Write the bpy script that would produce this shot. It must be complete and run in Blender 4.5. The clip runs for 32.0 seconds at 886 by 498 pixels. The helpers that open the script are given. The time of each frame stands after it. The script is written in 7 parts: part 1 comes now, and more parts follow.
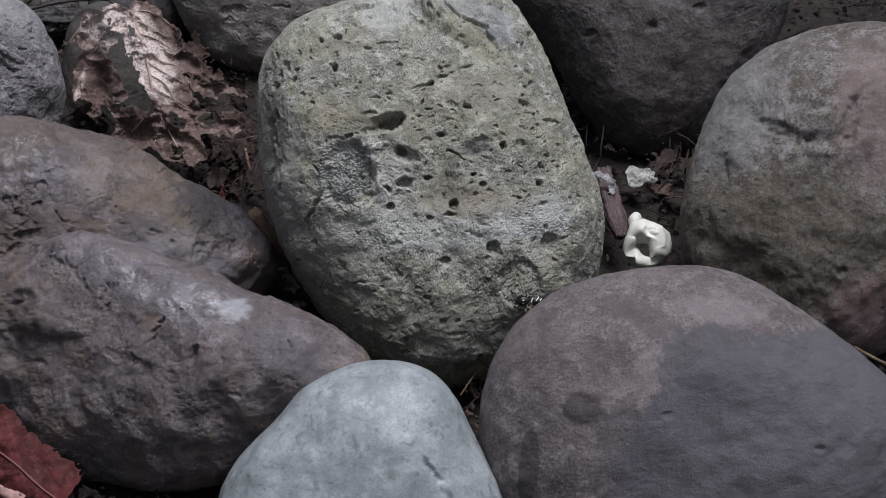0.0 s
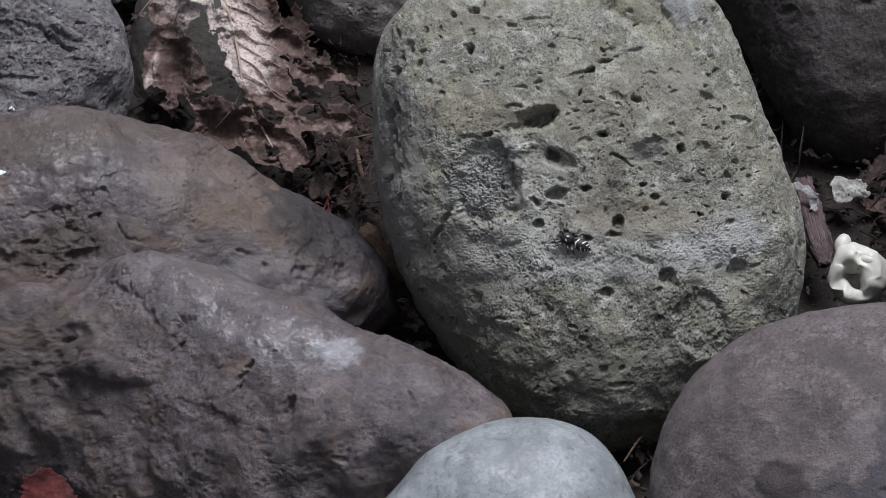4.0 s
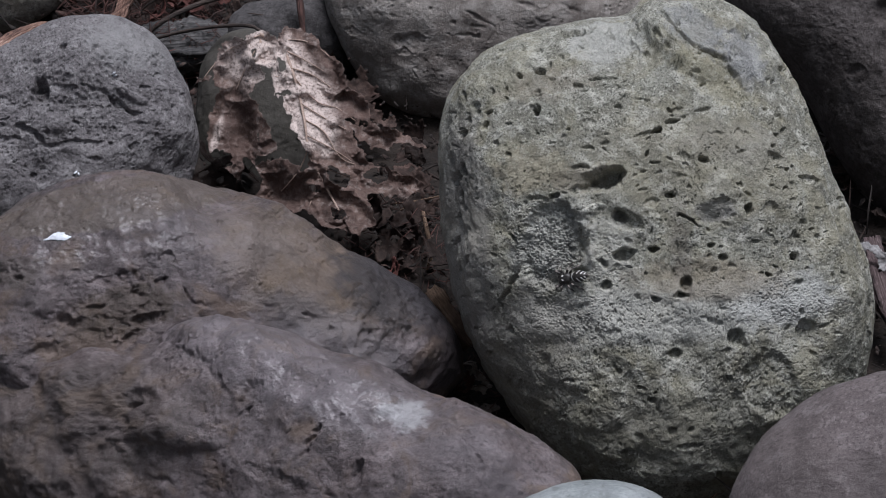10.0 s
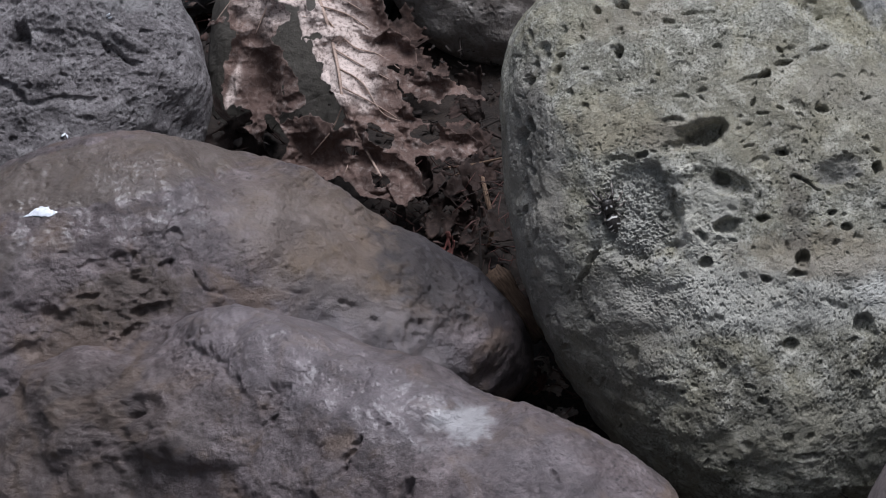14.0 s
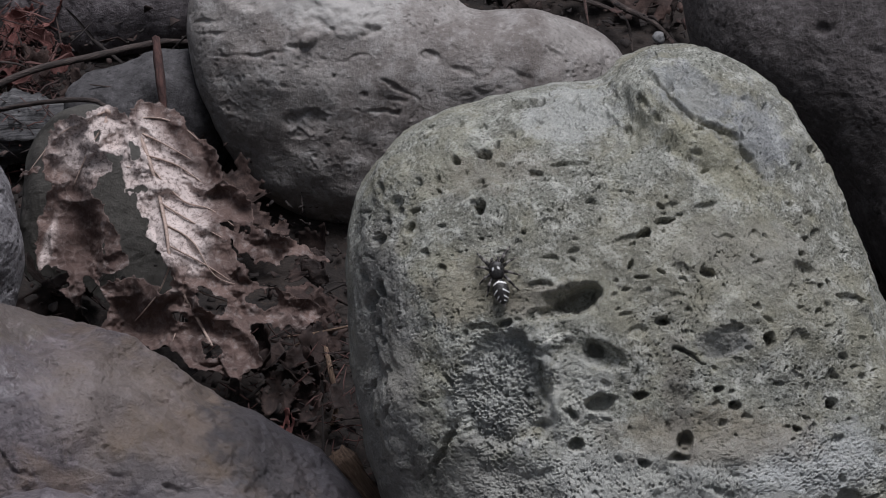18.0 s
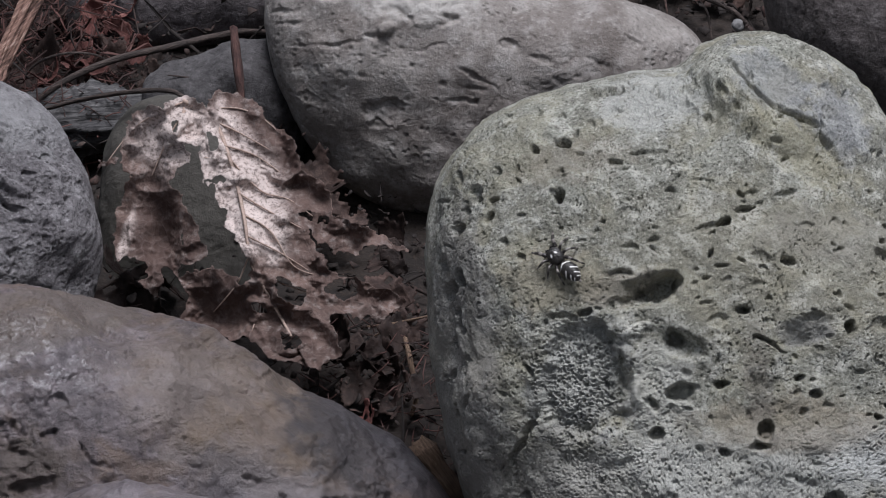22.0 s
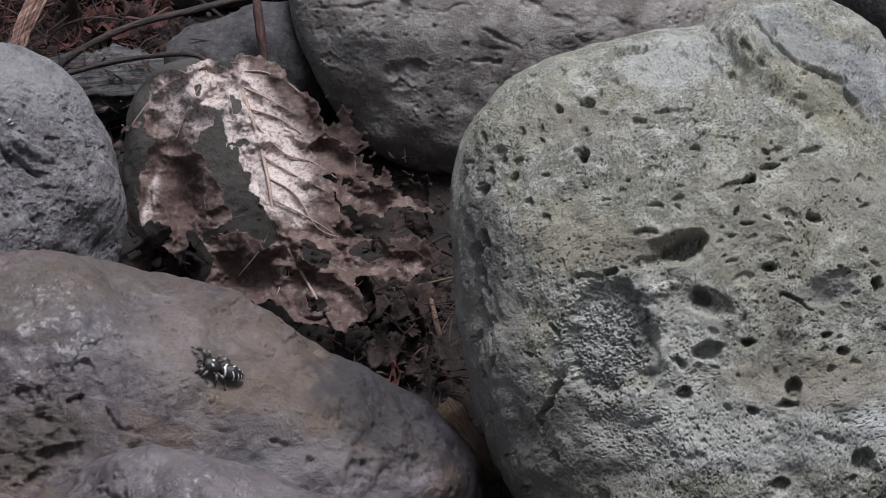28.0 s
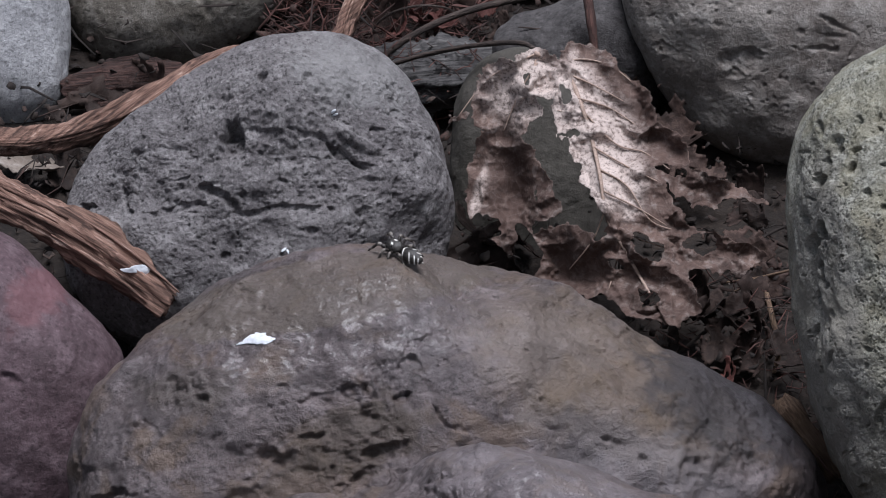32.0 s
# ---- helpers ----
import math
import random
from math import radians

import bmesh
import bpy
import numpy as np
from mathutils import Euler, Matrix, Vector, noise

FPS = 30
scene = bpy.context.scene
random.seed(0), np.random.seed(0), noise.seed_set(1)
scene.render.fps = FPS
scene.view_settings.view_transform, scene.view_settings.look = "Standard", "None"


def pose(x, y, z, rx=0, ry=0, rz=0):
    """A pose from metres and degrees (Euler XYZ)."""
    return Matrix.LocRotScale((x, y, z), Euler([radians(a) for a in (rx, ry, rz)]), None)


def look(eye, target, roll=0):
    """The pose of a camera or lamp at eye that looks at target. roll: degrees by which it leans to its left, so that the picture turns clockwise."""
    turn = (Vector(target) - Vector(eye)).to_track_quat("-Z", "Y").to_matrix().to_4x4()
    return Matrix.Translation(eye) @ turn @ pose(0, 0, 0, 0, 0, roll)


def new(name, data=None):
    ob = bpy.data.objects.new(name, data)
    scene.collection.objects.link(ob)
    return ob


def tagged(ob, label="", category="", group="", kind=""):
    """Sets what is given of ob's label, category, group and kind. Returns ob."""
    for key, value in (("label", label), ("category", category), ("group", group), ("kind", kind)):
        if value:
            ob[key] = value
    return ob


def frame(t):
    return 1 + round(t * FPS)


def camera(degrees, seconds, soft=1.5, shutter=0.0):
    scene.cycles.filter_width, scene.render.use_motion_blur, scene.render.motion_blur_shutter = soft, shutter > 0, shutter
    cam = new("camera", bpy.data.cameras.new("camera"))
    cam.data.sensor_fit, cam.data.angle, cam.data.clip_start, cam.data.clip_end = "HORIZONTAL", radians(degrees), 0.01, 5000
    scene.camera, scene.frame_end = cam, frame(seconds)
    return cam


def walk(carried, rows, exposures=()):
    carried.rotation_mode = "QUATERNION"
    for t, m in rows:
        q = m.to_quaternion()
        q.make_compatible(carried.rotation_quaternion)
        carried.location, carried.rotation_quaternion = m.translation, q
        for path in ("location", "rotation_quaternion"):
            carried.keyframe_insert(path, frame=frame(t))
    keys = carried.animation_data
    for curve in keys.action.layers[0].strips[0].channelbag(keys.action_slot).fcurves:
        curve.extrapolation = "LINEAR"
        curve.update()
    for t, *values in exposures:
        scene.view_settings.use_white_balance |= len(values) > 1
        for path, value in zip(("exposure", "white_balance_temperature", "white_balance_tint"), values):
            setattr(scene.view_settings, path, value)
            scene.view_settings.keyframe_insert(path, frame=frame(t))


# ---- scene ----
# the camera, held by hand, a zoom from some way off
cam = camera(4.9381, 32.0, soft=1.0)
PATH = [
    (0, pose(0.0000, -1.9212, 1.6521, 49.7147, -0.5871, -1.1541)),
    (0.5, pose(0.0000, -1.9303, 1.6598, 49.7938, -0.6117, -1.1503)),
    (1, pose(0.0000, -1.9281, 1.6579, 49.5053, -0.1577, -1.4442)),
    (1.2, pose(0.0000, -1.6802, 1.4498, 49.4675, -0.5140, -1.3370)),
    (1.5, pose(0.0000, -1.5258, 1.3203, 49.6493, -0.5431, -1.3885)),
    (2, pose(0.0000, -1.5320, 1.3255, 49.7382, -0.5536, -1.2495)),
    (2.5, pose(0.0000, -1.5383, 1.3308, 49.7434, -0.5001, -1.1152)),
    (4.5, pose(0.0000, -1.5281, 1.3223, 49.8398, -0.4852, -0.1566)),
    (5, pose(0.0000, -1.5214, 1.3166, 49.9714, 0.0704, -0.0192)),
    (5.5, pose(0.0000, -1.5227, 1.3177, 50.2636, -0.1009, 0.1671)),
    (6, pose(0.0000, -1.5311, 1.3247, 50.4793, -0.3960, 0.0955)),
    (6.5, pose(0.0000, -1.5493, 1.3400, 50.7958, -1.5072, 0.3438)),
    (7, pose(0.0000, -1.5612, 1.3500, 50.8493, -1.8954, 0.1739)),
    (7.5, pose(0.0000, -1.5607, 1.3496, 50.8613, -1.9667, 0.0837)),
    (8, pose(0.0000, -1.5595, 1.3486, 50.8057, -1.6185, -0.0914)),
    (8.5, pose(0.0000, -1.5507, 1.3412, 50.5707, -1.1657, -0.1360)),
    (9, pose(0.0000, -1.5405, 1.3326, 50.3994, -0.7778, -0.1375)),
    (9.5, pose(0.0000, -1.5351, 1.3281, 50.3006, -0.3803, -0.3114)),
    (10, pose(0.0000, -1.5278, 1.3220, 50.1345, -0.1169, -0.3064)),
    (10.5, pose(0.0000, -1.5223, 1.3174, 49.8943, 0.2434, -0.4077)),
    (11, pose(0.0000, -1.5254, 1.3199, 49.9333, 0.1068, -0.1978)),
    (11.5, pose(0.0000, -1.5249, 1.3195, 50.0053, 0.1238, -0.0735)),
    (12, pose(0.0000, -1.5323, 1.3257, 50.1024, 0.0214, 0.0049)),
    (12.5, pose(0.0000, -1.5360, 1.3289, 50.1175, 0.1682, -0.1672)),
    (13, pose(0.0000, -1.5303, 1.3241, 50.0104, 0.2453, -0.1900)),
    (13.5, pose(0.0000, -1.5247, 1.3194, 49.9595, 0.2942, -0.1824)),
    (14, pose(0.0000, -1.2639, 1.1005, 50.0113, 0.6306, -0.5481)),
    (14.5, pose(0.0000, -1.1170, 0.9773, 50.3664, 0.3103, -0.6951)),
    (15, pose(0.0000, -1.1217, 0.9812, 50.5115, 0.1698, -0.7744)),
    (15.5, pose(0.0000, -1.1203, 0.9801, 50.6112, 0.0672, -0.8324)),
    (17.5, pose(0.0000, -1.1236, 0.9828, 50.9389, -0.1900, -0.9804)),
    (18, pose(0.0000, -1.1271, 0.9858, 51.0072, -0.2292, -1.0069)),
    (18.5, pose(0.0000, -1.1264, 0.9852, 51.0482, -0.2732, -0.9647)),
    (19, pose(0.0000, -1.1249, 0.9839, 51.0316, -0.1367, -1.0081)),
    (19.5, pose(0.0000, -1.1258, 0.9846, 50.9793, -0.0855, -0.9167)),
    (20, pose(0.0000, -1.1252, 0.9841, 50.9362, 0.1138, -1.0128)),
    (20.5, pose(0.0000, -1.1228, 0.9821, 50.9257, 0.2886, -1.0276)),
    (21, pose(0.0000, -1.1196, 0.9794, 50.9158, 0.3209, -0.9705)),
    (21.5, pose(0.0000, -1.1211, 0.9807, 50.9281, 0.3560, -0.9440)),
    (22, pose(0.0000, -1.1236, 0.9828, 50.9532, 0.2469, -0.8264)),
    (22.5, pose(0.0000, -1.1294, 0.9877, 50.9984, 0.1003, -0.7833)),
    (23, pose(0.0000, -1.1321, 0.9899, 51.0529, -0.0340, -0.7406)),
    (23.5, pose(0.0000, -1.1326, 0.9903, 51.0560, -0.1482, -0.8452)),
    (24, pose(0.0000, -1.1289, 0.9873, 51.0309, 0.0362, -1.0267)),
    (24.5, pose(0.0000, -1.1288, 0.9872, 50.9911, 0.0490, -1.0203)),
    (26.5, pose(0.0000, -1.1305, 0.9886, 50.9471, 0.2198, -1.0860)),
    (27, pose(0.0000, -1.1289, 0.9873, 50.8831, 0.3499, -1.1221)),
    (27.5, pose(0.0000, -1.1256, 0.9845, 50.8076, 0.3989, -1.0540)),
    (28, pose(0.0000, -1.1213, 0.9809, 50.7346, 0.8343, -1.1255)),
    (28.5, pose(0.0000, -1.1197, 0.9796, 50.6829, 1.0661, -0.9537)),
    (29, pose(0.0000, -1.1142, 0.9750, 50.5395, 1.7231, -0.9168)),
    (29.5, pose(0.0000, -1.1040, 0.9663, 50.4266, 1.9149, -0.2219)),
    (30, pose(0.0000, -1.0983, 0.9616, 50.3211, 2.2512, -0.0977)),
    (30.5, pose(0.0000, -1.0939, 0.9579, 50.2779, 2.3666, -0.0503)),
    (31, pose(0.0000, -1.0910, 0.9555, 50.3535, 2.2520, 0.2052)),
    (31.5, pose(0.0000, -1.0935, 0.9575, 50.6536, 2.1277, 0.2392)),
    (32, pose(0.0000, -1.0929, 0.9571, 50.7469, 2.1608, 0.1969)),
]
walk(cam, PATH, [
    (0, 0.07, 5850, 12.5), (1, 0.03, 5850, 12.5), (2, 0.07, 5850, 12.5), (5, 0.07, 5850, 12.5), (6, 0.07, 5850, 12.5), (7, -0.01, 5850, 12.5),
    (8, -0.11, 5850, 12.5), (9, -0.02, 5850, 12.5), (10, 0.01, 5850, 12.5), (11, 0.11, 5850, 12.5), (12, 0.14, 5850, 12.5), (13, 0.14, 5850, 12.5),
    (14, 0.13, 5850, 12.5), (15, 0.31, 5850, 12.5), (16.5, 0.11, 5850, 12.5), (18, -0.12, 5850, 12.5), (19, -0.15, 5850, 12.5), (20, -0.04, 5850, 12.5),
    (21, 0.08, 5850, 12.5), (22, 0.16, 5850, 12.5), (23, 0.06, 5850, 12.5), (24, -0.09, 5850, 12.5), (25.5, -0.09, 5850, 12.5), (27, 0.01, 5850, 12.5),
    (28, 0.21, 5850, 12.5), (29, 0.36, 5850, 12.5), (30, 0.29, 5850, 12.5), (31, 0.21, 5850, 12.5), (32, 0.23, 5850, 12.5),
])
# world, sun and exposure
world = bpy.data.worlds.new("overcast_sky")
scene.world = world
world.use_nodes = True
wn = world.node_tree.nodes
sky = wn.new("ShaderNodeTexSky")
sky.sky_type = "NISHITA"
sky.sun_disc = False
sky.sun_elevation = radians(76)
sky.sun_rotation = radians(100)
sky.air_density, sky.dust_density, sky.ozone_density = 1.0, 2.5, 1.0
wn["Background"].inputs["Strength"].default_value = 0.06
cloud = wn.new("ShaderNodeHueSaturation")
cloud.inputs["Saturation"].default_value = 0.3
world.node_tree.links.new(sky.outputs[0], cloud.inputs["Color"])
world.node_tree.links.new(cloud.outputs[0], wn["Background"].inputs["Color"])
sun = new("sun", bpy.data.lights.new("sun", "SUN"))
sun.data.energy, sun.data.angle, sun.data.color = 3.5, radians(26), (1.0, 0.96, 0.93)
sun.matrix_world = look((0.14, 0.15, 0.98), (0, 0, 0))


# ---- small node helpers ----
def mat_nodes(name):
    m = bpy.data.materials.new(name)
    m.use_nodes = True
    nt = m.node_tree
    return m, nt, nt.nodes["Principled BSDF"]


def wire(nt, a, b):
    nt.links.new(a, b)


def coords(nt, scale=1000.0):
    tc = nt.nodes.new("ShaderNodeTexCoord")
    mp = nt.nodes.new("ShaderNodeVectorMath")
    mp.operation = "SCALE"
    mp.inputs["Scale"].default_value = scale
    wire(nt, tc.outputs["Object"], mp.inputs[0])
    return mp.outputs[0]


def fbm(nt, vec, scale, detail=4.0, rough=0.55, distort=0.0):
    n = nt.nodes.new("ShaderNodeTexNoise")
    n.inputs["Scale"].default_value = scale
    n.inputs["Detail"].default_value = detail
    n.inputs["Roughness"].default_value = rough
    n.inputs["Distortion"].default_value = distort
    wire(nt, vec, n.inputs["Vector"])
    return n.outputs["Fac"]


def step(nt, fac, lo, hi, a=0.0, b=1.0):
    r = nt.nodes.new("ShaderNodeMapRange")
    r.interpolation_type = "SMOOTHSTEP"
    for key, v in (("From Min", lo), ("From Max", hi), ("To Min", a), ("To Max", b)):
        r.inputs[key].default_value = v
    wire(nt, fac, r.inputs["Value"])
    return r.outputs["Result"]


def mix(nt, fac, a, b, blend="MIX"):
    n = nt.nodes.new("ShaderNodeMix")
    n.data_type, n.blend_type = "RGBA", blend
    for sock, v in ((n.inputs["Factor"], fac), (n.inputs["A"], a), (n.inputs["B"], b)):
        if isinstance(v, (int, float)):
            sock.default_value = v
        elif isinstance(v, tuple):
            sock.default_value = (*v, 1)
        else:
            wire(nt, v, sock)
    return n.outputs["Result"]


def calc(nt, op, a, b=0.0):
    n = nt.nodes.new("ShaderNodeMath")
    n.operation = op
    for sock, v in ((n.inputs[0], a), (n.inputs[1], b)):
        if isinstance(v, (int, float)):
            sock.default_value = v
        else:
            wire(nt, v, sock)
    return n.outputs[0]


def relief(nt, bsdf, height, strength, distance, under=None):
    b = nt.nodes.new("ShaderNodeBump")
    b.inputs["Strength"].default_value = strength
    b.inputs["Distance"].default_value = distance
    wire(nt, height, b.inputs["Height"])
    if under is not None:
        wire(nt, under, b.inputs["Normal"])
    if bsdf is not None:
        wire(nt, b.outputs[0], bsdf.inputs["Normal"])
    return b.outputs[0]


def spot(nt, vec, x, y, rx, ry, turn=0.0, ragged=0.5, n=None):
    """A ragged patch on the front of a stone, in its own millimetres."""
    mp = nt.nodes.new("ShaderNodeMapping")
    mp.vector_type = "TEXTURE"
    mp.inputs["Location"].default_value = (x, y, 0)
    mp.inputs["Rotation"].default_value = (0, 0, radians(turn))
    mp.inputs["Scale"].default_value = (rx, ry, 1e6)
    wire(nt, vec, mp.inputs["Vector"])
    ln = nt.nodes.new("ShaderNodeVectorMath")
    ln.operation = "LENGTH"
    wire(nt, mp.outputs[0], ln.inputs[0])
    n = fbm(nt, vec, 0.35, 5.0, 0.6) if n is None else n
    d = calc(nt, "ADD", ln.outputs["Value"], calc(nt, "MULTIPLY", calc(nt, "SUBTRACT", n, 0.5), ragged * 2.4 * min(1.0, 9.0 / max(rx, ry))))
    blur = 0.34 if ragged >= 0.8 else min(0.16, 1.1 / max(rx, ry))
    return step(nt, d, 1 + blur, 1 - blur)


def stone_material(name, dark, mid, light, grain=1.6, contrast=1.0, rough=0.85, bump=0.6, fine=0.5, patches=(), tint=None, veins=None, wet=None, spec=0.35, scaly=None):
    """Stone in three tones: broad clouds, blotches and grain, with ragged patches (x, y, rx, ry, turn, colour, strength, ragged)."""
    m, nt, bsdf = mat_nodes(name)
    vec = coords(nt)
    broad = fbm(nt, vec, 0.07, 3.0, 0.6, 0.4)
    blotch = fbm(nt, vec, 0.33, 6.0, 0.62)
    speck = fbm(nt, vec, grain, 5.0, 0.7)
    a = mix(nt, step(nt, broad, 0.36, 0.66), dark, mid)
    col = mix(nt, calc(nt, "MULTIPLY", step(nt, blotch, 0.45, 0.68), 0.75 * contrast), a, light)
    col = mix(nt, calc(nt, "MULTIPLY", step(nt, speck, 0.5, 0.34), 0.7 * contrast), col, tuple(0.45 * v for v in dark))
    col = mix(nt, calc(nt, "MULTIPLY", step(nt, speck, 0.55, 0.7), 0.5 * contrast), col, tuple(min(0.85, 1.45 * v) for v in light))
    if tint:
        colour, scale, lo, hi, amount = tint
        col = mix(nt, calc(nt, "MULTIPLY", step(nt, fbm(nt, vec, scale, 4.0, 0.6, 0.8), lo, hi), amount), col, colour)
    if veins:
        colour, scale, amount, thin = veins
        v = fbm(nt, vec, scale, 5.0, 0.65, 1.4)
        line = step(nt, calc(nt, "ABSOLUTE", calc(nt, "SUBTRACT", v, 0.5)), thin, 0.0)
        gate = step(nt, fbm(nt, vec, scale * 0.8, 2.0), 0.46, 0.6)
        col = mix(nt, calc(nt, "MULTIPLY", calc(nt, "MULTIPLY", line, gate), amount), col, colour)
    edge = fbm(nt, vec, 0.35, 5.0, 0.6) if patches else None
    for x, y, rx, ry, turn, colour, strength, ragged in patches:
        col = mix(nt, calc(nt, "MULTIPLY", spot(nt, vec, x, y, rx, ry, turn, ragged, edge), strength), col, colour)
    wire(nt, col, bsdf.inputs["Base Color"])
    bsdf.inputs["Roughness"].default_value = rough
    if wet:
        x, y, rx, ry, turn, amount = wet
        w = spot(nt, vec, x, y, rx, ry, turn, 0.9, edge)
        wire(nt, calc(nt, "SUBTRACT", rough, calc(nt, "MULTIPLY", w, amount)), bsdf.inputs["Roughness"])
        wire(nt, calc(nt, "MULTIPLY", w, 0.3), bsdf.inputs["Coat Weight"])
        bsdf.inputs["Coat Roughness"].default_value = 0.3
    else:
        wire(nt, calc(nt, "ADD", rough - 0.08, calc(nt, "MULTIPLY", blotch, 0.16)), bsdf.inputs["Roughness"])
    bsdf.inputs["Specular IOR Level"].default_value = spec
    nrm = relief(nt, None, blotch, bump * 0.8, 0.0009)
    nrm = relief(nt, None, speck, bump, 0.00045, nrm)
    if scaly:
        sx, sy, turn, amount = scaly
        mp = nt.nodes.new("ShaderNodeMapping")
        mp.inputs["Rotation"].default_value = (0, 0, radians(turn))
        mp.inputs["Scale"].default_value = (sx, sy, sy)
        wire(nt, vec, mp.inputs["Vector"])
        cells = nt.nodes.new("ShaderNodeTexVoronoi")
        cells.feature = "DISTANCE_TO_EDGE"
        wire(nt, mp.outputs[0], cells.inputs["Vector"])
        warp = nt.nodes.new("ShaderNodeVectorMath")
        warp.operation = "MULTIPLY_ADD"
        bend = nt.nodes.new("ShaderNodeTexNoise")
        bend.inputs["Scale"].default_value = 0.6
        wire(nt, vec, bend.inputs["Vector"])
        wire(nt, bend.outputs["Color"], warp.inputs[0])
        warp.inputs[1].default_value = (1.4, 1.4, 1.4)
        wire(nt, mp.outputs[0], warp.inputs[2])
        wire(nt, warp.outputs[0], cells.inputs["Vector"])
        gate = step(nt, fbm(nt, vec, 0.12, 3.0), 0.38, 0.6)
        crack = calc(nt, "MULTIPLY", step(nt, cells.outputs["Distance"], 0.16, 0.0), gate)
        nrm = relief(nt, None, calc(nt, "SUBTRACT", 1.0, crack), amount, 0.0004, nrm)
    relief(nt, bsdf, fbm(nt, vec, grain * 2.2, 3.0, 0.75), fine, 0.0002, nrm)
    return m


# ---- geometry helpers ----
PITCH = radians(40)
FACING = Matrix(((1, 0, 0), (0, math.sin(PITCH), -math.cos(PITCH)), (0, math.cos(PITCH), math.sin(PITCH))))


def part(name, bm, material, parent=None, label=""):
    me = bpy.data.meshes.new(name)
    bm.to_mesh(me)
    bm.free()
    ob = new(name, me)
    me.materials.append(material)
    ob.parent = parent
    if label:
        ob["label"] = label
    for p in me.polygons:
        p.use_smooth = True
    return ob


def mesh_of(name, verts, quads, material, smooth=True):
    """A mesh out of arrays: n x 3 places and m x 4 corners."""
    me = bpy.data.meshes.new(name)
    me.vertices.add(len(verts))
    me.vertices.foreach_set("co", np.ascontiguousarray(verts, dtype=np.float32).ravel())
    k = quads.shape[1]
    me.loops.add(quads.size)
    me.loops.foreach_set("vertex_index", np.ascontiguousarray(quads, dtype=np.int32).ravel())
    me.polygons.add(len(quads))
    me.polygons.foreach_set("loop_start", np.arange(0, quads.size, k, dtype=np.int32))
    me.polygons.foreach_set("use_smooth", np.full(len(quads), smooth))
    me.update(calc_edges=True)
    me.materials.append(material)
    return me


LATTICE = np.random.RandomState(7).rand(64, 64, 64).astype(np.float32)


def noise3(p, scale):
    """Smooth lattice noise of n x 3 places, in -1 to 1."""
    q = p * scale + 17.3
    i = np.floor(q).astype(np.int64)
    f = q - i
    f = f * f * f * (f * (f * 6 - 15) + 10)
    out = 0
    for dx in (0, 1):
        for dy in (0, 1):
            for dz in (0, 1):
                w = (f[:, 0] if dx else 1 - f[:, 0]) * (f[:, 1] if dy else 1 - f[:, 1]) * (f[:, 2] if dz else 1 - f[:, 2])
                out = out + w * LATTICE[(i[:, 0] + dx) & 63, (i[:, 1] + dy) & 63, (i[:, 2] + dz) & 63]
    return out * 2 - 1


def fractal(p, scale, octaves=4, gain=0.5):
    out, amp = 0, 1.0
    for k in range(octaves):
        out = out + amp * noise3(p + 3.7 * k, scale * 2**k)
        amp *= gain
    return out


def cells3(p, size, seed):
    """Round cells: the distance of n x 3 places to the nearest of jittered points, in cell sizes, and that point's own random number."""
    rs = np.random.RandomState(seed)
    jit, own = rs.rand(32, 32, 32, 3).astype(np.float32), rs.rand(32, 32, 32).astype(np.float32)
    q = (p / size + 100.0).astype(np.float32)
    base = np.floor(q).astype(np.int32)
    f = q - base
    best, tag = np.full(len(p), 9.0, np.float32), np.zeros(len(p), np.float32)
    for dx in (-1, 0, 1):
        for dy in (-1, 0, 1):
            for dz in (-1, 0, 1):
                i, j, k = (base[:, 0] + dx) & 31, (base[:, 1] + dy) & 31, (base[:, 2] + dz) & 31
                e = jit[i, j, k] + np.array([dx, dy, dz], np.float32) - f
                d2 = (e * e).sum(1)
                closer = d2 < best
                best = np.where(closer, d2, best)
                tag = np.where(closer, own[i, j, k], tag)
    return np.sqrt(best), tag


def soft(t):
    t = np.clip(t, 0, 1)
    return t * t * (3 - 2 * t)


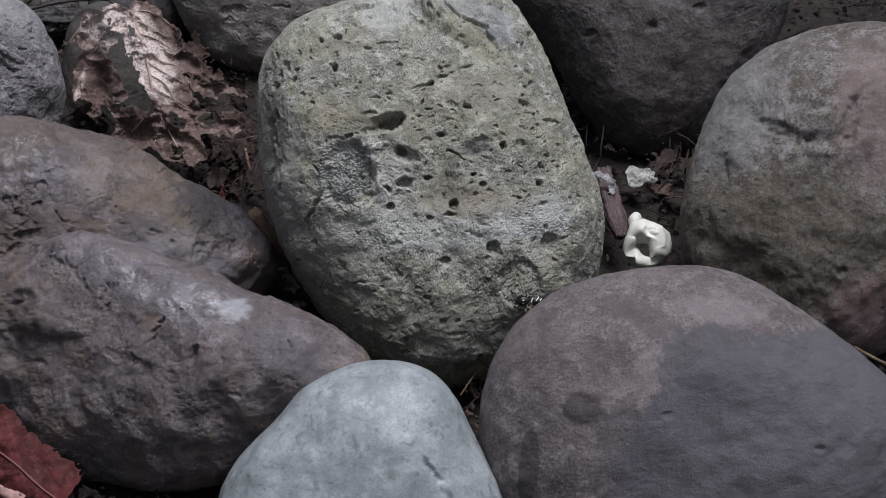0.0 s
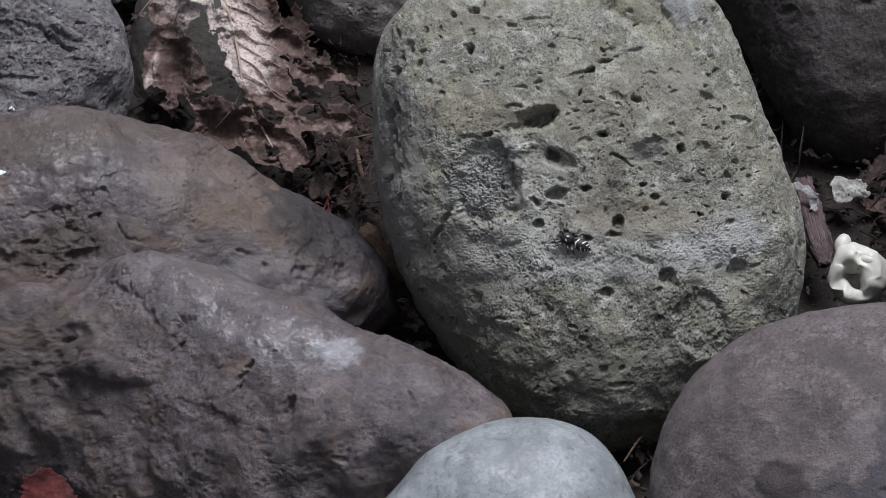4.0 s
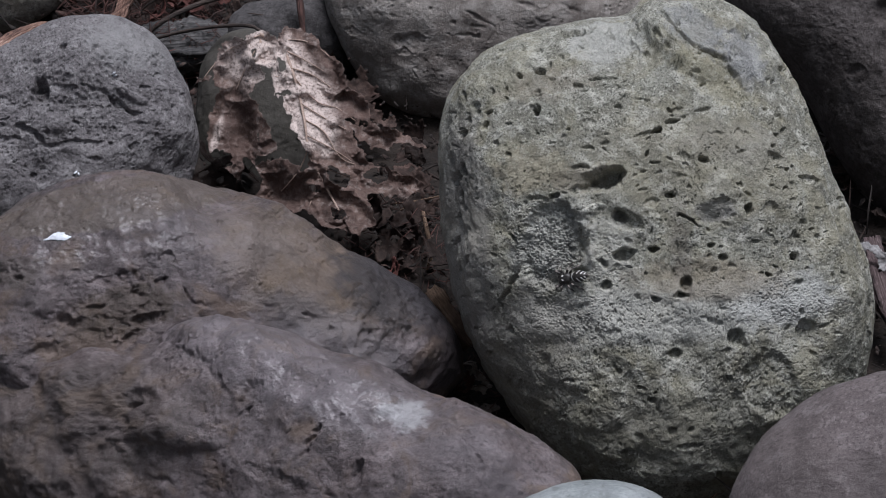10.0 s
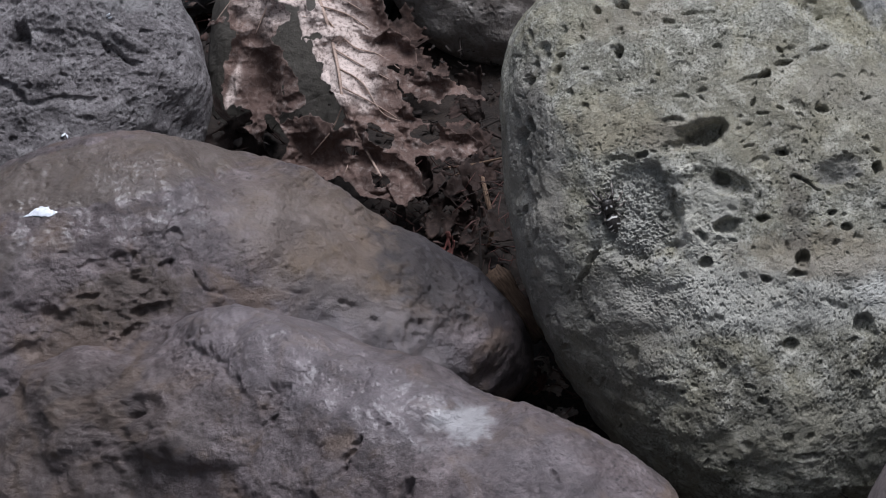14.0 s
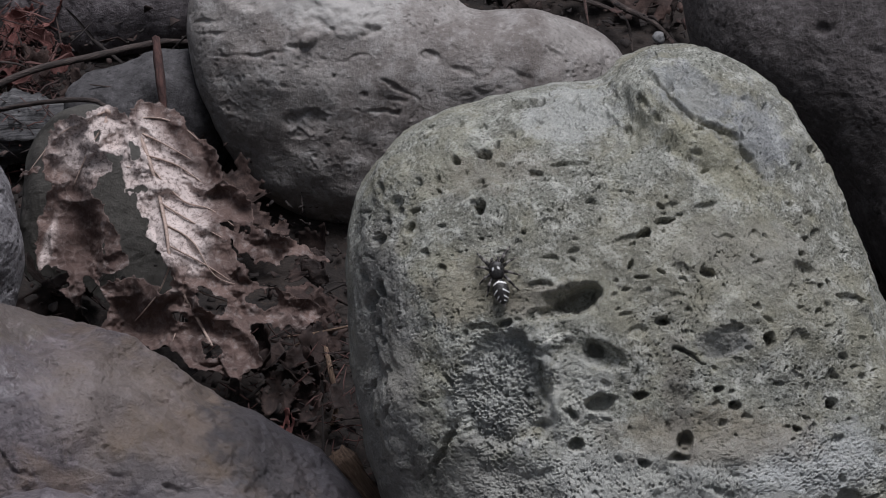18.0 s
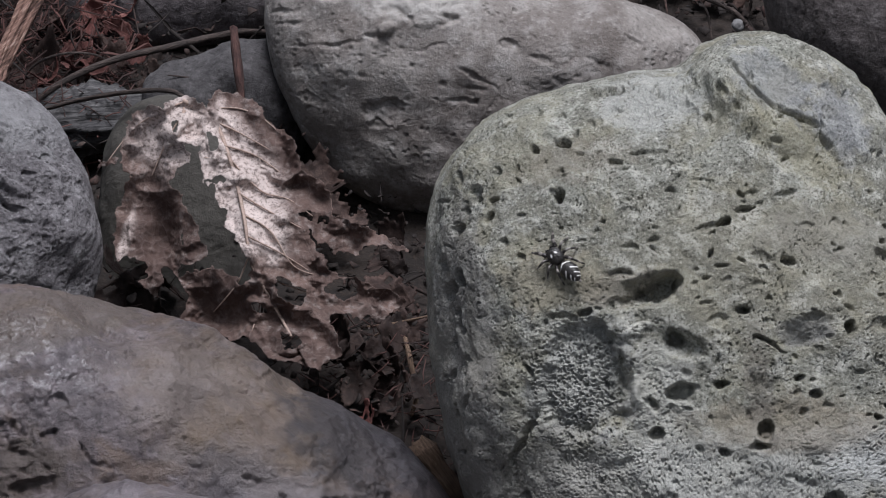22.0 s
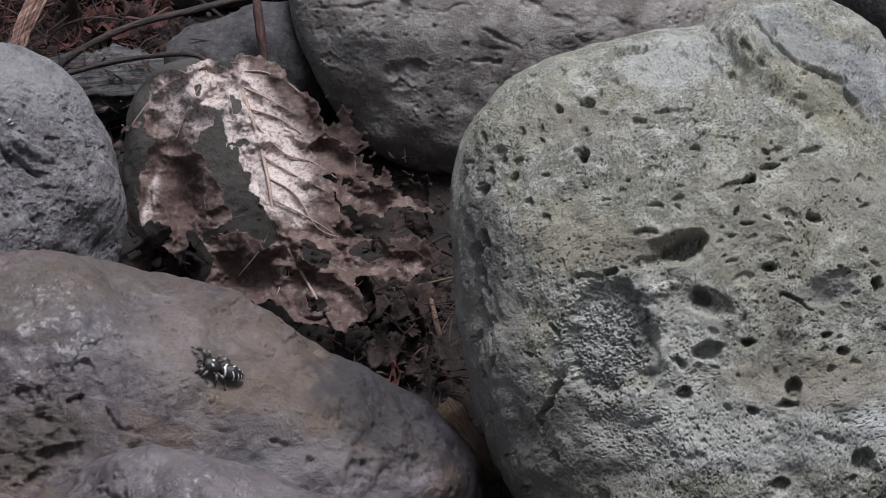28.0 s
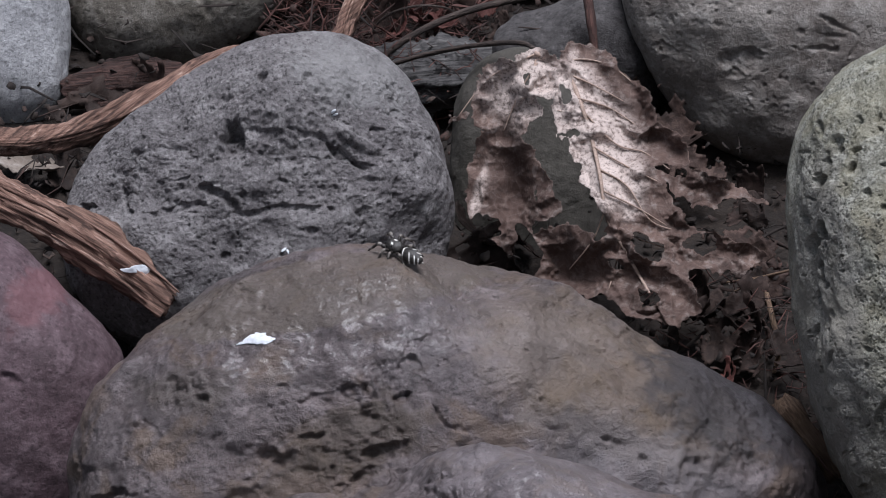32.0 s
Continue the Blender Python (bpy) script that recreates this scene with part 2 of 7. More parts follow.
def stone_mesh(name, ring, deep, boxy, n, material, marks=(), pits=None, rough=(0.5, 0.18, 0.05), seed=1, fields=(), lean=(0, 0), crust=0.05, ragged=0.6, pore=1.0, bulge=(), sponge=False, carve=1.0):
    """A water-worn stone, in millimetres. ring: its mean girth and the harmonics of its outline; deep: half its depth;
    marks: hollows (x, y, rx, ry, turn, depth) on its front (below 0: bumps); pits: (count, least, most, depth share); fields: porous
    areas (x, y, rx, ry, turn, depth); crust: the depth of pores elsewhere; pore: their size; rough: relief at 12, 4 and 1.2 mm; lean: how far its depth rises sideways and upwards; bulge: (angle, width, amount) where its outline swells; sponge: round pores in the fields, else crags; carve: a share of the marks' depth."""
    g = np.linspace(-1, 1, n)
    a, b = (v.ravel() for v in np.meshgrid(g, g))
    big = np.abs(a) > np.abs(b)
    r = np.where(big, np.abs(a), np.abs(b))
    safe_a, safe_b = np.where(a == 0, 1e-9, a), np.where(b == 0, 1e-9, b)
    th = np.where(big, np.where(a > 0, 0, np.pi) + np.pi / 4 * b / safe_a, np.where(b > 0, np.pi / 2, -np.pi / 2) - np.pi / 4 * a / safe_b)

    def girth(t):
        out = np.full_like(t, ring[0])
        for k in range(1, (len(ring) - 1) // 2 + 1):
            out = out + ring[2 * k - 1] * np.cos(k * t) + ring[2 * k] * np.sin(k * t)
        for at, wide, more in bulge:
            off = (t - radians(at) + np.pi) % (2 * np.pi) - np.pi
            out = out + more * np.exp(-((off / radians(wide)) ** 2))
        return out

    def shell(t, lat, back=1.0):
        """lat 0: the point towards the viewer, 1: the rim. The harmonics fade towards the middle."""
        s = 0.5 * np.sin(lat * np.pi / 2) + 0.5 * lat * (1.25 - 0.25 * lat * lat)
        rim = girth(t) * soft(s * 1.4) + ring[0] * (1 - soft(s * 1.4))
        w, up = rim * s, np.clip(1 - s ** (2 / boxy), 0, 1) ** (boxy / 2)
        x, y = w * np.cos(t), w * np.sin(t)
        return np.stack([x, y, back * deep * up + lean[0] * x + lean[1] * y], 1)

    front = shell(th, r)
    grid = front.reshape(n, n, 3)
    nrm = np.cross(np.gradient(grid, axis=1).reshape(-1, 3), np.gradient(grid, axis=0).reshape(-1, 3))
    nrm /= np.linalg.norm(nrm, axis=1, keepdims=True) + 1e-12
    rs = np.random.RandomState(seed)
    d = np.zeros(len(front))
    places = front + seed * 11.0
    inner = 0.25 + 0.75 * soft((1 - r) * 6)
    d += rough[0] * 1.6 * fractal(places, 1 / 14.0, 3) * inner
    d += rough[1] * fractal(places, 1 / 4.0, 3)
    rim_fade = soft((1 - r) * 14)
    d += rough[2] * fractal(places, 1 / 1.1, 3) * rim_fade
    todo = list(marks)
    inward = soft((1 - r) * 9)
    if pits:
        count, least, most, share = pits
        for _ in range(count):
            x, y = front[rs.randint(len(front)), :2]
            s = least + (most - least) * rs.rand() ** 3
            todo.append((x, y, s * (1 + rs.rand() * 0.8), s * (0.6 + 0.4 * rs.rand()), rs.rand() * 180, s * share))
    # fine pores, deeper inside the crusted fields
    wide, tag_w = cells3(places, 0.95 * pore, seed + 1)
    thin, tag_t = cells3(places, 0.55 * pore, seed + 2)
    if sponge:
        pores = 1.2 * soft((0.62 - wide) / 0.42) * (0.35 + 0.65 * tag_w) + 0.8 * soft((0.62 - thin) / 0.4) * tag_t
    else:
        pores = 1.25 * soft((noise3(places, 1 / (0.9 * pore)) - 0.1) / 0.4) + 0.7 * soft((noise3(places + 50, 1 / (0.42 * pore)) - 0.12) / 0.4)
    few = 1.5 * soft((0.2 + 0.25 * tag_w - wide) / 0.2) * (tag_w > 0.62) + 0.9 * soft((0.42 - thin) / 0.25) * (tag_t > 0.7)
    where = np.zeros(len(front))
    for x0, y0, rx, ry, turn, depth in fields:
        c, s_ = math.cos(radians(turn)), math.sin(radians(turn))
        ex, ey = front[:, 0] - x0, front[:, 1] - y0
        q = np.sqrt(((c * ex + s_ * ey) / rx) ** 2 + ((c * ey - s_ * ex) / ry) ** 2) + 0.35 * fractal(places + 70, 1 / 5.0, 3)
        where = np.maximum(where, depth * soft((1.15 - q) / 0.5))
    d -= rim_fade * (where * pores + crust * few * (0.3 + 1.2 * soft(0.5 + 0.9 * fractal(places + 90, 1 / 6.0, 2))) * (1 - np.clip(2 * where, 0, 1)))
    wob = 0.32 * fractal(places + 5, 1 / 1.6, 3) + 0.22 * noise3(places + 8, 1 / 0.55)
    floor_ = 0.3 * noise3(places + 12, 1 / 0.9) + 0.18 * noise3(places + 15, 1 / 0.45)
    broken = np.clip(0.55 + 1.3 * noise3(places + 18, 1 / 2.6), 0.05, 1.3)
    bend_x = front[:, 0] + ragged * (0.7 * noise3(places + 21, 1 / 3.2) + 0.35 * noise3(places + 23, 1 / 1.2))
    bend_y = front[:, 1] + ragged * (0.7 * noise3(places + 31, 1 / 3.2) + 0.35 * noise3(places + 33, 1 / 1.2))
    for x0, y0, rx, ry, turn, depth in todo:
        reach = max(rx, ry) * 1.4 + 0.5
        near = np.flatnonzero((np.abs(bend_x - x0) < reach) & (np.abs(bend_y - y0) < reach))
        if not len(near):
            continue
        c, s_ = math.cos(radians(turn)), math.sin(radians(turn))
        ex, ey = bend_x[near] - x0, bend_y[near] - y0
        q = ((c * ex + s_ * ey) / rx) ** 2 + ((c * ey - s_ * ex) / ry) ** 2
        if depth < 0:
            d[near] -= depth * soft((1.1 - q) / 1.1)
            continue
        small, large = min(rx, ry), max(rx, ry)
        q = q * 0.88 + wob[near] * min(1.2, 0.75 / small + 0.12)
        if depth > 1.3 * small:
            bowl = soft((1.1 - q) / 0.75)
        elif large > 4 * small:
            bowl = soft((1.15 - q) / 1.1) * broken[near]
        elif small > 4:
            bowl = soft((1.05 - q) / 0.4)
        else:
            bowl = soft((1.15 - q) / 1.0)
        if large < 4:
            bowl = bowl * np.clip(1 + 0.4 * ey / max(ry, 0.4 * rx), 0.5, 1.45)
        d[near] -= carve * inward[near] * bowl * (depth + min(depth, 0.8) * floor_[near])
    front = front + nrm * d[:, None]
    # the hidden half: rings from the rim to the far end
    idx = np.arange(n * n).reshape(n, n)
    loop = np.concatenate([idx[0, :-1], idx[:-1, -1], idx[-1, :0:-1], idx[:0:-1, 0]])
    m, rings = len(loop), 14
    verts, quads = [front], [np.stack([idx[:-1, :-1], idx[:-1, 1:], idx[1:, 1:], idx[1:, :-1]], -1).reshape(-1, 4)]
    last, count = loop, n * n
    rim_shift = nrm[loop] * d[loop][:, None]
    for k in range(1, rings + 1):
        lat = 1 - k / (rings + 0.35)
        ringv = shell(th[loop], np.full(m, lat), -1.0) + rim_shift * lat**4
        cur = np.arange(count, count + m)
        verts.append(ringv)
        quads.append(np.stack([last, cur, np.roll(cur, -1), np.roll(last, -1)], -1))
        last, count = cur, count + m
    tip = np.array([[0, 0, -deep]])
    verts.append(tip)
    half = last[::2]
    quads.append(np.stack([last[::2], np.full(len(half), count), np.roll(last, -2)[::2], np.roll(last, -1)[::2]], -1))
    return mesh_of(name, np.concatenate(verts) * 0.001, np.concatenate(quads), material)


def stone(name, label, place, mesh):
    ob = new(name, mesh)
    ob.matrix_world = Matrix.Translation(Vector(place) * 0.001) @ FACING.to_4x4()
    return tagged(ob, label, "stone")


def tube(points, radii, sides=8, seed=0, ragged=0.0):
    """A bmesh tube along points with a radius at each, uneven by ragged."""
    bm = bmesh.new()
    rs = np.random.RandomState(seed)
    pts = [Vector(p) for p in points]
    prev, side = None, None
    flute = 1 + ragged * (rs.rand(sides) - 0.5) * 2
    for k, p in enumerate(pts):
        ahead = (pts[min(k + 1, len(pts) - 1)] - pts[max(k - 1, 0)]).normalized()
        side = (Vector((0, 0, 1)) if abs(ahead.z) < 0.9 else Vector((1, 0, 0))) if side is None else side
        side = (side - ahead * side.dot(ahead)).normalized()
        up = ahead.cross(side)
        ringv = []
        for j in range(sides):
            w = 2 * math.pi * j / sides
            s = radii[k] * flute[j] * (1 + ragged * 0.5 * (rs.rand() - 0.5))
            ringv.append(bm.verts.new(p + side * math.cos(w) * s + up * math.sin(w) * s))
        if prev:
            for j in range(sides):
                bm.faces.new((prev[j], prev[(j + 1) % sides], ringv[(j + 1) % sides], ringv[j]))
        else:
            bm.faces.new(ringv[::-1])
        prev = ringv
    bm.faces.new(prev)
    return bm


def curve_points(points, n):
    """Points along a smooth line through the given ones."""
    pts = [Vector(p) for p in points]
    out = []
    for k in range(n):
        t = k / (n - 1) * (len(pts) - 1)
        i = min(int(t), len(pts) - 2)
        f = t - i
        p0, p1, p2, p3 = pts[max(i - 1, 0)], pts[i], pts[i + 1], pts[min(i + 2, len(pts) - 1)]
        out.append(0.5 * ((2 * p1) + (p2 - p0) * f + (2 * p0 - 5 * p1 + 4 * p2 - p3) * f * f + (3 * p1 - p0 - 3 * p2 + p3) * f**3))
    return out


# ---- the ground: one sheet of soil, uneven under the stones, out to the horizon ----
def soil_material():
    m, nt, bsdf = mat_nodes("soil")
    vec = coords(nt)
    a, b = fbm(nt, vec, 0.12, 5.0, 0.65), fbm(nt, vec, 1.1, 5.0, 0.7)
    col = mix(nt, step(nt, a, 0.35, 0.65), (0.011, 0.008, 0.0065), (0.024, 0.017, 0.013))
    col = mix(nt, calc(nt, "MULTIPLY", step(nt, b, 0.52, 0.7), 0.6), col, (0.05, 0.034, 0.025))
    wire(nt, col, bsdf.inputs["Base Color"])
    bsdf.inputs["Roughness"].default_value = 0.95
    nrm = relief(nt, None, a, 0.7, 0.002)
    relief(nt, bsdf, b, 0.8, 0.0003, nrm)
    return m


def soil_height(x, y):
    p = np.stack([x, y, np.zeros_like(x)], 1)
    return 0.004 + 0.0035 * fractal(p, 1 / 0.03, 4)


SOIL = soil_material()
near = np.linspace(-0.45, 0.45, 190)
away = 0.45 * 1.6 ** np.arange(1, 19)
line = np.concatenate([-away[::-1], near, away])
gx, gy = (v.ravel() for v in np.meshgrid(line, line))
gz = soil_height(gx, gy)
gi = np.arange(len(gx)).reshape(len(line), len(line))
ground = new("ground", mesh_of("ground", np.stack([gx, gy, gz], 1), np.stack([gi[:-1, :-1], gi[:-1, 1:], gi[1:, 1:], gi[1:, :-1]], -1).reshape(-1, 4), SOIL))
tagged(ground, "dark damp soil under stones and leaf litter", "ground", kind="structure")


# ---- the stones ----

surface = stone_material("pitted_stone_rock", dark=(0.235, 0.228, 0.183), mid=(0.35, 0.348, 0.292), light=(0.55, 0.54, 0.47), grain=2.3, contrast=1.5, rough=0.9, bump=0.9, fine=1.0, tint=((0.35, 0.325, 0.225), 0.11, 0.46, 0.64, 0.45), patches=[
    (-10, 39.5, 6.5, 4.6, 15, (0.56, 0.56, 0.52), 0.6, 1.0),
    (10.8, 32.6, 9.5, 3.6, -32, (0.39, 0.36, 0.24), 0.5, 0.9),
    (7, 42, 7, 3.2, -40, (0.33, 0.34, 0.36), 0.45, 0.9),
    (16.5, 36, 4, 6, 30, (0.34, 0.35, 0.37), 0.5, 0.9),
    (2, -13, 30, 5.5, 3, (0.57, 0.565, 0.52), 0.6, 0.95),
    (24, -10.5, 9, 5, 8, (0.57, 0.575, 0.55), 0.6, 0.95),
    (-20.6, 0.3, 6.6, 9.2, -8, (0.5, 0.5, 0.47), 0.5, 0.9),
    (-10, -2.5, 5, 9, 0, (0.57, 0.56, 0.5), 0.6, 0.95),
    # left and lower left: colour darkened where the stone turns from the light
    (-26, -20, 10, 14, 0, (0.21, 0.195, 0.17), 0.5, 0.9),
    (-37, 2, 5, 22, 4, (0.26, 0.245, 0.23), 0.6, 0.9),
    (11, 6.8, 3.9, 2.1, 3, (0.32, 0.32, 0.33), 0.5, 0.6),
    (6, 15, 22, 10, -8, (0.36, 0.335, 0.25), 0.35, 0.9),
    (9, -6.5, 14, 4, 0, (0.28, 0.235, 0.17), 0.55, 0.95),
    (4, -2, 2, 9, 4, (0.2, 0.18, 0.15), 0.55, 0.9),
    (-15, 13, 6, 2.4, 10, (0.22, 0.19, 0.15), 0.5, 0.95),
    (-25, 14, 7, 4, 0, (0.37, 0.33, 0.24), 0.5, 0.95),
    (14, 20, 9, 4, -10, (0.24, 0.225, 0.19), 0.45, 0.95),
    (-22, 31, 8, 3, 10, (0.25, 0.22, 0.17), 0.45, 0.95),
    # foot: underside shade put into the colour
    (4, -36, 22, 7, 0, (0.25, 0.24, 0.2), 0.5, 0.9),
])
hollows = []
hollows += [
    (-23.34, 25.81, 1.03, 1.03, 0, 3.2), (-27.2, 33.2, 0.56, 0.48, 0, 1.6), (-23.04, 34.12, 1.11, 0.72, -10, 1.7), (-25.19, 34.55, 1.99, 0.64, 0, 0.43), (-20.87, 32.51, 0.64, 0.4, 0, 0.56),
    (-32.25, 30.08, 0.72, 0.64, 0, 0.68), (-30.26, 30.44, 0.8, 0.56, 20, 0.62), (-23.35, 28.56, 1.75, 0.4, 25, 0.5), (-26.25, 38.33, 0.56, 0.32, 0, 0.5), (-23.46, 37.87, 0.72, 0.48, 0, 0.56),
    (-30.24, 37.87, 0.48, 0.32, 0, 0.43), (-31.11, 35.84, 1.11, 0.32, 10, 0.37), (-16.94, 41.28, 2.39, 0.64, 8, 2.6), (-15.1, 41.33, 1.11, 0.56, 10, 1.8),
]
hollows += [
    (-15.26, 38.35, 0.64, 0.4, -20, 0.56), (-18.75, 36.74, 0.8, 0.48, -10, 0.5), (-17.7, 32.37, 0.56, 0.48, 0, 0.43), (-10.94, 32.29, 3.18, 0.4, 3, 0.68), (-9.01, 30.47, 3.18, 0.32, 12, 0.5),
    (-13, 29.48, 3.98, 0.32, -3, 0.31), (-37.72, 15.13, 1, 1.18, 0, 3.6), (-39.72, 13.18, 1.28, 1.64, -20, 2.4), (-38.87, 9.15, 0.74, 1.64, 0, 2.4), (-39.53, 5.79, 0.64, 0.92, 0, 2.1),
    (-39.73, 1.45, 0.64, 0.92, 0, 2.7), (-36.87, 0.5, 0.37, 1.28, 10, 0.84), (-36.19, -2.55, 0.46, 1.09, 0, 0.75), (-38.07, 21.93, 0.83, 0.92, 40, 2.1),
]
hollows += [
    (-33.93, 23.42, 0.55, 0.83, 0, 1.22), (-40.32, 16.82, 0.64, 0.92, 0, 0.93), (-35.24, 26.29, 0.92, 0.55, 0, 1.11), (-33.26, 26.3, 0.92, 0.46, 10, 0.93), (-29.11, 23.94, 0.8, 0.4, 0, 0.62),
    (-17.91, 22.3, 0.48, 0.32, 20, 0.56), (-19.11, 21.13, 0.8, 0.4, 10, 0.5), (-14.33, 23.22, 1.99, 0.72, 10, 0.31), (-10.37, 21.83, 0.48, 0.4, 0, 0.5), (-10.79, 19.85, 1.11, 0.48, 15, 0.62),
    (-14, 18.52, 1.11, 0.56, 5, 0.62), (-11, 12.6, 4.7, 2.2, 16, 2.2), (-10.08, 12.75, 3.1, 1.7, 22, 3), (-7.22, 13.6, 1.03, 0.64, 35, 2.2),
]
hollows += [
    (-15.2, 11.01, 2.39, 1.19, 10, 0.81), (-15.24, 14.71, 1.59, 0.72, 0, 0.74), (-20.25, 9.77, 1.03, 0.64, 30, 1.6), (-22.8, 9, 2.54, 0.64, -5, 0.62), (-18.3, 10.36, 0.48, 0.4, 0, 0.43),
    (-17.24, 6.25, 3.82, 1.03, -26, 0.74), (-20.63, 0.08, 5.7, 8.4, -8, 1.9), (-15.1, 1.2, 1.1, 7.2, -4, 1.3), (-15.6, -5.5, 1.5, 2.2, -30, 0.74), (-28.79, -8.6, 4.61, 0.64, 68, 1.6), (-26.46, -4, 1.59, 0.95, 30, 0.74),
    (-10.23, -7.58, 1.11, 0.95, 0, 2.4), (-6.88, -2.04, 2.15, 1.35, 10, 2.8), (-6.17, 4.74, 3.34, 2.07, -25, 1.7), (-7.6, 6.14, 1.43, 1.11, -20, 2.4),
]
hollows += [
    (-1.29, -0.65, 1.11, 0.8, 0, 2.4), (-8.4, -4.58, 0.8, 1.11, 0, 0.5), (-6.25, 0.72, 0.64, 0.64, 0, 0.5), (2.87, -0.55, 0.48, 1.59, 0, 0.37), (2.98, -5.72, 0.48, 1.75, 0, 0.5),
    (4.97, -7.33, 1.27, 1.59, -20, 2.4), (4.16, -9.54, 1.43, 0.95, 0, 1.6), (-0.79, -10.44, 0.95, 0.72, -30, 1.7), (-4.37, -9.77, 0.64, 0.48, 0, 0.56), (9.64, 0.18, 1.03, 0.56, 0, 1.5),
    (12.15, -2.47, 0.72, 0.56, 0, 1.6), (9.27, -1.96, 0.56, 0.56, 0, 0.56), (13.97, -3.83, 1.11, 0.56, -10, 0.5), (26.33, -1.79, 1.03, 1.03, 0, 2.6),
]
hollows += [
    (21.34, -5.57, 0.56, 0.87, 15, 2), (18.45, 0.81, 0.8, 0.4, 0, 0.81), (26.23, 1.87, 0.8, 0.95, -30, 0.68), (22.91, 0.86, 0.48, 0.56, 0, 0.5), (20.92, 2.07, 1.27, 0.48, -30, 0.37),
    (30.57, 1.6, 0.48, 0.56, 0, 0.68), (10.92, 6.76, 4.13, 2.31, 3, 0.56), (10.64, 8.66, 2.7, 0.56, 4, 0.5), (5.33, 5.22, 2.54, 0.4, -27, 1.4), (5.3, 7.75, 1.19, 0.64, 0, 0.37),
    (17.15, 7.04, 0.95, 0.95, 0, 2.6), (20.51, 7, 1.27, 0.8, 20, 0.5), (1.82, 9.55, 0.95, 0.64, 5, 1.6), (-1.73, 8.09, 1.43, 0.95, 5, 0.56),
]
hollows += [
    (1.84, 16.68, 0.56, 0.4, 5, 0.81), (4.39, 16.9, 1.43, 0.72, -8, 0.37), (8.29, 16.34, 1.11, 0.8, -25, 1.4), (-2.45, 21.51, 3.02, 0.56, 12, 0.74), (-0.4, 22.15, 1.11, 0.56, 20, 2.2),
    (2.03, 24.21, 1.27, 0.48, 0, 1.5), (3.27, 26.13, 1.43, 0.48, 10, 0.5), (8.02, 26.22, 1.75, 0.48, 20, 0.5), (21.66, 19.07, 0.48, 0.48, 0, 1.6), (21.65, 17, 3.02, 0.64, -16, 0.81),
    (24.4, 14.42, 0.48, 0.48, 0, 1.6), (23.6, 14.58, 2.39, 0.48, -15, 0.5), (28.04, 12.57, 2.07, 0.56, -28, 0.81), (20.21, 14, 1.43, 0.56, -8, 0.43),
]
hollows += [
    (16.02, 22.05, 1.11, 0.64, -20, 0.43), (11.52, 21.24, 1.27, 0.56, 15, 0.43), (23.43, 10.81, 0.48, 0.48, 0, 0.81), (20.96, 10.81, 0.64, 0.64, 0, 0.5), (-4.75, 41.29, 1.59, 1.91, -20, 0.62),
    (-5.35, 38, 0.95, 2.7, 15, 0.5), (-3.32, 36.91, 1.27, 0.8, 40, 0.62), (4.53, 40.32, 4.93, 0.64, -38, 1.3), (10.78, 36.33, 3.66, 0.56, -18, 1.3), (15.58, 32.95, 3.34, 0.72, -48, 1.2),
    (8.51, 41.45, 5.96, 2.39, -40, 1.3), (15.21, 37.18, 3.34, 1.43, -40, 0.56), (1.54, 45.7, 1.11, 2.39, 20, 0.31), (5.66, 39.46, 11.93, 6.36, -30, -1.7),
]
hollows += [
    (4.44, 46.56, 8.35, 2.86, 0, -1.2), (7.8, 34.49, 7.16, 1.91, -25, -0.5), (-13.03, 0.79, 1.03, 4.93, -4, -1.1), (-12.54, 7.13, 2.39, 0.95, 20, -0.9), (-0.26, 30.55, 4.77, 0.4, 8, 0.31),
    (-1.89, 28.16, 4.37, 0.32, 4, 0.31), (-25.85, 20.03, 0.32, 0.24, 0, 0.43), (-4.94, 13.81, 0.72, 0.64, 0, 0.5), (-3.35, 14.43, 0.72, 0.32, 0, 0.56), (-0.19, 13.84, 0.72, 0.4, 0, 0.5),
    (4.18, 13.32, 0.87, 0.4, 0, 0.37), (-3.01, 10.84, 0.8, 0.32, 0, 0.43), (5.43, 11.48, 0.48, 0.32, 0, 0.5), (3.31, 5.79, 0.48, 0.4, 0, 0.5),
]
hollows += [
    (14.64, 18.18, 0.32, 0.32, 0, 0.43), (26.66, 7.37, 0.48, 0.4, 0, 0.56), (21.72, 7.15, 0.4, 0.4, 0, 0.5), (25.05, 8.81, 0.64, 0.32, -20, 0.43), (8.87, 3.2, 0.48, 0.4, 0, 0.43),
    (12.85, 4.27, 0.8, 0.4, 0, 0.5), (14.82, -17.83, 1.72, 1.83, -30, 2.4), (28.88, -16.87, 2.26, 2.58, 0, 1.6), (-9.1, -16.58, 1.5, 0.86, 20, 0.68), (2.84, -21.01, 1.72, 0.97, 0, 1.8),
    (-1.55, -29.48, 0.86, 0.75, 0, 1.4), (-22.43, -21.98, 1.07, 1.72, 10, 0.56), (20.88, -26.06, 4.95, 5.91, 0, 1), (14.84, -30.92, 1.5, 3.23, 0, 0.62),
]
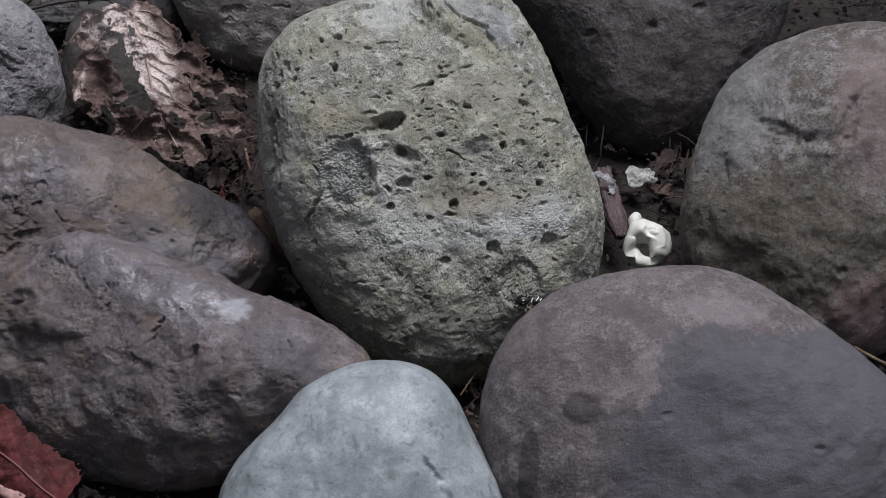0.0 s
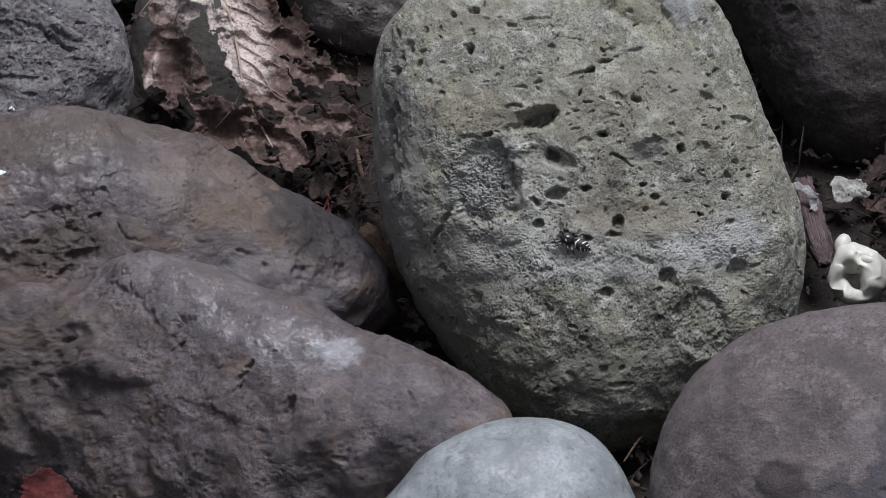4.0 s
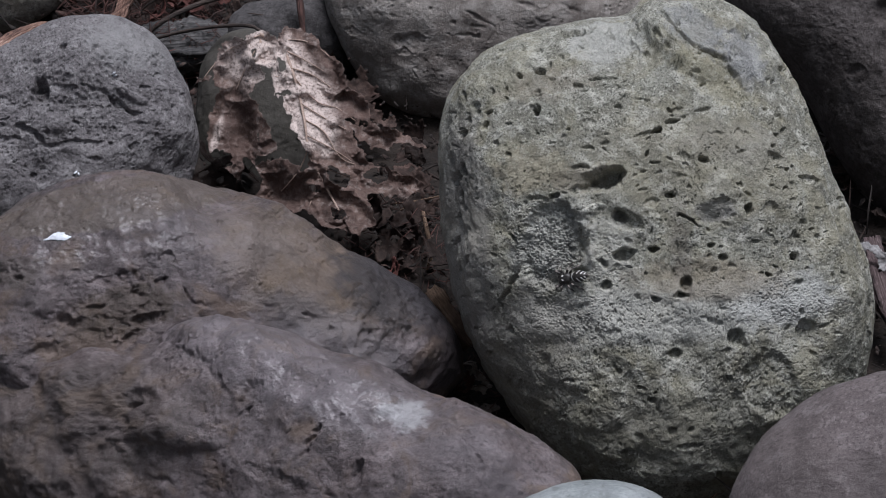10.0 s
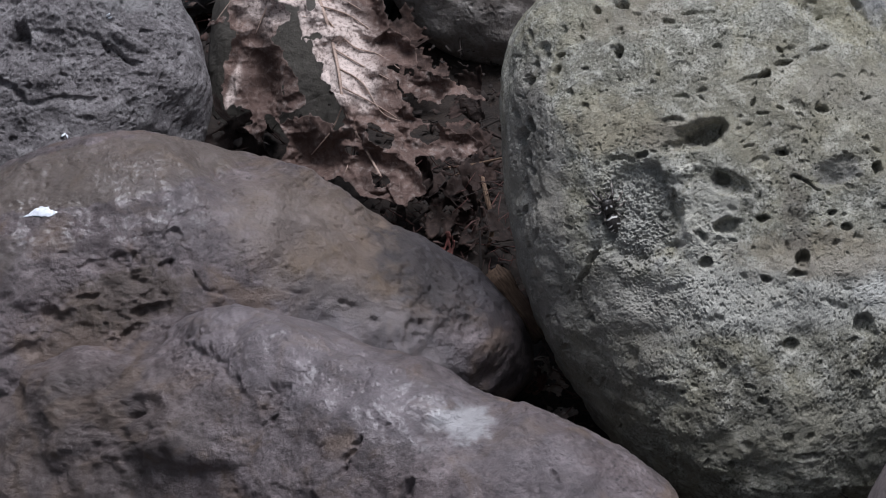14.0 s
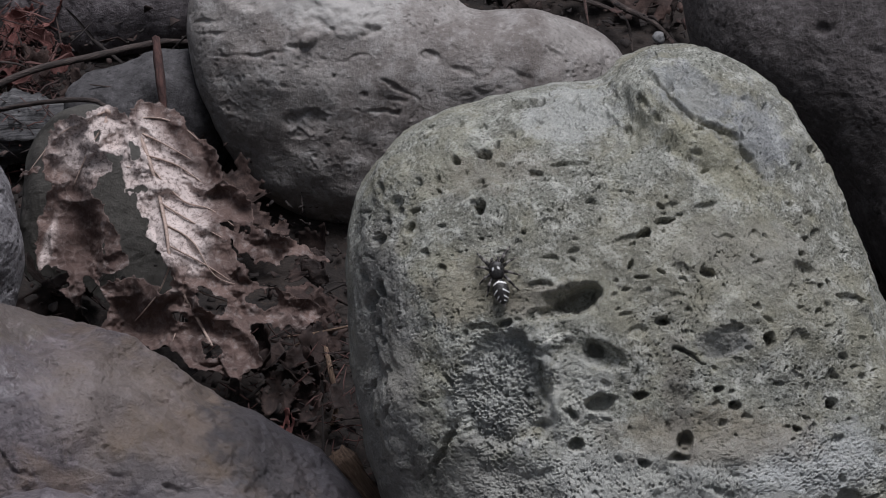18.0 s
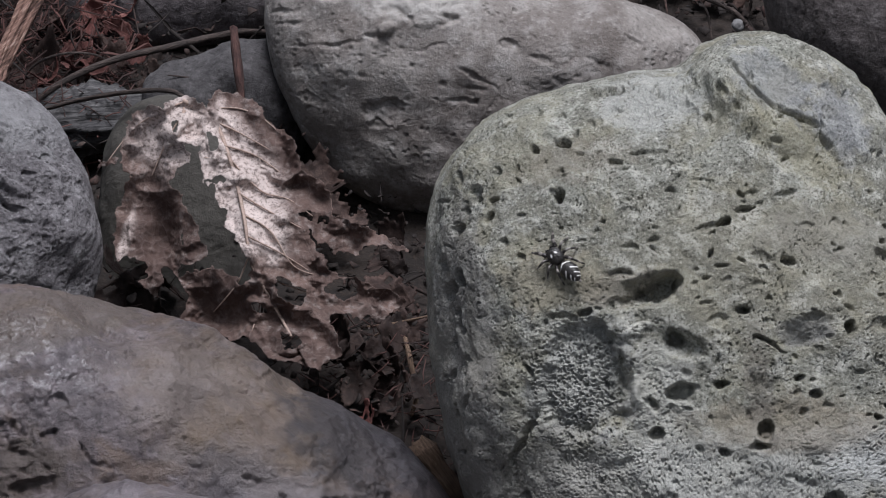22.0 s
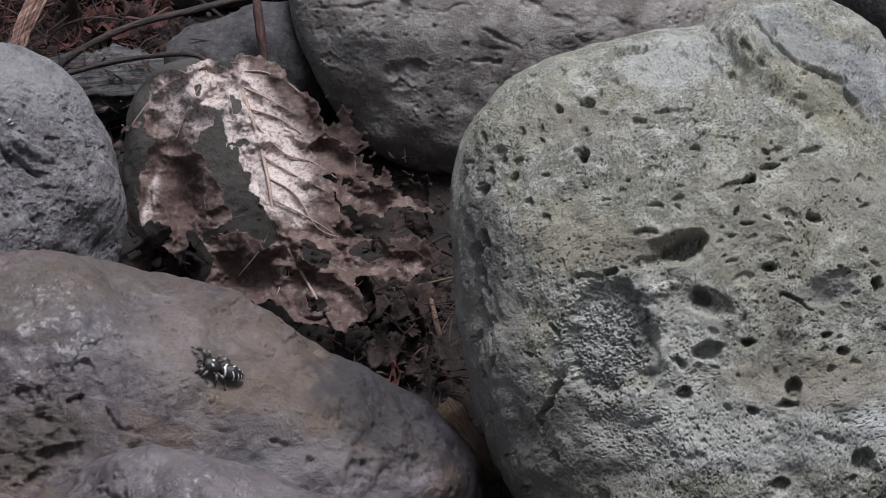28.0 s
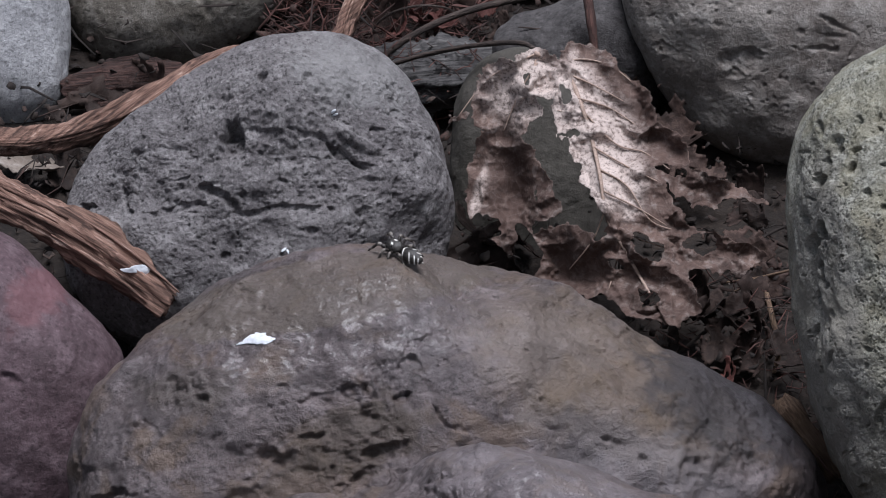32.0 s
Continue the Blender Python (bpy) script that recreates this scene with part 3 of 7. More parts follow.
hollows += [
    (2.22, -35.16, 0.75, 0.65, 0, 0.56), (8.22, -31.93, 2.79, 0.65, 5, 0.68), (-6.45, -25.29, 0.75, 1.5, 0, 0.43), (-12.4, -20.91, 0.54, 0.86, 0, 0.5), (-18.86, -14.34, 0.65, 0.54, 0, 0.5),
    (9.87, -14.52, 2.15, 0.65, -8, 0.62), (4.5, -9.6, 1.29, 0.86, 0, 0.62), (24.71, -15.73, 0.86, 0.65, 30, 0.56), (12.05, -25.42, 0.86, 3.23, 0, 0.37), (-12.4, -26.91, 0.86, 0.54, 0, 0.37),
    (5.49, -37.92, 2.58, 0.65, 0, 0.43), (-4.28, -36.22, 0.97, 0.75, 0, 0.43), (-0.49, -31.87, 0.54, 0.97, 0, 0.43), (-16.15, -12.18, 2.79, 1.07, 10, 0.56),
]
hollows += [
    (0.5, 41.5, 3.2, 4.4, -20, -1.6), (2.5, 38, 4, 5, -30, -1), (-9.5, 39.5, 3.4, 2.6, 20, 0.43), (-6.4, 41.5, 0.9, 2.6, 10, 0.5),
]
ring = (45.42, -0.45, -0.83, -4.54, -3.47, -0.69, 0.35, 0.03, -1.49, 0.91, -0.9, -0.23, 0.47, -0.31, 0.03, 0.17, 0.06)
fields = [
    (-20.6, 0.3, 6.6, 9.4, -8, 0.62), (-22.5, 6.5, 5.5, 3.5, 0, 0.3), (2, -14, 30, 5.5, 3, 0.17), (24, -10.5, 9, 5, 8, 0.24), (8, -24, 24, 10, -8, 0.15),
    (-10, 39.5, 5.5, 3.6, 15, 0.2), (-10, -3.5, 4.5, 8, 0, 0.2), (-15, -13, 9, 4, 0, 0.28),
]
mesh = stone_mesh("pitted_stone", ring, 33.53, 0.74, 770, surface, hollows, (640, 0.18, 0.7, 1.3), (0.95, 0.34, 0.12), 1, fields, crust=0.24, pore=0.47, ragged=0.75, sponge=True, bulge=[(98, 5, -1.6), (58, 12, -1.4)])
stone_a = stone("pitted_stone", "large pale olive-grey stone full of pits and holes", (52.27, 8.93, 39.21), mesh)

surface = stone_material("creased_stone_rock", dark=(0.178, 0.154, 0.137), mid=(0.297, 0.271, 0.246), light=(0.44, 0.416, 0.387), grain=1.5, contrast=0.6, rough=0.8, bump=0.5, fine=0.7, patches=[
    (-10.52, 10.3, 10.5, 4.67, -10, (0.475, 0.451, 0.416), 0.7, 0.8),
    (-19.92, 12.45, 5.25, 3.74, 0, (0.226, 0.208, 0.19), 0.6, 0.3),
])
hollows = []
hollows += [
    (-23.53, 2.07, 6.8, 0.34, 2, 0.41), (-14.29, 4.05, 1.53, 1.19, 0, -1.28), (-15.83, 3.18, 1.36, 0.6, 0, 0.53), (-9.39, 8.05, 5.95, 2.89, -5, 0.88), (-4.98, 5.28, 1.87, 1.19, 0, 0.79),
    (-0.97, -3.55, 5.27, 0.34, -25, 0.41), (1.14, -6.11, 4.25, 0.34, -18, 0.32), (4.18, 1.08, 1.87, 0.77, -10, 0.44), (8.47, 1.92, 3.4, 0.68, -15, 0.45), (8.88, -0.62, 1.87, 0.77, -20, 0.35),
    (-14.66, -8.46, 3.4, 2.04, -10, 0.62), (-15.95, -10.49, 1.36, 0.77, 0, 0.44), (-2.69, -6.9, 5.1, 0.34, -5, 0.32), (-29.06, 7.24, 2.89, 0.43, 10, 0.41),
]
hollows += [
    (-28.22, 5.48, 1.7, 0.43, 0, 0.31), (23.09, 1.95, 1.7, 0.6, -30, 0.35), (17.85, -1.54, 2.04, 0.51, -20, 0.22), (-21.43, -2, 5.95, 0.51, -12, 0.23), (-11.28, -14.02, 5.1, 0.51, -15, 0.27),
    (-25.76, -6.1, 2.55, 0.68, -30, 0.26), (-7.75, 1.19, 4.25, 0.34, 5, 0.23), (12.69, -4.07, 2.55, 0.51, -10, 0.23),
]
hollows += [(-21.67, 12.74, 5.6, 3.9, 0, 1.5), (-8.7, 7.39, 5, 3, -20, -0.8), (-17.74, 18.44, 2.4, 0.5, -40, 0.6)]
ring = (25.99, -2.87, -3.33, 5.76, -3.86, 2.73, 0.02, 0.89, -0.78, 1.43, 0.08, 0.73, 0.37, 0.32, 0.18)
mesh = stone_mesh("creased_stone", ring, 17, 0.85, 330, surface, hollows, (60, 0.2, 0.6, 0.9), (0.8, 0.16, 0.04), 2, [], crust=0.12, pore=1.1, ragged=0.7)
stone_b = stone("creased_stone", "grey-brown stone with creases and a smooth dimple", (19.27, 110.81, 18.7), mesh)

surface = stone_material("vesicular_stone_rock", dark=(0.15, 0.138, 0.141), mid=(0.2, 0.186, 0.188), light=(0.295, 0.28, 0.28), grain=1.8, contrast=1.35, rough=0.88, bump=0.95, fine=0.9, patches=[
    (13.82, 18.7, 8.92, 4.87, -20, (0.339, 0.334, 0.33), 0.5, 0.9),
])
hollows = []
hollows += [
    (-3.25, 9.68, 1.73, 2.52, 0, 5.6), (-4.66, 7.33, 1.73, 1.1, 20, 1), (2.11, 9.97, 3.47, 1.18, -10, 1), (13.32, 6.72, 3.62, 0.71, -35, 2.3), (15.68, 5.58, 1.42, 0.55, -30, 1.6),
    (7.38, 10.06, 3.47, 0.47, -15, 1), (15.34, 8.6, 4.73, 0.95, -30, -1.1), (-6.01, 2.27, 2.21, 0.95, -15, 2), (-3.67, 0.06, 0.79, 1.73, 30, 1.8), (3.82, -0.82, 7.09, 0.55, 3, 1.4),
    (0.53, -5.77, 10.24, 3.55, 0, 0.9), (-11.53, -0.23, 4.89, 0.63, 8, 1.3), (1.64, 17.91, 1.02, 0.79, 0, 2.2), (-3.95, 16.14, 1.58, 0.63, -12, 1.3),
]
hollows += [
    (-10.25, 4.28, 1.02, 0.47, 30, 1.1), (3.98, 3.44, 0.71, 0.63, 0, 1), (17.76, 10.35, 1.1, 0.55, 0, 1), (-24.51, 0.58, 1.02, 0.79, 0, 1.6), (-18.55, -0.81, 0.71, 0.63, 0, 1.2),
    (-4.46, -7.38, 0.71, 0.87, 0, 1.6), (20.58, 13.27, 0.71, 0.63, 0, 0.7), (-19.65, 1.52, 0.63, 2.05, 10, 1), (0.76, 3.12, 3.94, 2.36, 0, -0.8), (-13.84, 9.28, 4.73, 0.79, 10, -0.6),
    (-6.47, 5.76, 2.36, 0.63, 40, 0.7), (13.57, -0.06, 4.73, 0.63, 8, 0.7), (7.06, -3.94, 1.1, 0.63, 0, 0.8), (18.44, 2.67, 3.15, 0.71, -10, 0.6),
]
hollows += [
    (-13.9, 3.98, 0.79, 0.47, 0, 0.8), (-16.33, 10.19, 0.47, 0.47, 0, 0.8), (-10.59, 12.05, 0.63, 0.47, 0, 0.7), (9.9, 14.21, 0.63, 0.47, 0, 0.8), (7.54, 17.52, 0.79, 0.55, 0, 0.8),
    (0.06, 7.18, 4.73, 0.63, -6, 0.5), (14.27, -3.3, 3.15, 0.47, -12, 0.6), (-7.49, -2.3, 3.15, 0.47, 10, 0.6),
]
ring = (26.96, 0.86, -1.61, 0.99, 1.26, -1.35, -0.31, 0.05, -0.12, -0.04, -0.16, 0.04, -0.06, 0.05, -0.02)
mesh = stone_mesh("vesicular_stone", ring, 19.05, 0.8, 400, surface, hollows, (200, 0.16, 0.5, 1.0), (1.2, 0.34, 0.12), 3, [(-0.02, 9.21, 25.87, 14.55, 0, 0.25)], crust=0.15, pore=0.9, carve=0.55)
stone_c = stone("vesicular_stone", "rounded grey stone with holes and a slit", (-65.6, 64.33, 20.71), mesh)

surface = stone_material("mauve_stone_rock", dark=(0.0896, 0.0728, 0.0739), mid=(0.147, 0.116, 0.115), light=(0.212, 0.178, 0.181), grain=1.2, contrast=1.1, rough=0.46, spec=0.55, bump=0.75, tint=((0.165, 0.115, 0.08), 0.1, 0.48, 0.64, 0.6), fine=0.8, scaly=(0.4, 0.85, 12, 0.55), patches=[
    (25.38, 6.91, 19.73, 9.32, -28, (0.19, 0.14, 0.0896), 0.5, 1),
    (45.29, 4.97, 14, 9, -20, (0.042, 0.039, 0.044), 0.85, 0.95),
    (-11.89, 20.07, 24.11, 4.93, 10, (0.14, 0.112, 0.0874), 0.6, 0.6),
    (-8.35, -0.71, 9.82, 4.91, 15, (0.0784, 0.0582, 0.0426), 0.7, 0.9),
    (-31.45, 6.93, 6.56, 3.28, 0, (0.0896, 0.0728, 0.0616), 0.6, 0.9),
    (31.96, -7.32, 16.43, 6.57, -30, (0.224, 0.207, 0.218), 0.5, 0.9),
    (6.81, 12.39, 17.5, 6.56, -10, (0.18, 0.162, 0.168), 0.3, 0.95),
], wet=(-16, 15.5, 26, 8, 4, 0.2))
hollows = []
hollows += [
    (-32.03, 6.65, 3.55, 1.73, 20, 1.3), (-29.6, 5.19, 1.1, 0.79, 0, 1.5), (-33.64, 8.41, 1.26, 0.79, 20, 1), (-3.08, 7.79, 5.67, 2.36, -18, 1), (-0.66, 9.51, 2.52, 1.1, -30, 1.5),
    (-1.53, 5.27, 1.1, 0.79, 0, 1.7), (-7.74, 5.83, 2.52, 1.18, 0, 1.4), (-14.35, 5.23, 2.36, 0.63, 0, 0.9), (-18.23, 7.05, 0.95, 0.47, 0, 0.7), (-14.45, -0.03, 2.05, 0.79, 10, 1.3),
    (-19.27, -2.4, 2.52, 1.18, 0, 1.5), (-4.49, -2.49, 3.31, 1.42, 12, 2), (-8.01, -7.02, 3.47, 1.42, 42, 1.5), (-44.58, -8.2, 7.49, 0.63, 10, 1.8),
]
hollows += [
    (-48.19, -4.68, 3.94, 1.89, 0, 1.2), (-37.94, 1.37, 3.15, 0.79, -10, 0.8), (-1.01, 11.69, 4.89, 0.47, 26, 0.7), (4.6, 1.61, 3.31, 0.47, -40, 0.9), (-15.02, 11.62, 4.73, 0.39, -8, 0.4),
    (8.93, 6.29, 7.09, 6.3, -20, -1.2), (27.28, -2, 2.36, 0.47, -20, 0.9), (30.32, -4.42, 1.1, 0.63, 0, 1), (18.82, -0.19, 4.73, 0.47, -25, 0.5), (37.24, -6.97, 2.84, 1.26, 40, 1.2),
    (38.97, -0.8, 3.15, 1.1, 50, 0.8), (44.3, -5.67, 3.15, 2.36, 0, 0.9), (25.98, 8.93, 2.05, 0.39, -40, 0.4), (32.96, 8.74, 1.73, 0.79, -40, 0.6),
]
hollows += [
    (-23.01, 0.97, 4.73, 3.15, 10, -1), (-35.59, -3.34, 4.73, 2.36, 0, 0.9), (-25.58, -9.03, 3.94, 1.58, 20, 1), (-21.28, 11.79, 6.3, 0.47, -3, 0.5), (-8.73, 16.11, 11.82, 3.15, 4, -0.6),
    (17.94, 16.2, 1.58, 0.95, -30, 0.5), (35.16, 2.43, 2.36, 0.63, 40, 0.6),
]
ring = (35.78, -1.92, -3.75, 9.61, -1.06, 0.69, -2.53, 1.98, -0.26, 0.41, -1.41, 0.5, -0.23, 0.3, -0.54, 0.07, -0.13)
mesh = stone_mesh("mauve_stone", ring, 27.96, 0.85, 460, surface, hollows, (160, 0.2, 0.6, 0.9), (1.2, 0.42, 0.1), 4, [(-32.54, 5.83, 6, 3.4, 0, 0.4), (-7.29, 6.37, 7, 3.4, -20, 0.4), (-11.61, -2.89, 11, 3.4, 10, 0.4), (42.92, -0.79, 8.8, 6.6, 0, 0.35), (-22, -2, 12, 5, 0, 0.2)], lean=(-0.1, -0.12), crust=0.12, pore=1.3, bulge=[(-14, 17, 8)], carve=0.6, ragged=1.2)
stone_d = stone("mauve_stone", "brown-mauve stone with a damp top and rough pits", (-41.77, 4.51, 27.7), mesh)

surface = stone_material("mauve_stone_rock", dark=(0.0896, 0.0728, 0.0739), mid=(0.147, 0.116, 0.115), light=(0.212, 0.178, 0.181), grain=1.2, contrast=1.1, rough=0.46, spec=0.55, bump=0.75, tint=((0.165, 0.115, 0.08), 0.1, 0.48, 0.64, 0.6), fine=0.8, scaly=(0.4, 0.85, 12, 0.55), patches=[
    # lower left: brown, darkened further in colour as that end lies in shade
    (-46.49, 5.27, 32.68, 15.25, 10, (0.092, 0.071, 0.056), 0.4, 1),
    # crest: pale mauve, with the light along it put into the colour
    (2.81, 19.66, 24.73, 6.45, -25, (0.24, 0.215, 0.23), 0.4, 0.9),
    (34.94, 4.92, 18.1, 6.39, -35, (0.22, 0.195, 0.205), 0.35, 0.9),
    (26.01, 11, 5, 2.7, -12, (0.46, 0.45, 0.46), 0.8, 0.8),
], wet=(4.97, 18.6, 26, 7, -22, 0.16))
hollows = []
hollows += [
    (-24.48, 13.11, 4.5, 1.93, 10, 1.6), (-24.99, 12.27, 1.93, 0.96, 10, 1.6), (-15.93, 22.21, 5.57, 1.07, -10, 1.1), (-9.85, 19.07, 5.57, 0.96, -50, 1), (-3.07, 15.15, 4.07, 0.96, 55, 1.3),
    (-4.43, 11.66, 2.14, 0.54, 50, 1), (8.95, 6.12, 3.43, 0.86, 58, 1.3), (7.89, 3.99, 1.72, 0.64, 50, 1), (18.09, -0.39, 3.43, 0.86, 75, 1.2), (23.49, -2.95, 2.57, 0.75, 52, 0.8),
    (14.81, 10.7, 0.64, 0.43, 0, 0.6), (40.7, 2.7, 1.5, 0.64, -45, 0.9), (29.25, 21.56, 3.22, 0.54, -20, 0.4), (-35.44, 15.19, 4.29, 2.79, 0, 1),
]
hollows += [
    (-50.27, 22.58, 8.58, 1.07, 5, 1), (-32.11, 6.62, 5.36, 1.5, 10, 0.7), (-16.79, 6.8, 8.58, 2.79, -12, -0.9), (-1.72, 0.54, 6.43, 1.07, -25, 0.6), (-8.19, 8.97, 4.29, 0.75, -30, 0.7),
    (4.7, -1.53, 3.86, 0.86, -40, 0.6), (-21.18, -1.84, 7.5, 1.29, -15, 0.6), (-2.89, 23.88, 6.43, 2.79, -20, -0.6), (13.19, 17.53, 9.65, 3.22, -25, -0.6), (-15.01, 27, 7.5, 2.57, 0, -1.2),
    (-40.91, -4.25, 4.29, 2.14, 0, 0.8), (30.16, 2.87, 3.22, 0.64, -30, 0.5), (34.41, 9.15, 2.79, 0.54, -35, 0.5), (44.94, 4.98, 2.14, 0.64, -30, 0.6),
]
hollows += [
    (11.07, -7.86, 4.29, 0.86, 70, 0.8), (25.92, -8.78, 5.36, 0.86, -10, 0.5), (-56.6, 8.5, 2.14, 6.43, 10, 1.2), (-27.93, 19.47, 1.29, 4.29, -40, 0.9),
]
ring = (40.49, -4.06, -3.59, 13.62, -3.2, -0.76, -0.66, 4.46, -1.75, 0.62, 0.78, 1.79, -1.95, 1.2, 0.32, 0.33, -0.92, 0.79, -0.16, 0.15, -0.33)
mesh = stone_mesh("mauve_stone", ring, 27.87, 0.85, 440, surface, hollows, (120, 0.2, 0.6, 0.9), (1.2, 0.4, 0.1), 5, [(-35.34, 10.83, 18, 8, 0, 0.2), (-16.77, 19.56, 7, 3, -20, 0.3), (-24, 6, 6, 3, 10, 0.35)], lean=(0.55, 0), crust=0.12, pore=1.3, carve=0.7, ragged=1.1)
stone_d2 = stone("mauve_stone", "long mauve-brown stone with a chalky white spot", (-23.19, -42.01, 26.23), mesh)

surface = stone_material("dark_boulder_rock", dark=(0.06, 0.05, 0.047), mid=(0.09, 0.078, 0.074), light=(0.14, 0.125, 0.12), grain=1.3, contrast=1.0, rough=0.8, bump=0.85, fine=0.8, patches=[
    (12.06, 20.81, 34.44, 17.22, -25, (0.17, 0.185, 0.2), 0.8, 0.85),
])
hollows = []
hollows += [
    (-2.4, -1.72, 2.98, 2.52, 0, 1.4), (6.5, -11.12, 1.61, 1.15, 0, 0.9), (-20.89, 5.52, 1.61, 1.15, 0, 0.7), (-12.8, 1.68, 1.15, 0.92, 0, 0.6),
    (-8.84, -13.1, 1.61, 1.15, 0, 0.6), (18.54, -6.62, 1.84, 1.15, 0, 0.6),
]
ring = (40.55, 5.95, 4.61, -1.45, -2.57, -2.82, 3.66, 1.01, -0.37, 0.17, -0.16, 0.09, -0.46, 0.06, 0.34)
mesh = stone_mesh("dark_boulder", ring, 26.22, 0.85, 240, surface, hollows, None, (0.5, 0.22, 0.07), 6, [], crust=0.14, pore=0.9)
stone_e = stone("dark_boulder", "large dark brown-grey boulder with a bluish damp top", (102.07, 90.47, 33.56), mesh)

surface = stone_material("mauve_boulder_rock", dark=(0.1, 0.082, 0.08), mid=(0.145, 0.12, 0.118), light=(0.205, 0.178, 0.176), grain=1.5, contrast=1.1, rough=0.72, bump=0.6, fine=0.7, patches=[
    (-38.32, 20.76, 8.1, 9.5, 0, (0.12, 0.1, 0.095), 0.4, 0.9),
    (-24.01, 7.49, 12.2, 9.5, 0, (0.165, 0.138, 0.135), 0.4, 0.9),
    (-12, 16.77, 6.1, 4.1, 40, (0.195, 0.168, 0.166), 0.55, 0.8),
    (5.76, 29.92, 10.8, 3.5, -10, (0.2, 0.175, 0.175), 0.5, 0.8),
    (-23.18, 20.11, 6.1, 4.1, 0, (0.095, 0.08, 0.078), 0.5, 0.9),
    (-13.68, 28.7, 8.1, 3.2, -20, (0.095, 0.08, 0.078), 0.6, 0.9),
    (-30.68, -7.85, 1.9, 4.3, 0, (0.07, 0.06, 0.057), 0.6, 0.5),
    (-40.4, -7.26, 2.4, 10.1, -6, (0.05, 0.042, 0.04), 0.8, 0.5),
    (-27.98, 7.23, 4.5, 4.1, 0, (0.05, 0.041, 0.04), 0.85, 0.4),
    (-16.13, -5.84, 8.1, 14.9, 10, (0.085, 0.076, 0.08), 0.6, 0.7),
    (2.64, 16.7, 12.8, 10.1, 0, (0.08, 0.074, 0.082), 0.8, 0.6),
    (27.94, -11.47, 47.2, 36.5, 0, (0.088, 0.083, 0.092), 0.85, 0.6),
])
hollows = []
hollows += [
    (27.99, -2.82, 1.07, 0.93, 0, 0.6), (-8.11, 5.44, 1.2, 0.93, 0, 0.4),
]
ring = (47.94, 0.01, -4.53, 4.35, -3.38, 0.66, -0.89, 0.34, -0.85, 0.49, 0.06, -0.06, 0.06)
mesh = stone_mesh("mauve_boulder", ring, 29.95, 0.85, 250, surface, hollows, None, (0.5, 0.2, 0.05), 7, [], crust=0.08, pore=1.0)
stone_f = stone("mauve_boulder", "smooth mauve-grey stone with a dark spot and slate patch", (113.87, -82.05, 34.05), mesh)

surface = stone_material("weathered_stone_rock", dark=(0.1, 0.084, 0.066), mid=(0.165, 0.146, 0.13), light=(0.27, 0.25, 0.24), grain=1.5, rough=0.85, bump=0.9, contrast=1.3, fine=0.8, scaly=(0.35, 0.5, 0, 0.35), patches=[
    (-12.29, -11.79, 27.41, 16.44, -10, (0.0989, 0.0817, 0.0559), 0.65, 0.9),
    (7.12, 18.29, 8.22, 17.82, 0, (0.206, 0.155, 0.142), 0.6, 0.8),
    (7.22, -31.17, 10.99, 8.24, 0, (0.172, 0.103, 0.0946), 0.6, 0.8),
    (-25.36, 18.53, 9.63, 15.13, -20, (0.258, 0.249, 0.245), 0.6, 0.8),
])
hollows = []
hollows += [
    (-14.14, 14.01, 7.54, 2.06, -24, 1.22), (-5.33, 11.76, 9.59, 1.85, 2, 1.4), (2.27, 16.25, 6.85, 2.06, 75, 1.12), (5.83, 22.43, 5.48, 1.85, 50, 0.66),
    (-5.26, 16.29, 8.22, 3.02, 0, -0.6), (0.07, -20.37, 1.23, 1.1, 0, 0.84), (-6.73, 8.75, 6.85, 1.37, 0, -0.5), (-28.31, 4.77, 1.1, 5.5, 0, 0.37),
    (-31.72, -4.84, 0.96, 6.88, 5, 0.47),
]
ring = (40.85, 1.69, -1.16, -1.55, 2.71, 0.07, 0.03, -0.69, 0.08, 0.16, -0.19, 0.09, -0.03)
mesh = stone_mesh("weathered_stone", ring, 30.38, 0.8, 240, surface, hollows, None, (1, 0.26, 0.05), 8, [(-6.83, -11.82, 24.66, 15.07, 0, 0.14)], crust=0.13, pore=1.3)
stone_g = stone("weathered_stone", "tall grey-brown stone with a broad crease and lumps", (151.62, 10.58, 32.98), mesh)

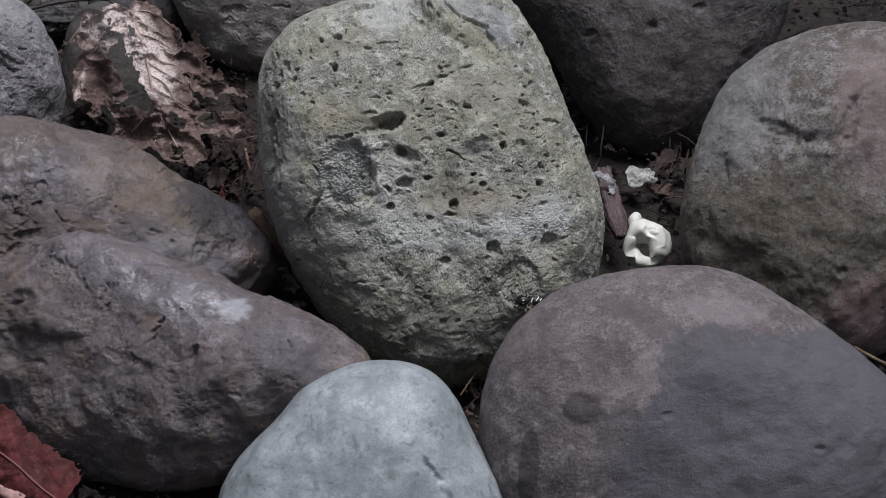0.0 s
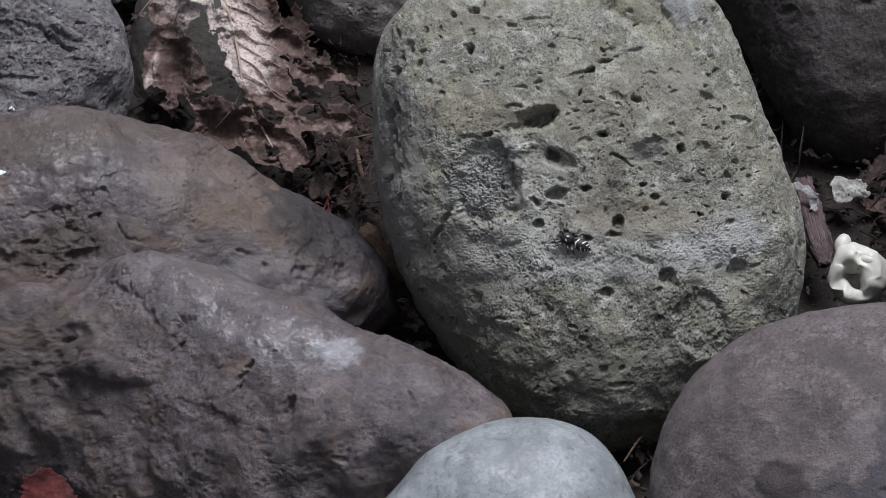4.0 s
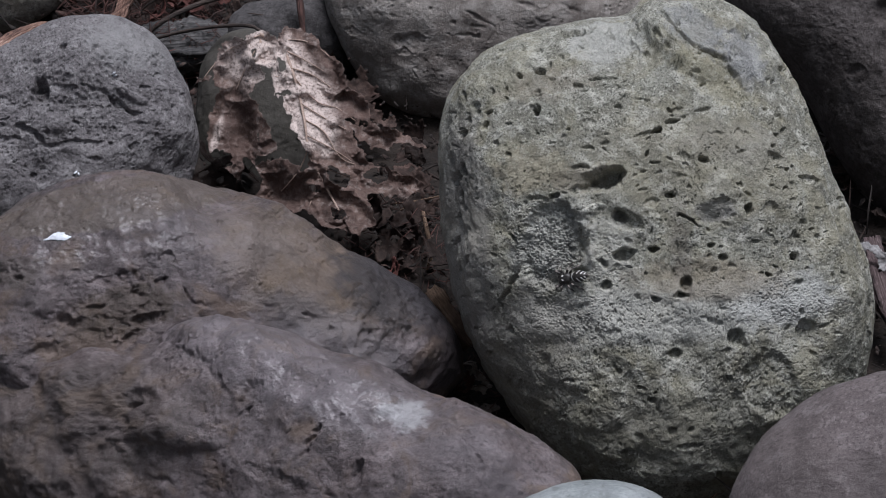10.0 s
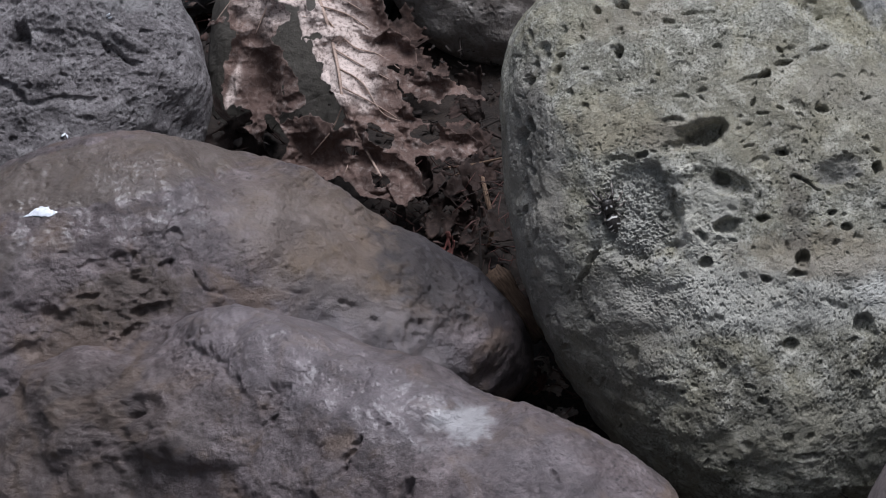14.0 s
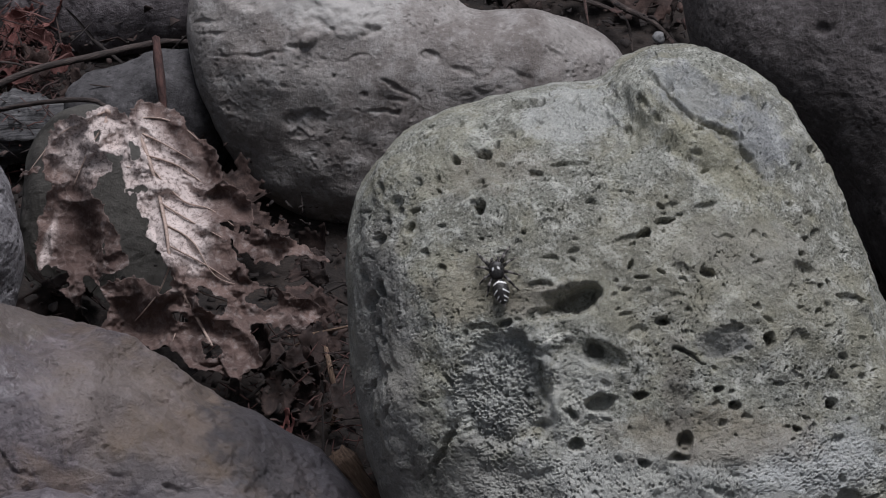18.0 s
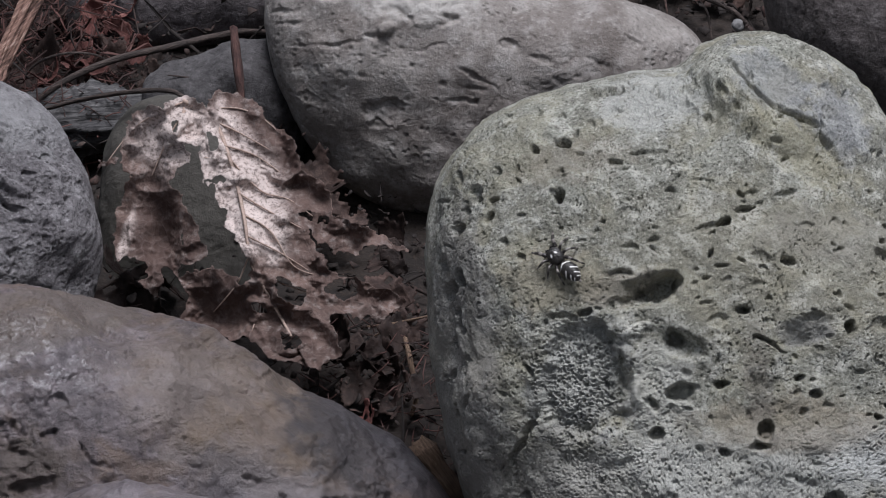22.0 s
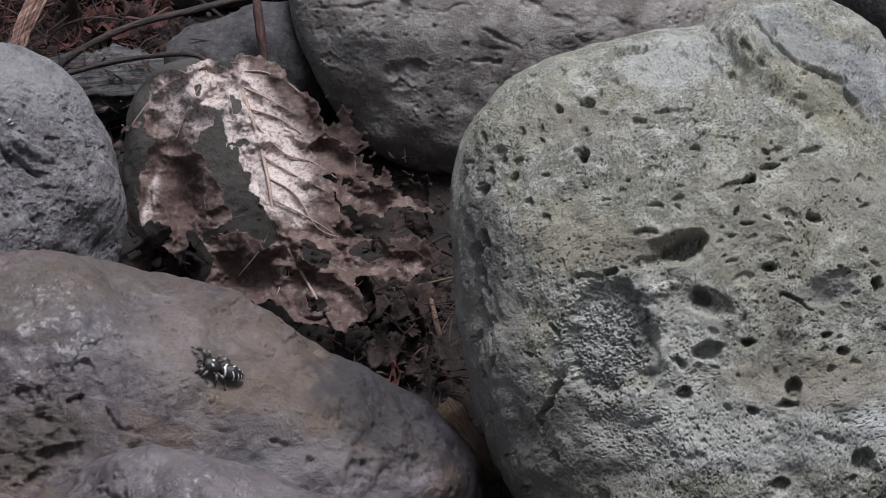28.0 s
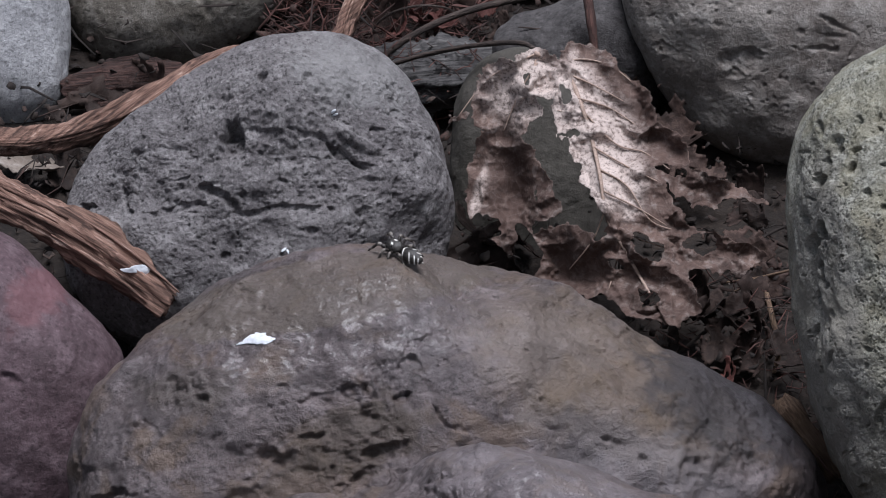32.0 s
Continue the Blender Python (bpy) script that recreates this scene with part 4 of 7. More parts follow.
surface = stone_material("marble_stone_rock", dark=(0.215, 0.236, 0.238), mid=(0.3, 0.322, 0.324), light=(0.39, 0.414, 0.416), grain=1.4, contrast=0.55, tint=((0.13, 0.14, 0.135), 0.3, 0.54, 0.68, 0.7), rough=0.5, spec=0.45, bump=0.2, fine=0.12, veins=((0.19, 0.2, 0.205), 0.07, 0.5, 0.05), patches=[
    (-1.73, 25.01, 8.4, 3.2, 0, (0.15, 0.16, 0.155), 0.35, 1),
    (-8.49, 18.43, 1.5, 6.2, 0, (0.15, 0.16, 0.155), 0.35, 1),
    (-2.49, 19.35, 1.9, 2.7, 0, (0.15, 0.16, 0.155), 0.4, 1),
    (-7.26, 4.77, 6.8, 6.1, 0, (0.15, 0.16, 0.155), 0.32, 1),
    (-17.9, 6.48, 3.8, 3.2, 0, (0.15, 0.16, 0.155), 0.28, 1),
    (4.75, 7.09, 3.2, 1.2, 20, (0.15, 0.16, 0.155), 0.4, 1),
    (-11.85, 13.79, 0.8, 3.2, 0, (0.15, 0.16, 0.155), 0.35, 1),
    (-26.4, 24.16, 0.7, 0.5, 0, (0.15, 0.16, 0.155), 0.35, 1),
    (10.88, 18.32, 0.5, 0.5, 0, (0.15, 0.16, 0.155), 0.4, 1),
    (15.58, 16.91, 3.2, 0.8, 0, (0.15, 0.16, 0.155), 0.28, 1),
    (10.72, 0.38, 1.6, 1.9, 0, (0.15, 0.16, 0.155), 0.4, 1),
    (-28.58, 1.75, 4.1, 2.4, 0, (0.15, 0.16, 0.155), 0.21, 1),
])
hollows = []
hollows += [
    (16.11, 2.97, 8, 0.9, -58, 0.9), (6.27, 24.29, 8.02, 4.01, 0, -0.4),
]
ring = (33.55, 0.29, -3.91, 0.56, -0.26, -1.03, -2.88, -0.28, -0.45, -0.36, -0.43, 0.18, -0.15, -0.06, 0.14, -0.06, -0.02)
mesh = stone_mesh("marble_stone", ring, 23.98, 0.78, 180, surface, hollows, None, (0.5, 0.12, 0.01), 9, [], crust=0)
stone_h = stone("marble_stone", "smooth white marble stone with faint grey veins", (35.76, -91.78, 25.64), mesh)

surface = stone_material("pink_stone_rock", dark=(0.065, 0.042, 0.048), mid=(0.1, 0.064, 0.074), light=(0.16, 0.115, 0.128), grain=1.4, rough=0.7, bump=0.4, patches=[
    (7.52, 13.48, 3.19, 5.59, -40, (0.2, 0.09, 0.1), 0.5, 0.9),
])
hollows = []
hollows += [
    (3.6, 1.59, 1.59, 0.8, -20, 0.6),
]
ring = (21.57, -1.72, -1.58, -1.84, -0.08, 1.14, -0.46, 0.46, 0.28, -0.15, 0.33, -0.08, -0.07)
mesh = stone_mesh("pink_stone", ring, 15.51, 0.85, 150, surface, hollows, None, (0.5, 0.2, 0.04), 10, [], crust=0.06)
stone_i = stone("pink_stone", "smooth pink-mauve stone beside a bark strip", (-103.29, 27.2, 18.6), mesh)

surface = stone_material("pale_stone_rock", dark=(0.3, 0.3, 0.31), mid=(0.38, 0.38, 0.39), light=(0.48, 0.48, 0.49), grain=1.6, rough=0.85, bump=0.5)
hollows = []
ring = (15.36, -0.23, 0.18, -1.7, -0.3, -0.46, -0.31, -0.2, 0.18, 0.09, 0.18, 0.11, 0.06)
mesh = stone_mesh("pale_stone", ring, 10.41, 0.85, 90, surface, hollows, None, (0.5, 0.18, 0.05), 11, [], crust=0.06)
stone_j = stone("pale_stone", "pale grey rounded stone", (-108.37, 118.68, 12.61), mesh)

surface = stone_material("brown_stone_rock", dark=(0.13, 0.115, 0.095), mid=(0.19, 0.175, 0.15), light=(0.27, 0.25, 0.22), grain=1.4, rough=0.85, bump=0.5)
hollows = []
hollows += [
    (3.69, -4.78, 6.95, 0.7, -60, 0.8), (-0.94, -1.35, 0.93, 3.48, 10, 0.4),
]
ring = (15.91, -0.53, 0.94, 1.88, 1.45, 0.35, -0.06, -0.02, 0.35, 0.23, 0.08, -0.11, 0.01)
mesh = stone_mesh("brown_stone", ring, 11.12, 0.85, 100, surface, hollows, None, (0.5, 0.18, 0.05), 12, [], crust=0.06)
stone_k = stone("brown_stone", "shaded olive-brown rounded stone", (-79, 131.54, 11.35), mesh)

surface = stone_material("flat_grey_stone_rock", dark=(0.0845, 0.0715, 0.0728), mid=(0.124, 0.108, 0.109), light=(0.182, 0.163, 0.163), grain=1.2, rough=0.8, bump=0.6)
hollows = []
ring = (15.45, 0.66, -0.96, 3.87, 2.18, 0.01, -0.37, 0.01, 0.76, 0.02, -0.25, -0.1, 0.15)
mesh = stone_mesh("flat_grey_stone", ring, 9.53, 0.85, 100, surface, hollows, None, (0.5, 0.18, 0.05), 13, [], crust=0.06)
stone_m = stone("flat_grey_stone", "dark grey stone half buried in litter", (-26.54, 145.19, 9.99), mesh)

surface = stone_material("small_grey_stone_rock", dark=(0.05, 0.046, 0.046), mid=(0.072, 0.067, 0.067), light=(0.105, 0.098, 0.098), grain=1.2, rough=0.85, bump=0.5)
hollows = []
ring = (12.74, 0.58, -0.64, 0.99, 0.41, -0.58, 0.4, -0.05, -0.23, -0.09, 0.07, -0.07, -0.05)
mesh = stone_mesh("small_grey_stone", ring, 8.78, 0.85, 90, surface, hollows, None, (1.2, 0.4, 0.06), 14, [], crust=0.06)
stone_nn = stone("small_grey_stone", "small blue-grey angular stone", (-19.45, 110.51, 9.28), mesh)

surface = stone_material("tan_stone_rock", dark=(0.055, 0.05, 0.042), mid=(0.075, 0.069, 0.06), light=(0.1, 0.092, 0.08), grain=1.3, contrast=0.5, rough=0.85, bump=0.35)
hollows = []
ring = (15.6, 0.11, -0.76, -3.65, -0.16, 0.52, 0.09, 0.29, 0.02, -0.08, -0.01, 0.06, 0.02)
mesh = stone_mesh("tan_stone", ring, 7.65, 0.85, 90, surface, hollows, None, (0.5, 0.18, 0.05), 15, [], crust=0.06)
stone_o = stone("tan_stone", "small brown-grey stone under a dead leaf", (-27.02, 84.37, 9.45), mesh)

surface = stone_material("back_stone_rock", dark=(0.12, 0.105, 0.095), mid=(0.17, 0.155, 0.145), light=(0.26, 0.245, 0.23), grain=1.3, rough=0.85, bump=0.5, patches=[
    (-0.54, -8.25, 9.54, 5.96, 0, (0.36, 0.36, 0.34), 0.6, 1),
])
hollows = []
ring = (24.45, -0.44, 1.49, 4.94, 1.99, -0.25, 0.71, 0.61, 0.72, -0.05, 0.08, 0.12, 0.26)
mesh = stone_mesh("back_stone", ring, 14.96, 0.85, 100, surface, hollows, None, (0.8, 0.3, 0.05), 16, [], crust=0.06)
stone_p = stone("back_stone", "grey-brown stone with a pale chalky patch", (47.27, 167.14, 16.03), mesh)

surface = stone_material("red_stone_rock", dark=(0.16, 0.07, 0.06), mid=(0.21, 0.1, 0.09), light=(0.28, 0.16, 0.145), grain=1.5, rough=0.8, bump=0.4)
hollows = []
ring = (10.58, 0.35, -0.03, 0.72, -0.21, -0.1, 0.06, 0.02, -0.03, -0.01, 0)
mesh = stone_mesh("red_stone", ring, 7.28, 0.9, 60, surface, hollows, None, (0.5, 0.18, 0.05), 17, [], crust=0.06)
stone_r = stone("red_stone", "small dull red stone in the litter", (165.85, -10.03, 7.75), mesh)

surface = stone_material("mossy_stone_rock", dark=(0.1, 0.085, 0.075), mid=(0.15, 0.125, 0.11), light=(0.22, 0.19, 0.17), grain=1.5, rough=0.85, bump=0.5)
hollows = []
ring = (8.53, 0.36, 0.41, 0.62, -0.41, -0.39, -0, -0.06, 0.1, -0.03, 0.03)
mesh = stone_mesh("mossy_stone", ring, 5.02, 0.9, 60, surface, hollows, None, (0.5, 0.18, 0.05), 18, [], crust=0.06)
stone_p2 = stone("mossy_stone", "small brown stone in the litter", (11.51, 173.92, 6.07), mesh)


# ---- places of the loose things, in millimetres ----
LOBES = [
    (-6.94, 15.05, 4.24, 3.59, 0), (-12.3, 13.23, 5.38, 3.43, 36), (-18.37, 9.15, 1.96, 0.65, 18), (-12.24, 6.05, 3.1, 3.75, 0),
    (-12.32, -2.93, 3.2, 7.75, 0), (-15.6, 2.2, 1.7, 5.6, -10), (-15.96, -1.61, 4.4, 1.79, 75), (-11.57, 9.7, 5.06, 4.57, 10), (2.96, 3.84, 13.86, 5.22, -58),
    (-0.93, 11.04, 3.43, 5.06, 0), (7.14, -7.54, 10.6, 6.2, -35), (-2.78, -12.33, 7.18, 5.06, -20), (4.6, -11.14, 7.75, 6.93, -20),
    (11.94, -10.93, 6.52, 4.08, -30), (7.71, -16.53, 9.13, 4.24, -25), (15.28, -2.05, 4.89, 2.77, -25), (20.16, -2.67, 3.75, 1.22, -20),
    (23.95, -4.16, 2.12, 0.73, -15), (16.8, -12.29, 6.36, 3.75, -15), (21.86, -12.18, 3.26, 1.96, 0), (6.03, 11.83, 2.28, 0.73, -8),
    (-7.34, 0.2, 6.85, 1.06, -68), (-6.49, -4.56, 2.77, 1.79, -20),
]
LOBES += [(-11.75, -1.61, 4.34, 9.6, 4), (1.44, 15.31, 5.84, 2.84, -36), (6.11, 9.65, 5.17, 3.67, -45), (10.43, 2.65, 5.17, 4.01, -42)]
GAPS = [
    (-5.2, 4.3, 4.6, 1.9, -66), (-1.2, -4.4, 4.9, 2.1, -57), (-9.1, -10.85, 4.08, 1.63, -72), (-14.4, -7.28, 1.63, 0.98, -80),
    (-8.6, 14.11, 0.49, 0.98, -20), (-3.27, 11.92, 0.65, 1.39, 10), (-2.29, 6.02, 1.22, 0.49, 10), (8.52, -10.68, 2.77, 1.39, -50),
    (16.03, -10.39, 2.45, 1.39, 0), (14.91, -6.52, 0.73, 0.98, 0), (17.69, -15.33, 3.26, 0.9, 0), (12.24, 0.24, 1.96, 0.65, -10),
    (8.49, -17.77, 1.3, 1.06, 0), (21.02, -6.94, 3.43, 1.63, -10), (13.34, -4.28, 1.14, 0.73, 0), (3.73, -13.16, 0.82, 0.65, 0),
    (1.4, -8.61, 0.82, 0.57, 0),
]
RIB = [(-7.27, 17.99), (-2.86, 15.18), (-0.18, 8.57), (1.65, 0.77), (2.69, -6.19), (5.4, -11.57), (8.51, -17.36)]
SIDE_VEINS = [
    [(-4.5, 16.5), (0.5, 16.8), (4.5, 15.2), (7.5, 12.5)],
    [(-1.2, 11.2), (3.5, 9.6), (8.2, 6.2)],
    [(1.0, 4.0), (5.5, 1.2), (10.5, -1.5)],
    [(3.2, -7.6), (7.5, -9.6), (12, -11.2)],
    [(-7.1, 17), (-8, 13), (-8.6, 10.4)],
    [(2.5, -5), (0.5, -9.5), (-3, -13.5)],
    [(4.6, -10), (3.5, -14), (2.5, -17)],
    [(-2.46, 14.76), (1.17, 13.03), (5.58, 10.46)],
    [(-0.17, 8.98), (4.2, 4.37), (8.24, 3.04), (11.84, 0.49)],
    [(1.65, 0.77), (5.66, -1.79), (8.79, -6.77), (12.82, -8.51)],
    [(2.38, -2.51), (7.21, -5.09), (11.21, -7.65)],
    [(3.84, -9.08), (7.82, -12.45), (12.65, -15.03)],
    [(-7.28, 17.75), (-11.82, 15.83), (-15.15, 13.48), (-18.69, 9.08)],
    [(-6.9, 16.51), (-9.46, 12.5), (-12.06, 6.86)],
    [(0.21, 7.75), (-2.21, 9.04), (-4.23, 9.5)],
]
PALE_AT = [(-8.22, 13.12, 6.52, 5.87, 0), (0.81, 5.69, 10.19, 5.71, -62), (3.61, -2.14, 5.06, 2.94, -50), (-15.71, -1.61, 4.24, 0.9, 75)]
# Brown blade areas; the shade of hollows and right flank is in the colour.
SHADED_BROWN_AT = [(-11.75, -1.61, 3.6, 8.5, 4), (7.61, 11.15, 6.5, 2.6, -45), (11.43, 2.65, 6, 3, -45), (-12.54, -4.96, 3.43, 6.93, 0), (-0.8, -14.67, 6.93, 4.89, -20), (15.67, -8.58, 8.16, 4.08, -30), (9.23, -20.65, 9.79, 3.26, -20)]
LEAF_AT = (-18.17, 62.18, 26.83)
STRIP_NEAR = [(-113.02, 58.04, 35.58), (-105.78, 55.82, 32.94), (-98.48, 52.7, 30.93), (-91.17, 48.79, 28.83), (-84.7, 44.53, 26.33), (-78.44, 39.72, 23.16)]
STRIP_FAR = [(-116.05, 83.1, 19.25), (-106.91, 83.1, 19.25), (-98.61, 83.17, 19.33), (-88.62, 85.24, 20.94), (-79.47, 89.25, 23.15), (-71.26, 95.55, 23.81), (-56.2, 97.27, 24.15), (-52.9, 102.15, 27.4), (-49.09, 109.26, 31.6), (-45.72, 116.06, 34.56), (-43.74, 122.84, 37.52), (-41.78, 130.02, 40.94), (-39.62, 138.85, 44.61)]
BARK_BACK = [(-96.8, 108.45, 8), (-89.25, 110.16, 8), (-80.79, 109.78, 8), (-73.21, 110.81, 8)]
WOOD = [(-52.02, 107.25, 9), (-45.29, 108.3, 9), (-38.51, 108.1, 10), (-30.13, 108.31, 9)]
TWIG_PALE = [(-48.1, 96.98, 20.39), (-41.3, 95.5, 23.75), (-33.68, 92.76, 27.33), (-27.4, 90.16, 29.36), (-24.31, 84.55, 31.24)]
TWIG_RED = [(-18.17, 109.88, 26), (-17.46, 101.54, 24), (-16.65, 96, 19)]
TWIG_LONG = [(-50.65, 107.46, 12), (-44.94, 111.8, 14), (-36.85, 116.39, 15), (-28.71, 120.67, 14), (-18.19, 126.71, 12), (-12.89, 130.54, 9)]
TWIG_ARC = [(-50.91, 119.93, 8), (-49.46, 118.33, 12), (-46.74, 115.82, 16), (-42.91, 115.74, 17), (-39.24, 118.88, 14), (-37.36, 124.28, 8)]
ROOT = [(-13.39, 178.61, 12), (-9.54, 167.35, 12), (-6.42, 162.52, 11), (-2.09, 158.75, 8)]
TWIG_DARK_A = [(50.66, 142.42, 9), (54.15, 135.81, 11), (58.85, 130.35, 12), (63.2, 129.21, 7)]
TWIG_DARK_B = [(36.38, 141.12, 8), (41.09, 140.72, 10), (48.24, 139.12, 10), (54.23, 135.85, 9), (55.48, 129.82, 7)]
TWIG_BUD = [(59.42, 86.95, 37.53), (58.15, 86.48, 40.38), (57.46, 85.93, 43.16)]
BUD = (57.44, 86.3, 43.6)
TWIG_TAN = [(0.97, 55, 12), (5.07, 54.38, 13), (10.81, 54.98, 14)]
TWIG_TAN_B = [(2.57, 55.3, 10), (5.05, 54.57, 12), (6.71, 55.53, 12)]
TWIG_UP = [(6.85, 53.53, 13), (7.83, 47.02, 12), (8.68, 44.15, 8), (7.94, 42.69, 5)]
POD = [(8.37, 24.74, 15), (10.07, 22.49, 14), (12.23, 20.16, 12), (14.31, 17.72, 10), (16.39, 15.66, 8)]
TWIG_RIGHT = [(152.28, -26.3, 16), (157.53, -31.61, 16), (165.65, -35.67, 14)]
TWIG_RIGHT_B = [(148.71, -20.35, 16), (153.3, -20.5, 15), (158.12, -21.49, 14)]
TWIG_FLOOR = [(-2.18, 7.02, 14), (2.27, 3.25, 14), (6.7, -0.33, 14)]
TWIG_GAP = [(58.93, -41.9, 12), (61.73, -37.95, 14), (63.94, -32.52, 12)]
WOOD_STRIP = [(95.94, 39.88, 15), (97.06, 31.12, 15), (98.7, 21.31, 15), (99.69, 16.09, 13)]
STRAW_A = [(-59.49, -89.65, 13), (-47.28, -87.58, 14), (-35.09, -86.43, 14), (-20.87, -83.69, 12)]
STRAW_B = [(-52.75, -84.92, 13), (-39.15, -88.78, 14), (-21.55, -85.51, 12)]
RING_AT = (105.45, 7.65, 17)
RING_NUB = (102.59, 15.56, 20)
WHITE_SCRAP = (105.62, 38.37, 14)
SCALLOP = (96.1, 30.39, 20)
RED_LEAF = (-46.99, -71.18, 14)
SCRAPS_A = [
    (89.6, 77.03, 10, 5, 2), (91.87, 70.1, 9, 6, 1), (90.11, 78.29, 12, 4, 2), (93.03, 66.79, 8, 4, 1),
    (112.26, 45.55, 12, 7, 1), (115.77, 44.52, 11, 5, 1), (98.97, 48.96, 12, 6, 0), (113.39, 35.96, 9, 5, 0),
    (111.58, 25.07, 9, 5, 0), (109.32, 40.37, 9, 5, 1), (102.34, 41.62, 8, 5, 0), (-2.34, 53.78, 11, 7, 1),
    (2.51, 51.01, 11, 7, 1), (4.89, 48.28, 10, 6, 1), (0.75, 45.83, 9, 6, 0), (5.59, 44.28, 8, 6, 1),
    (-2.42, 49.86, 10, 6, 0), (5.2, 61.34, 13, 6, 1), (1.4, 33.35, 12, 3.5, 3), (5.83, 53.43, 11, 5, 0),
]
SCRAPS_A += [
    (-5.69, 50, 10, 6, 0), (6.71, 3.08, 14, 3.5, 4),
    (16.71, 3.39, 13, 3, 4), (16.13, -1.41, 12, 4, 3), (18.32, -6.74, 10, 4, 4), (21.61, -11.51, 9, 4, 0),
    (11.19, 11.43, 12, 4, 0), (24.34, -16.26, 8, 4, 0),
]
SCRAPS_B = [
    (10.54, 7.21, 12, 4, 0), (17.47, 3.06, 10, 4, 4), (18.78, -5.4, 9, 4, 4), (7.76, 7.33, 11, 3, 4),
    (-34.66, 68.1, 11, 7, 0), (-31.81, 65.29, 10, 7, 0), (-29.33, 67.79, 10, 6, 1), (-35.92, 64.17, 10, 6, 0),
    (-48.74, 120.75, 9, 7, 1), (-41.24, 144.72, 10, 6, 3), (-43.15, 148.19, 11, 4, 3), (-38.68, 138.74, 11, 4, 3),
    (-36.02, 129.58, 10, 4, 3), (-33.29, 125.51, 10, 4, 3), (-39.91, 132.85, 10, 5, 3), (-41.78, 124.55, 10, 4, 3),
    (-37.7, 145.84, 10, 4, 3), (-35, 135.37, 10, 6, 3), (-46.77, 132.28, 9, 6, 1), (-29.87, 122.85, 8, 5, 0),
]
SCRAPS_B += [
    (50.74, 144.96, 7, 7, 1), (57.86, 142.08, 8, 8, 1),
    (61.43, 140.32, 8, 6, 0), (38.8, 141.53, 7, 6, 0), (66.33, 146.93, 6, 5, 1), (12.27, 163.62, 7, 5, 1),
    (21.97, 157.53, 6, 5, 3), (-101.3, 114.68, 7, 9, 1),
]
SCRAPS_C = [
    (-92.57, 106.14, 7, 9, 0), (-85, 107.16, 7, 8, 1), (-100.41, 90.45, 8, 8, 4), (-95.38, 90.23, 8, 7, 0),
    (-47.05, 119.31, 9, 6, 3), (-41.93, 119.17, 10, 6, 3), (-38.59, 123.05, 9, 6, 1), (-41.96, 117.02, 9, 4, 4),
    (-31.84, 119.9, 8, 5, 0), (-14.18, 102.87, 9, 5, 1), (-7.58, 94.51, 9, 6, 0), (-2.69, 85.05, 10, 6, 1),
    (5.38, 70.45, 13, 4, 0), (29.6, -28.78, 9, 5, 0), (64.04, -30.12, 9, 4, 0), (62.52, -36.4, 9, 4, 1),
    (-11.75, -71.68, 6, 8, 0), (-32.11, -75.8, 8, 7, 0), (-88.42, 55.81, 10, 6, 1), (-84.8, -22.94, 8, 8, 0),
]
SCRAPS_C += [
    (-91.69, 55.55, 10, 4, 0), (-88.29, 49.56, 9, 4, 1),
    (-4.61, 91.23, 10, 6, 1), (5.3, 74.21, 11, 6, 1), (6.64, 58.62, 11, 6, 1), (2.35, 47.61, 11, 6, 0),
    (9.35, 39.97, 10, 5, 0),
]
TRAIL_A = [
    (0, 0.07548, -0.03131, 0.03362, 5.6, -67.8, 83.8),
    (0.5, 0.07530, -0.03130, 0.03340, 5.5, -65.4, 84.2),
    (1, 0.06714, -0.03224, 0.03575, 56.9, -13.7, 46.4),
    (1.2, 0.06490, -0.03215, 0.03642, 65.9, -3.9, 41.7),
    (1.5, 0.06162, -0.03023, 0.04210, 51.5, -25.8, 24),
    (2, 0.05601, -0.02751, 0.04624, 49.6, -66.8, 51.3),
    (2.5, 0.05510, -0.02608, 0.04862, 20.3, -59.9, 68.1),
    (4.5, 0.04668, -0.02264, 0.05246, 38.3, -40.7, 33.3),
    (5, 0.04518, -0.02170, 0.05353, 41.6, -24.8, 6.8),
    (5.5, 0.04261, -0.01791, 0.05688, 22.5, 20, 12.3),
    (6, 0.04363, -0.01726, 0.06015, 102.8, -20.1, 41.7),
    (6.5, 0.04455, -0.01515, 0.06113, 62.3, -13.8, -1.6),
    (7, 0.04245, -0.01632, 0.05926, 83.8, 2.9, 41.9),
    (7.5, 0.04286, -0.01517, 0.06001, 69.2, -21.2, -8.6),
]
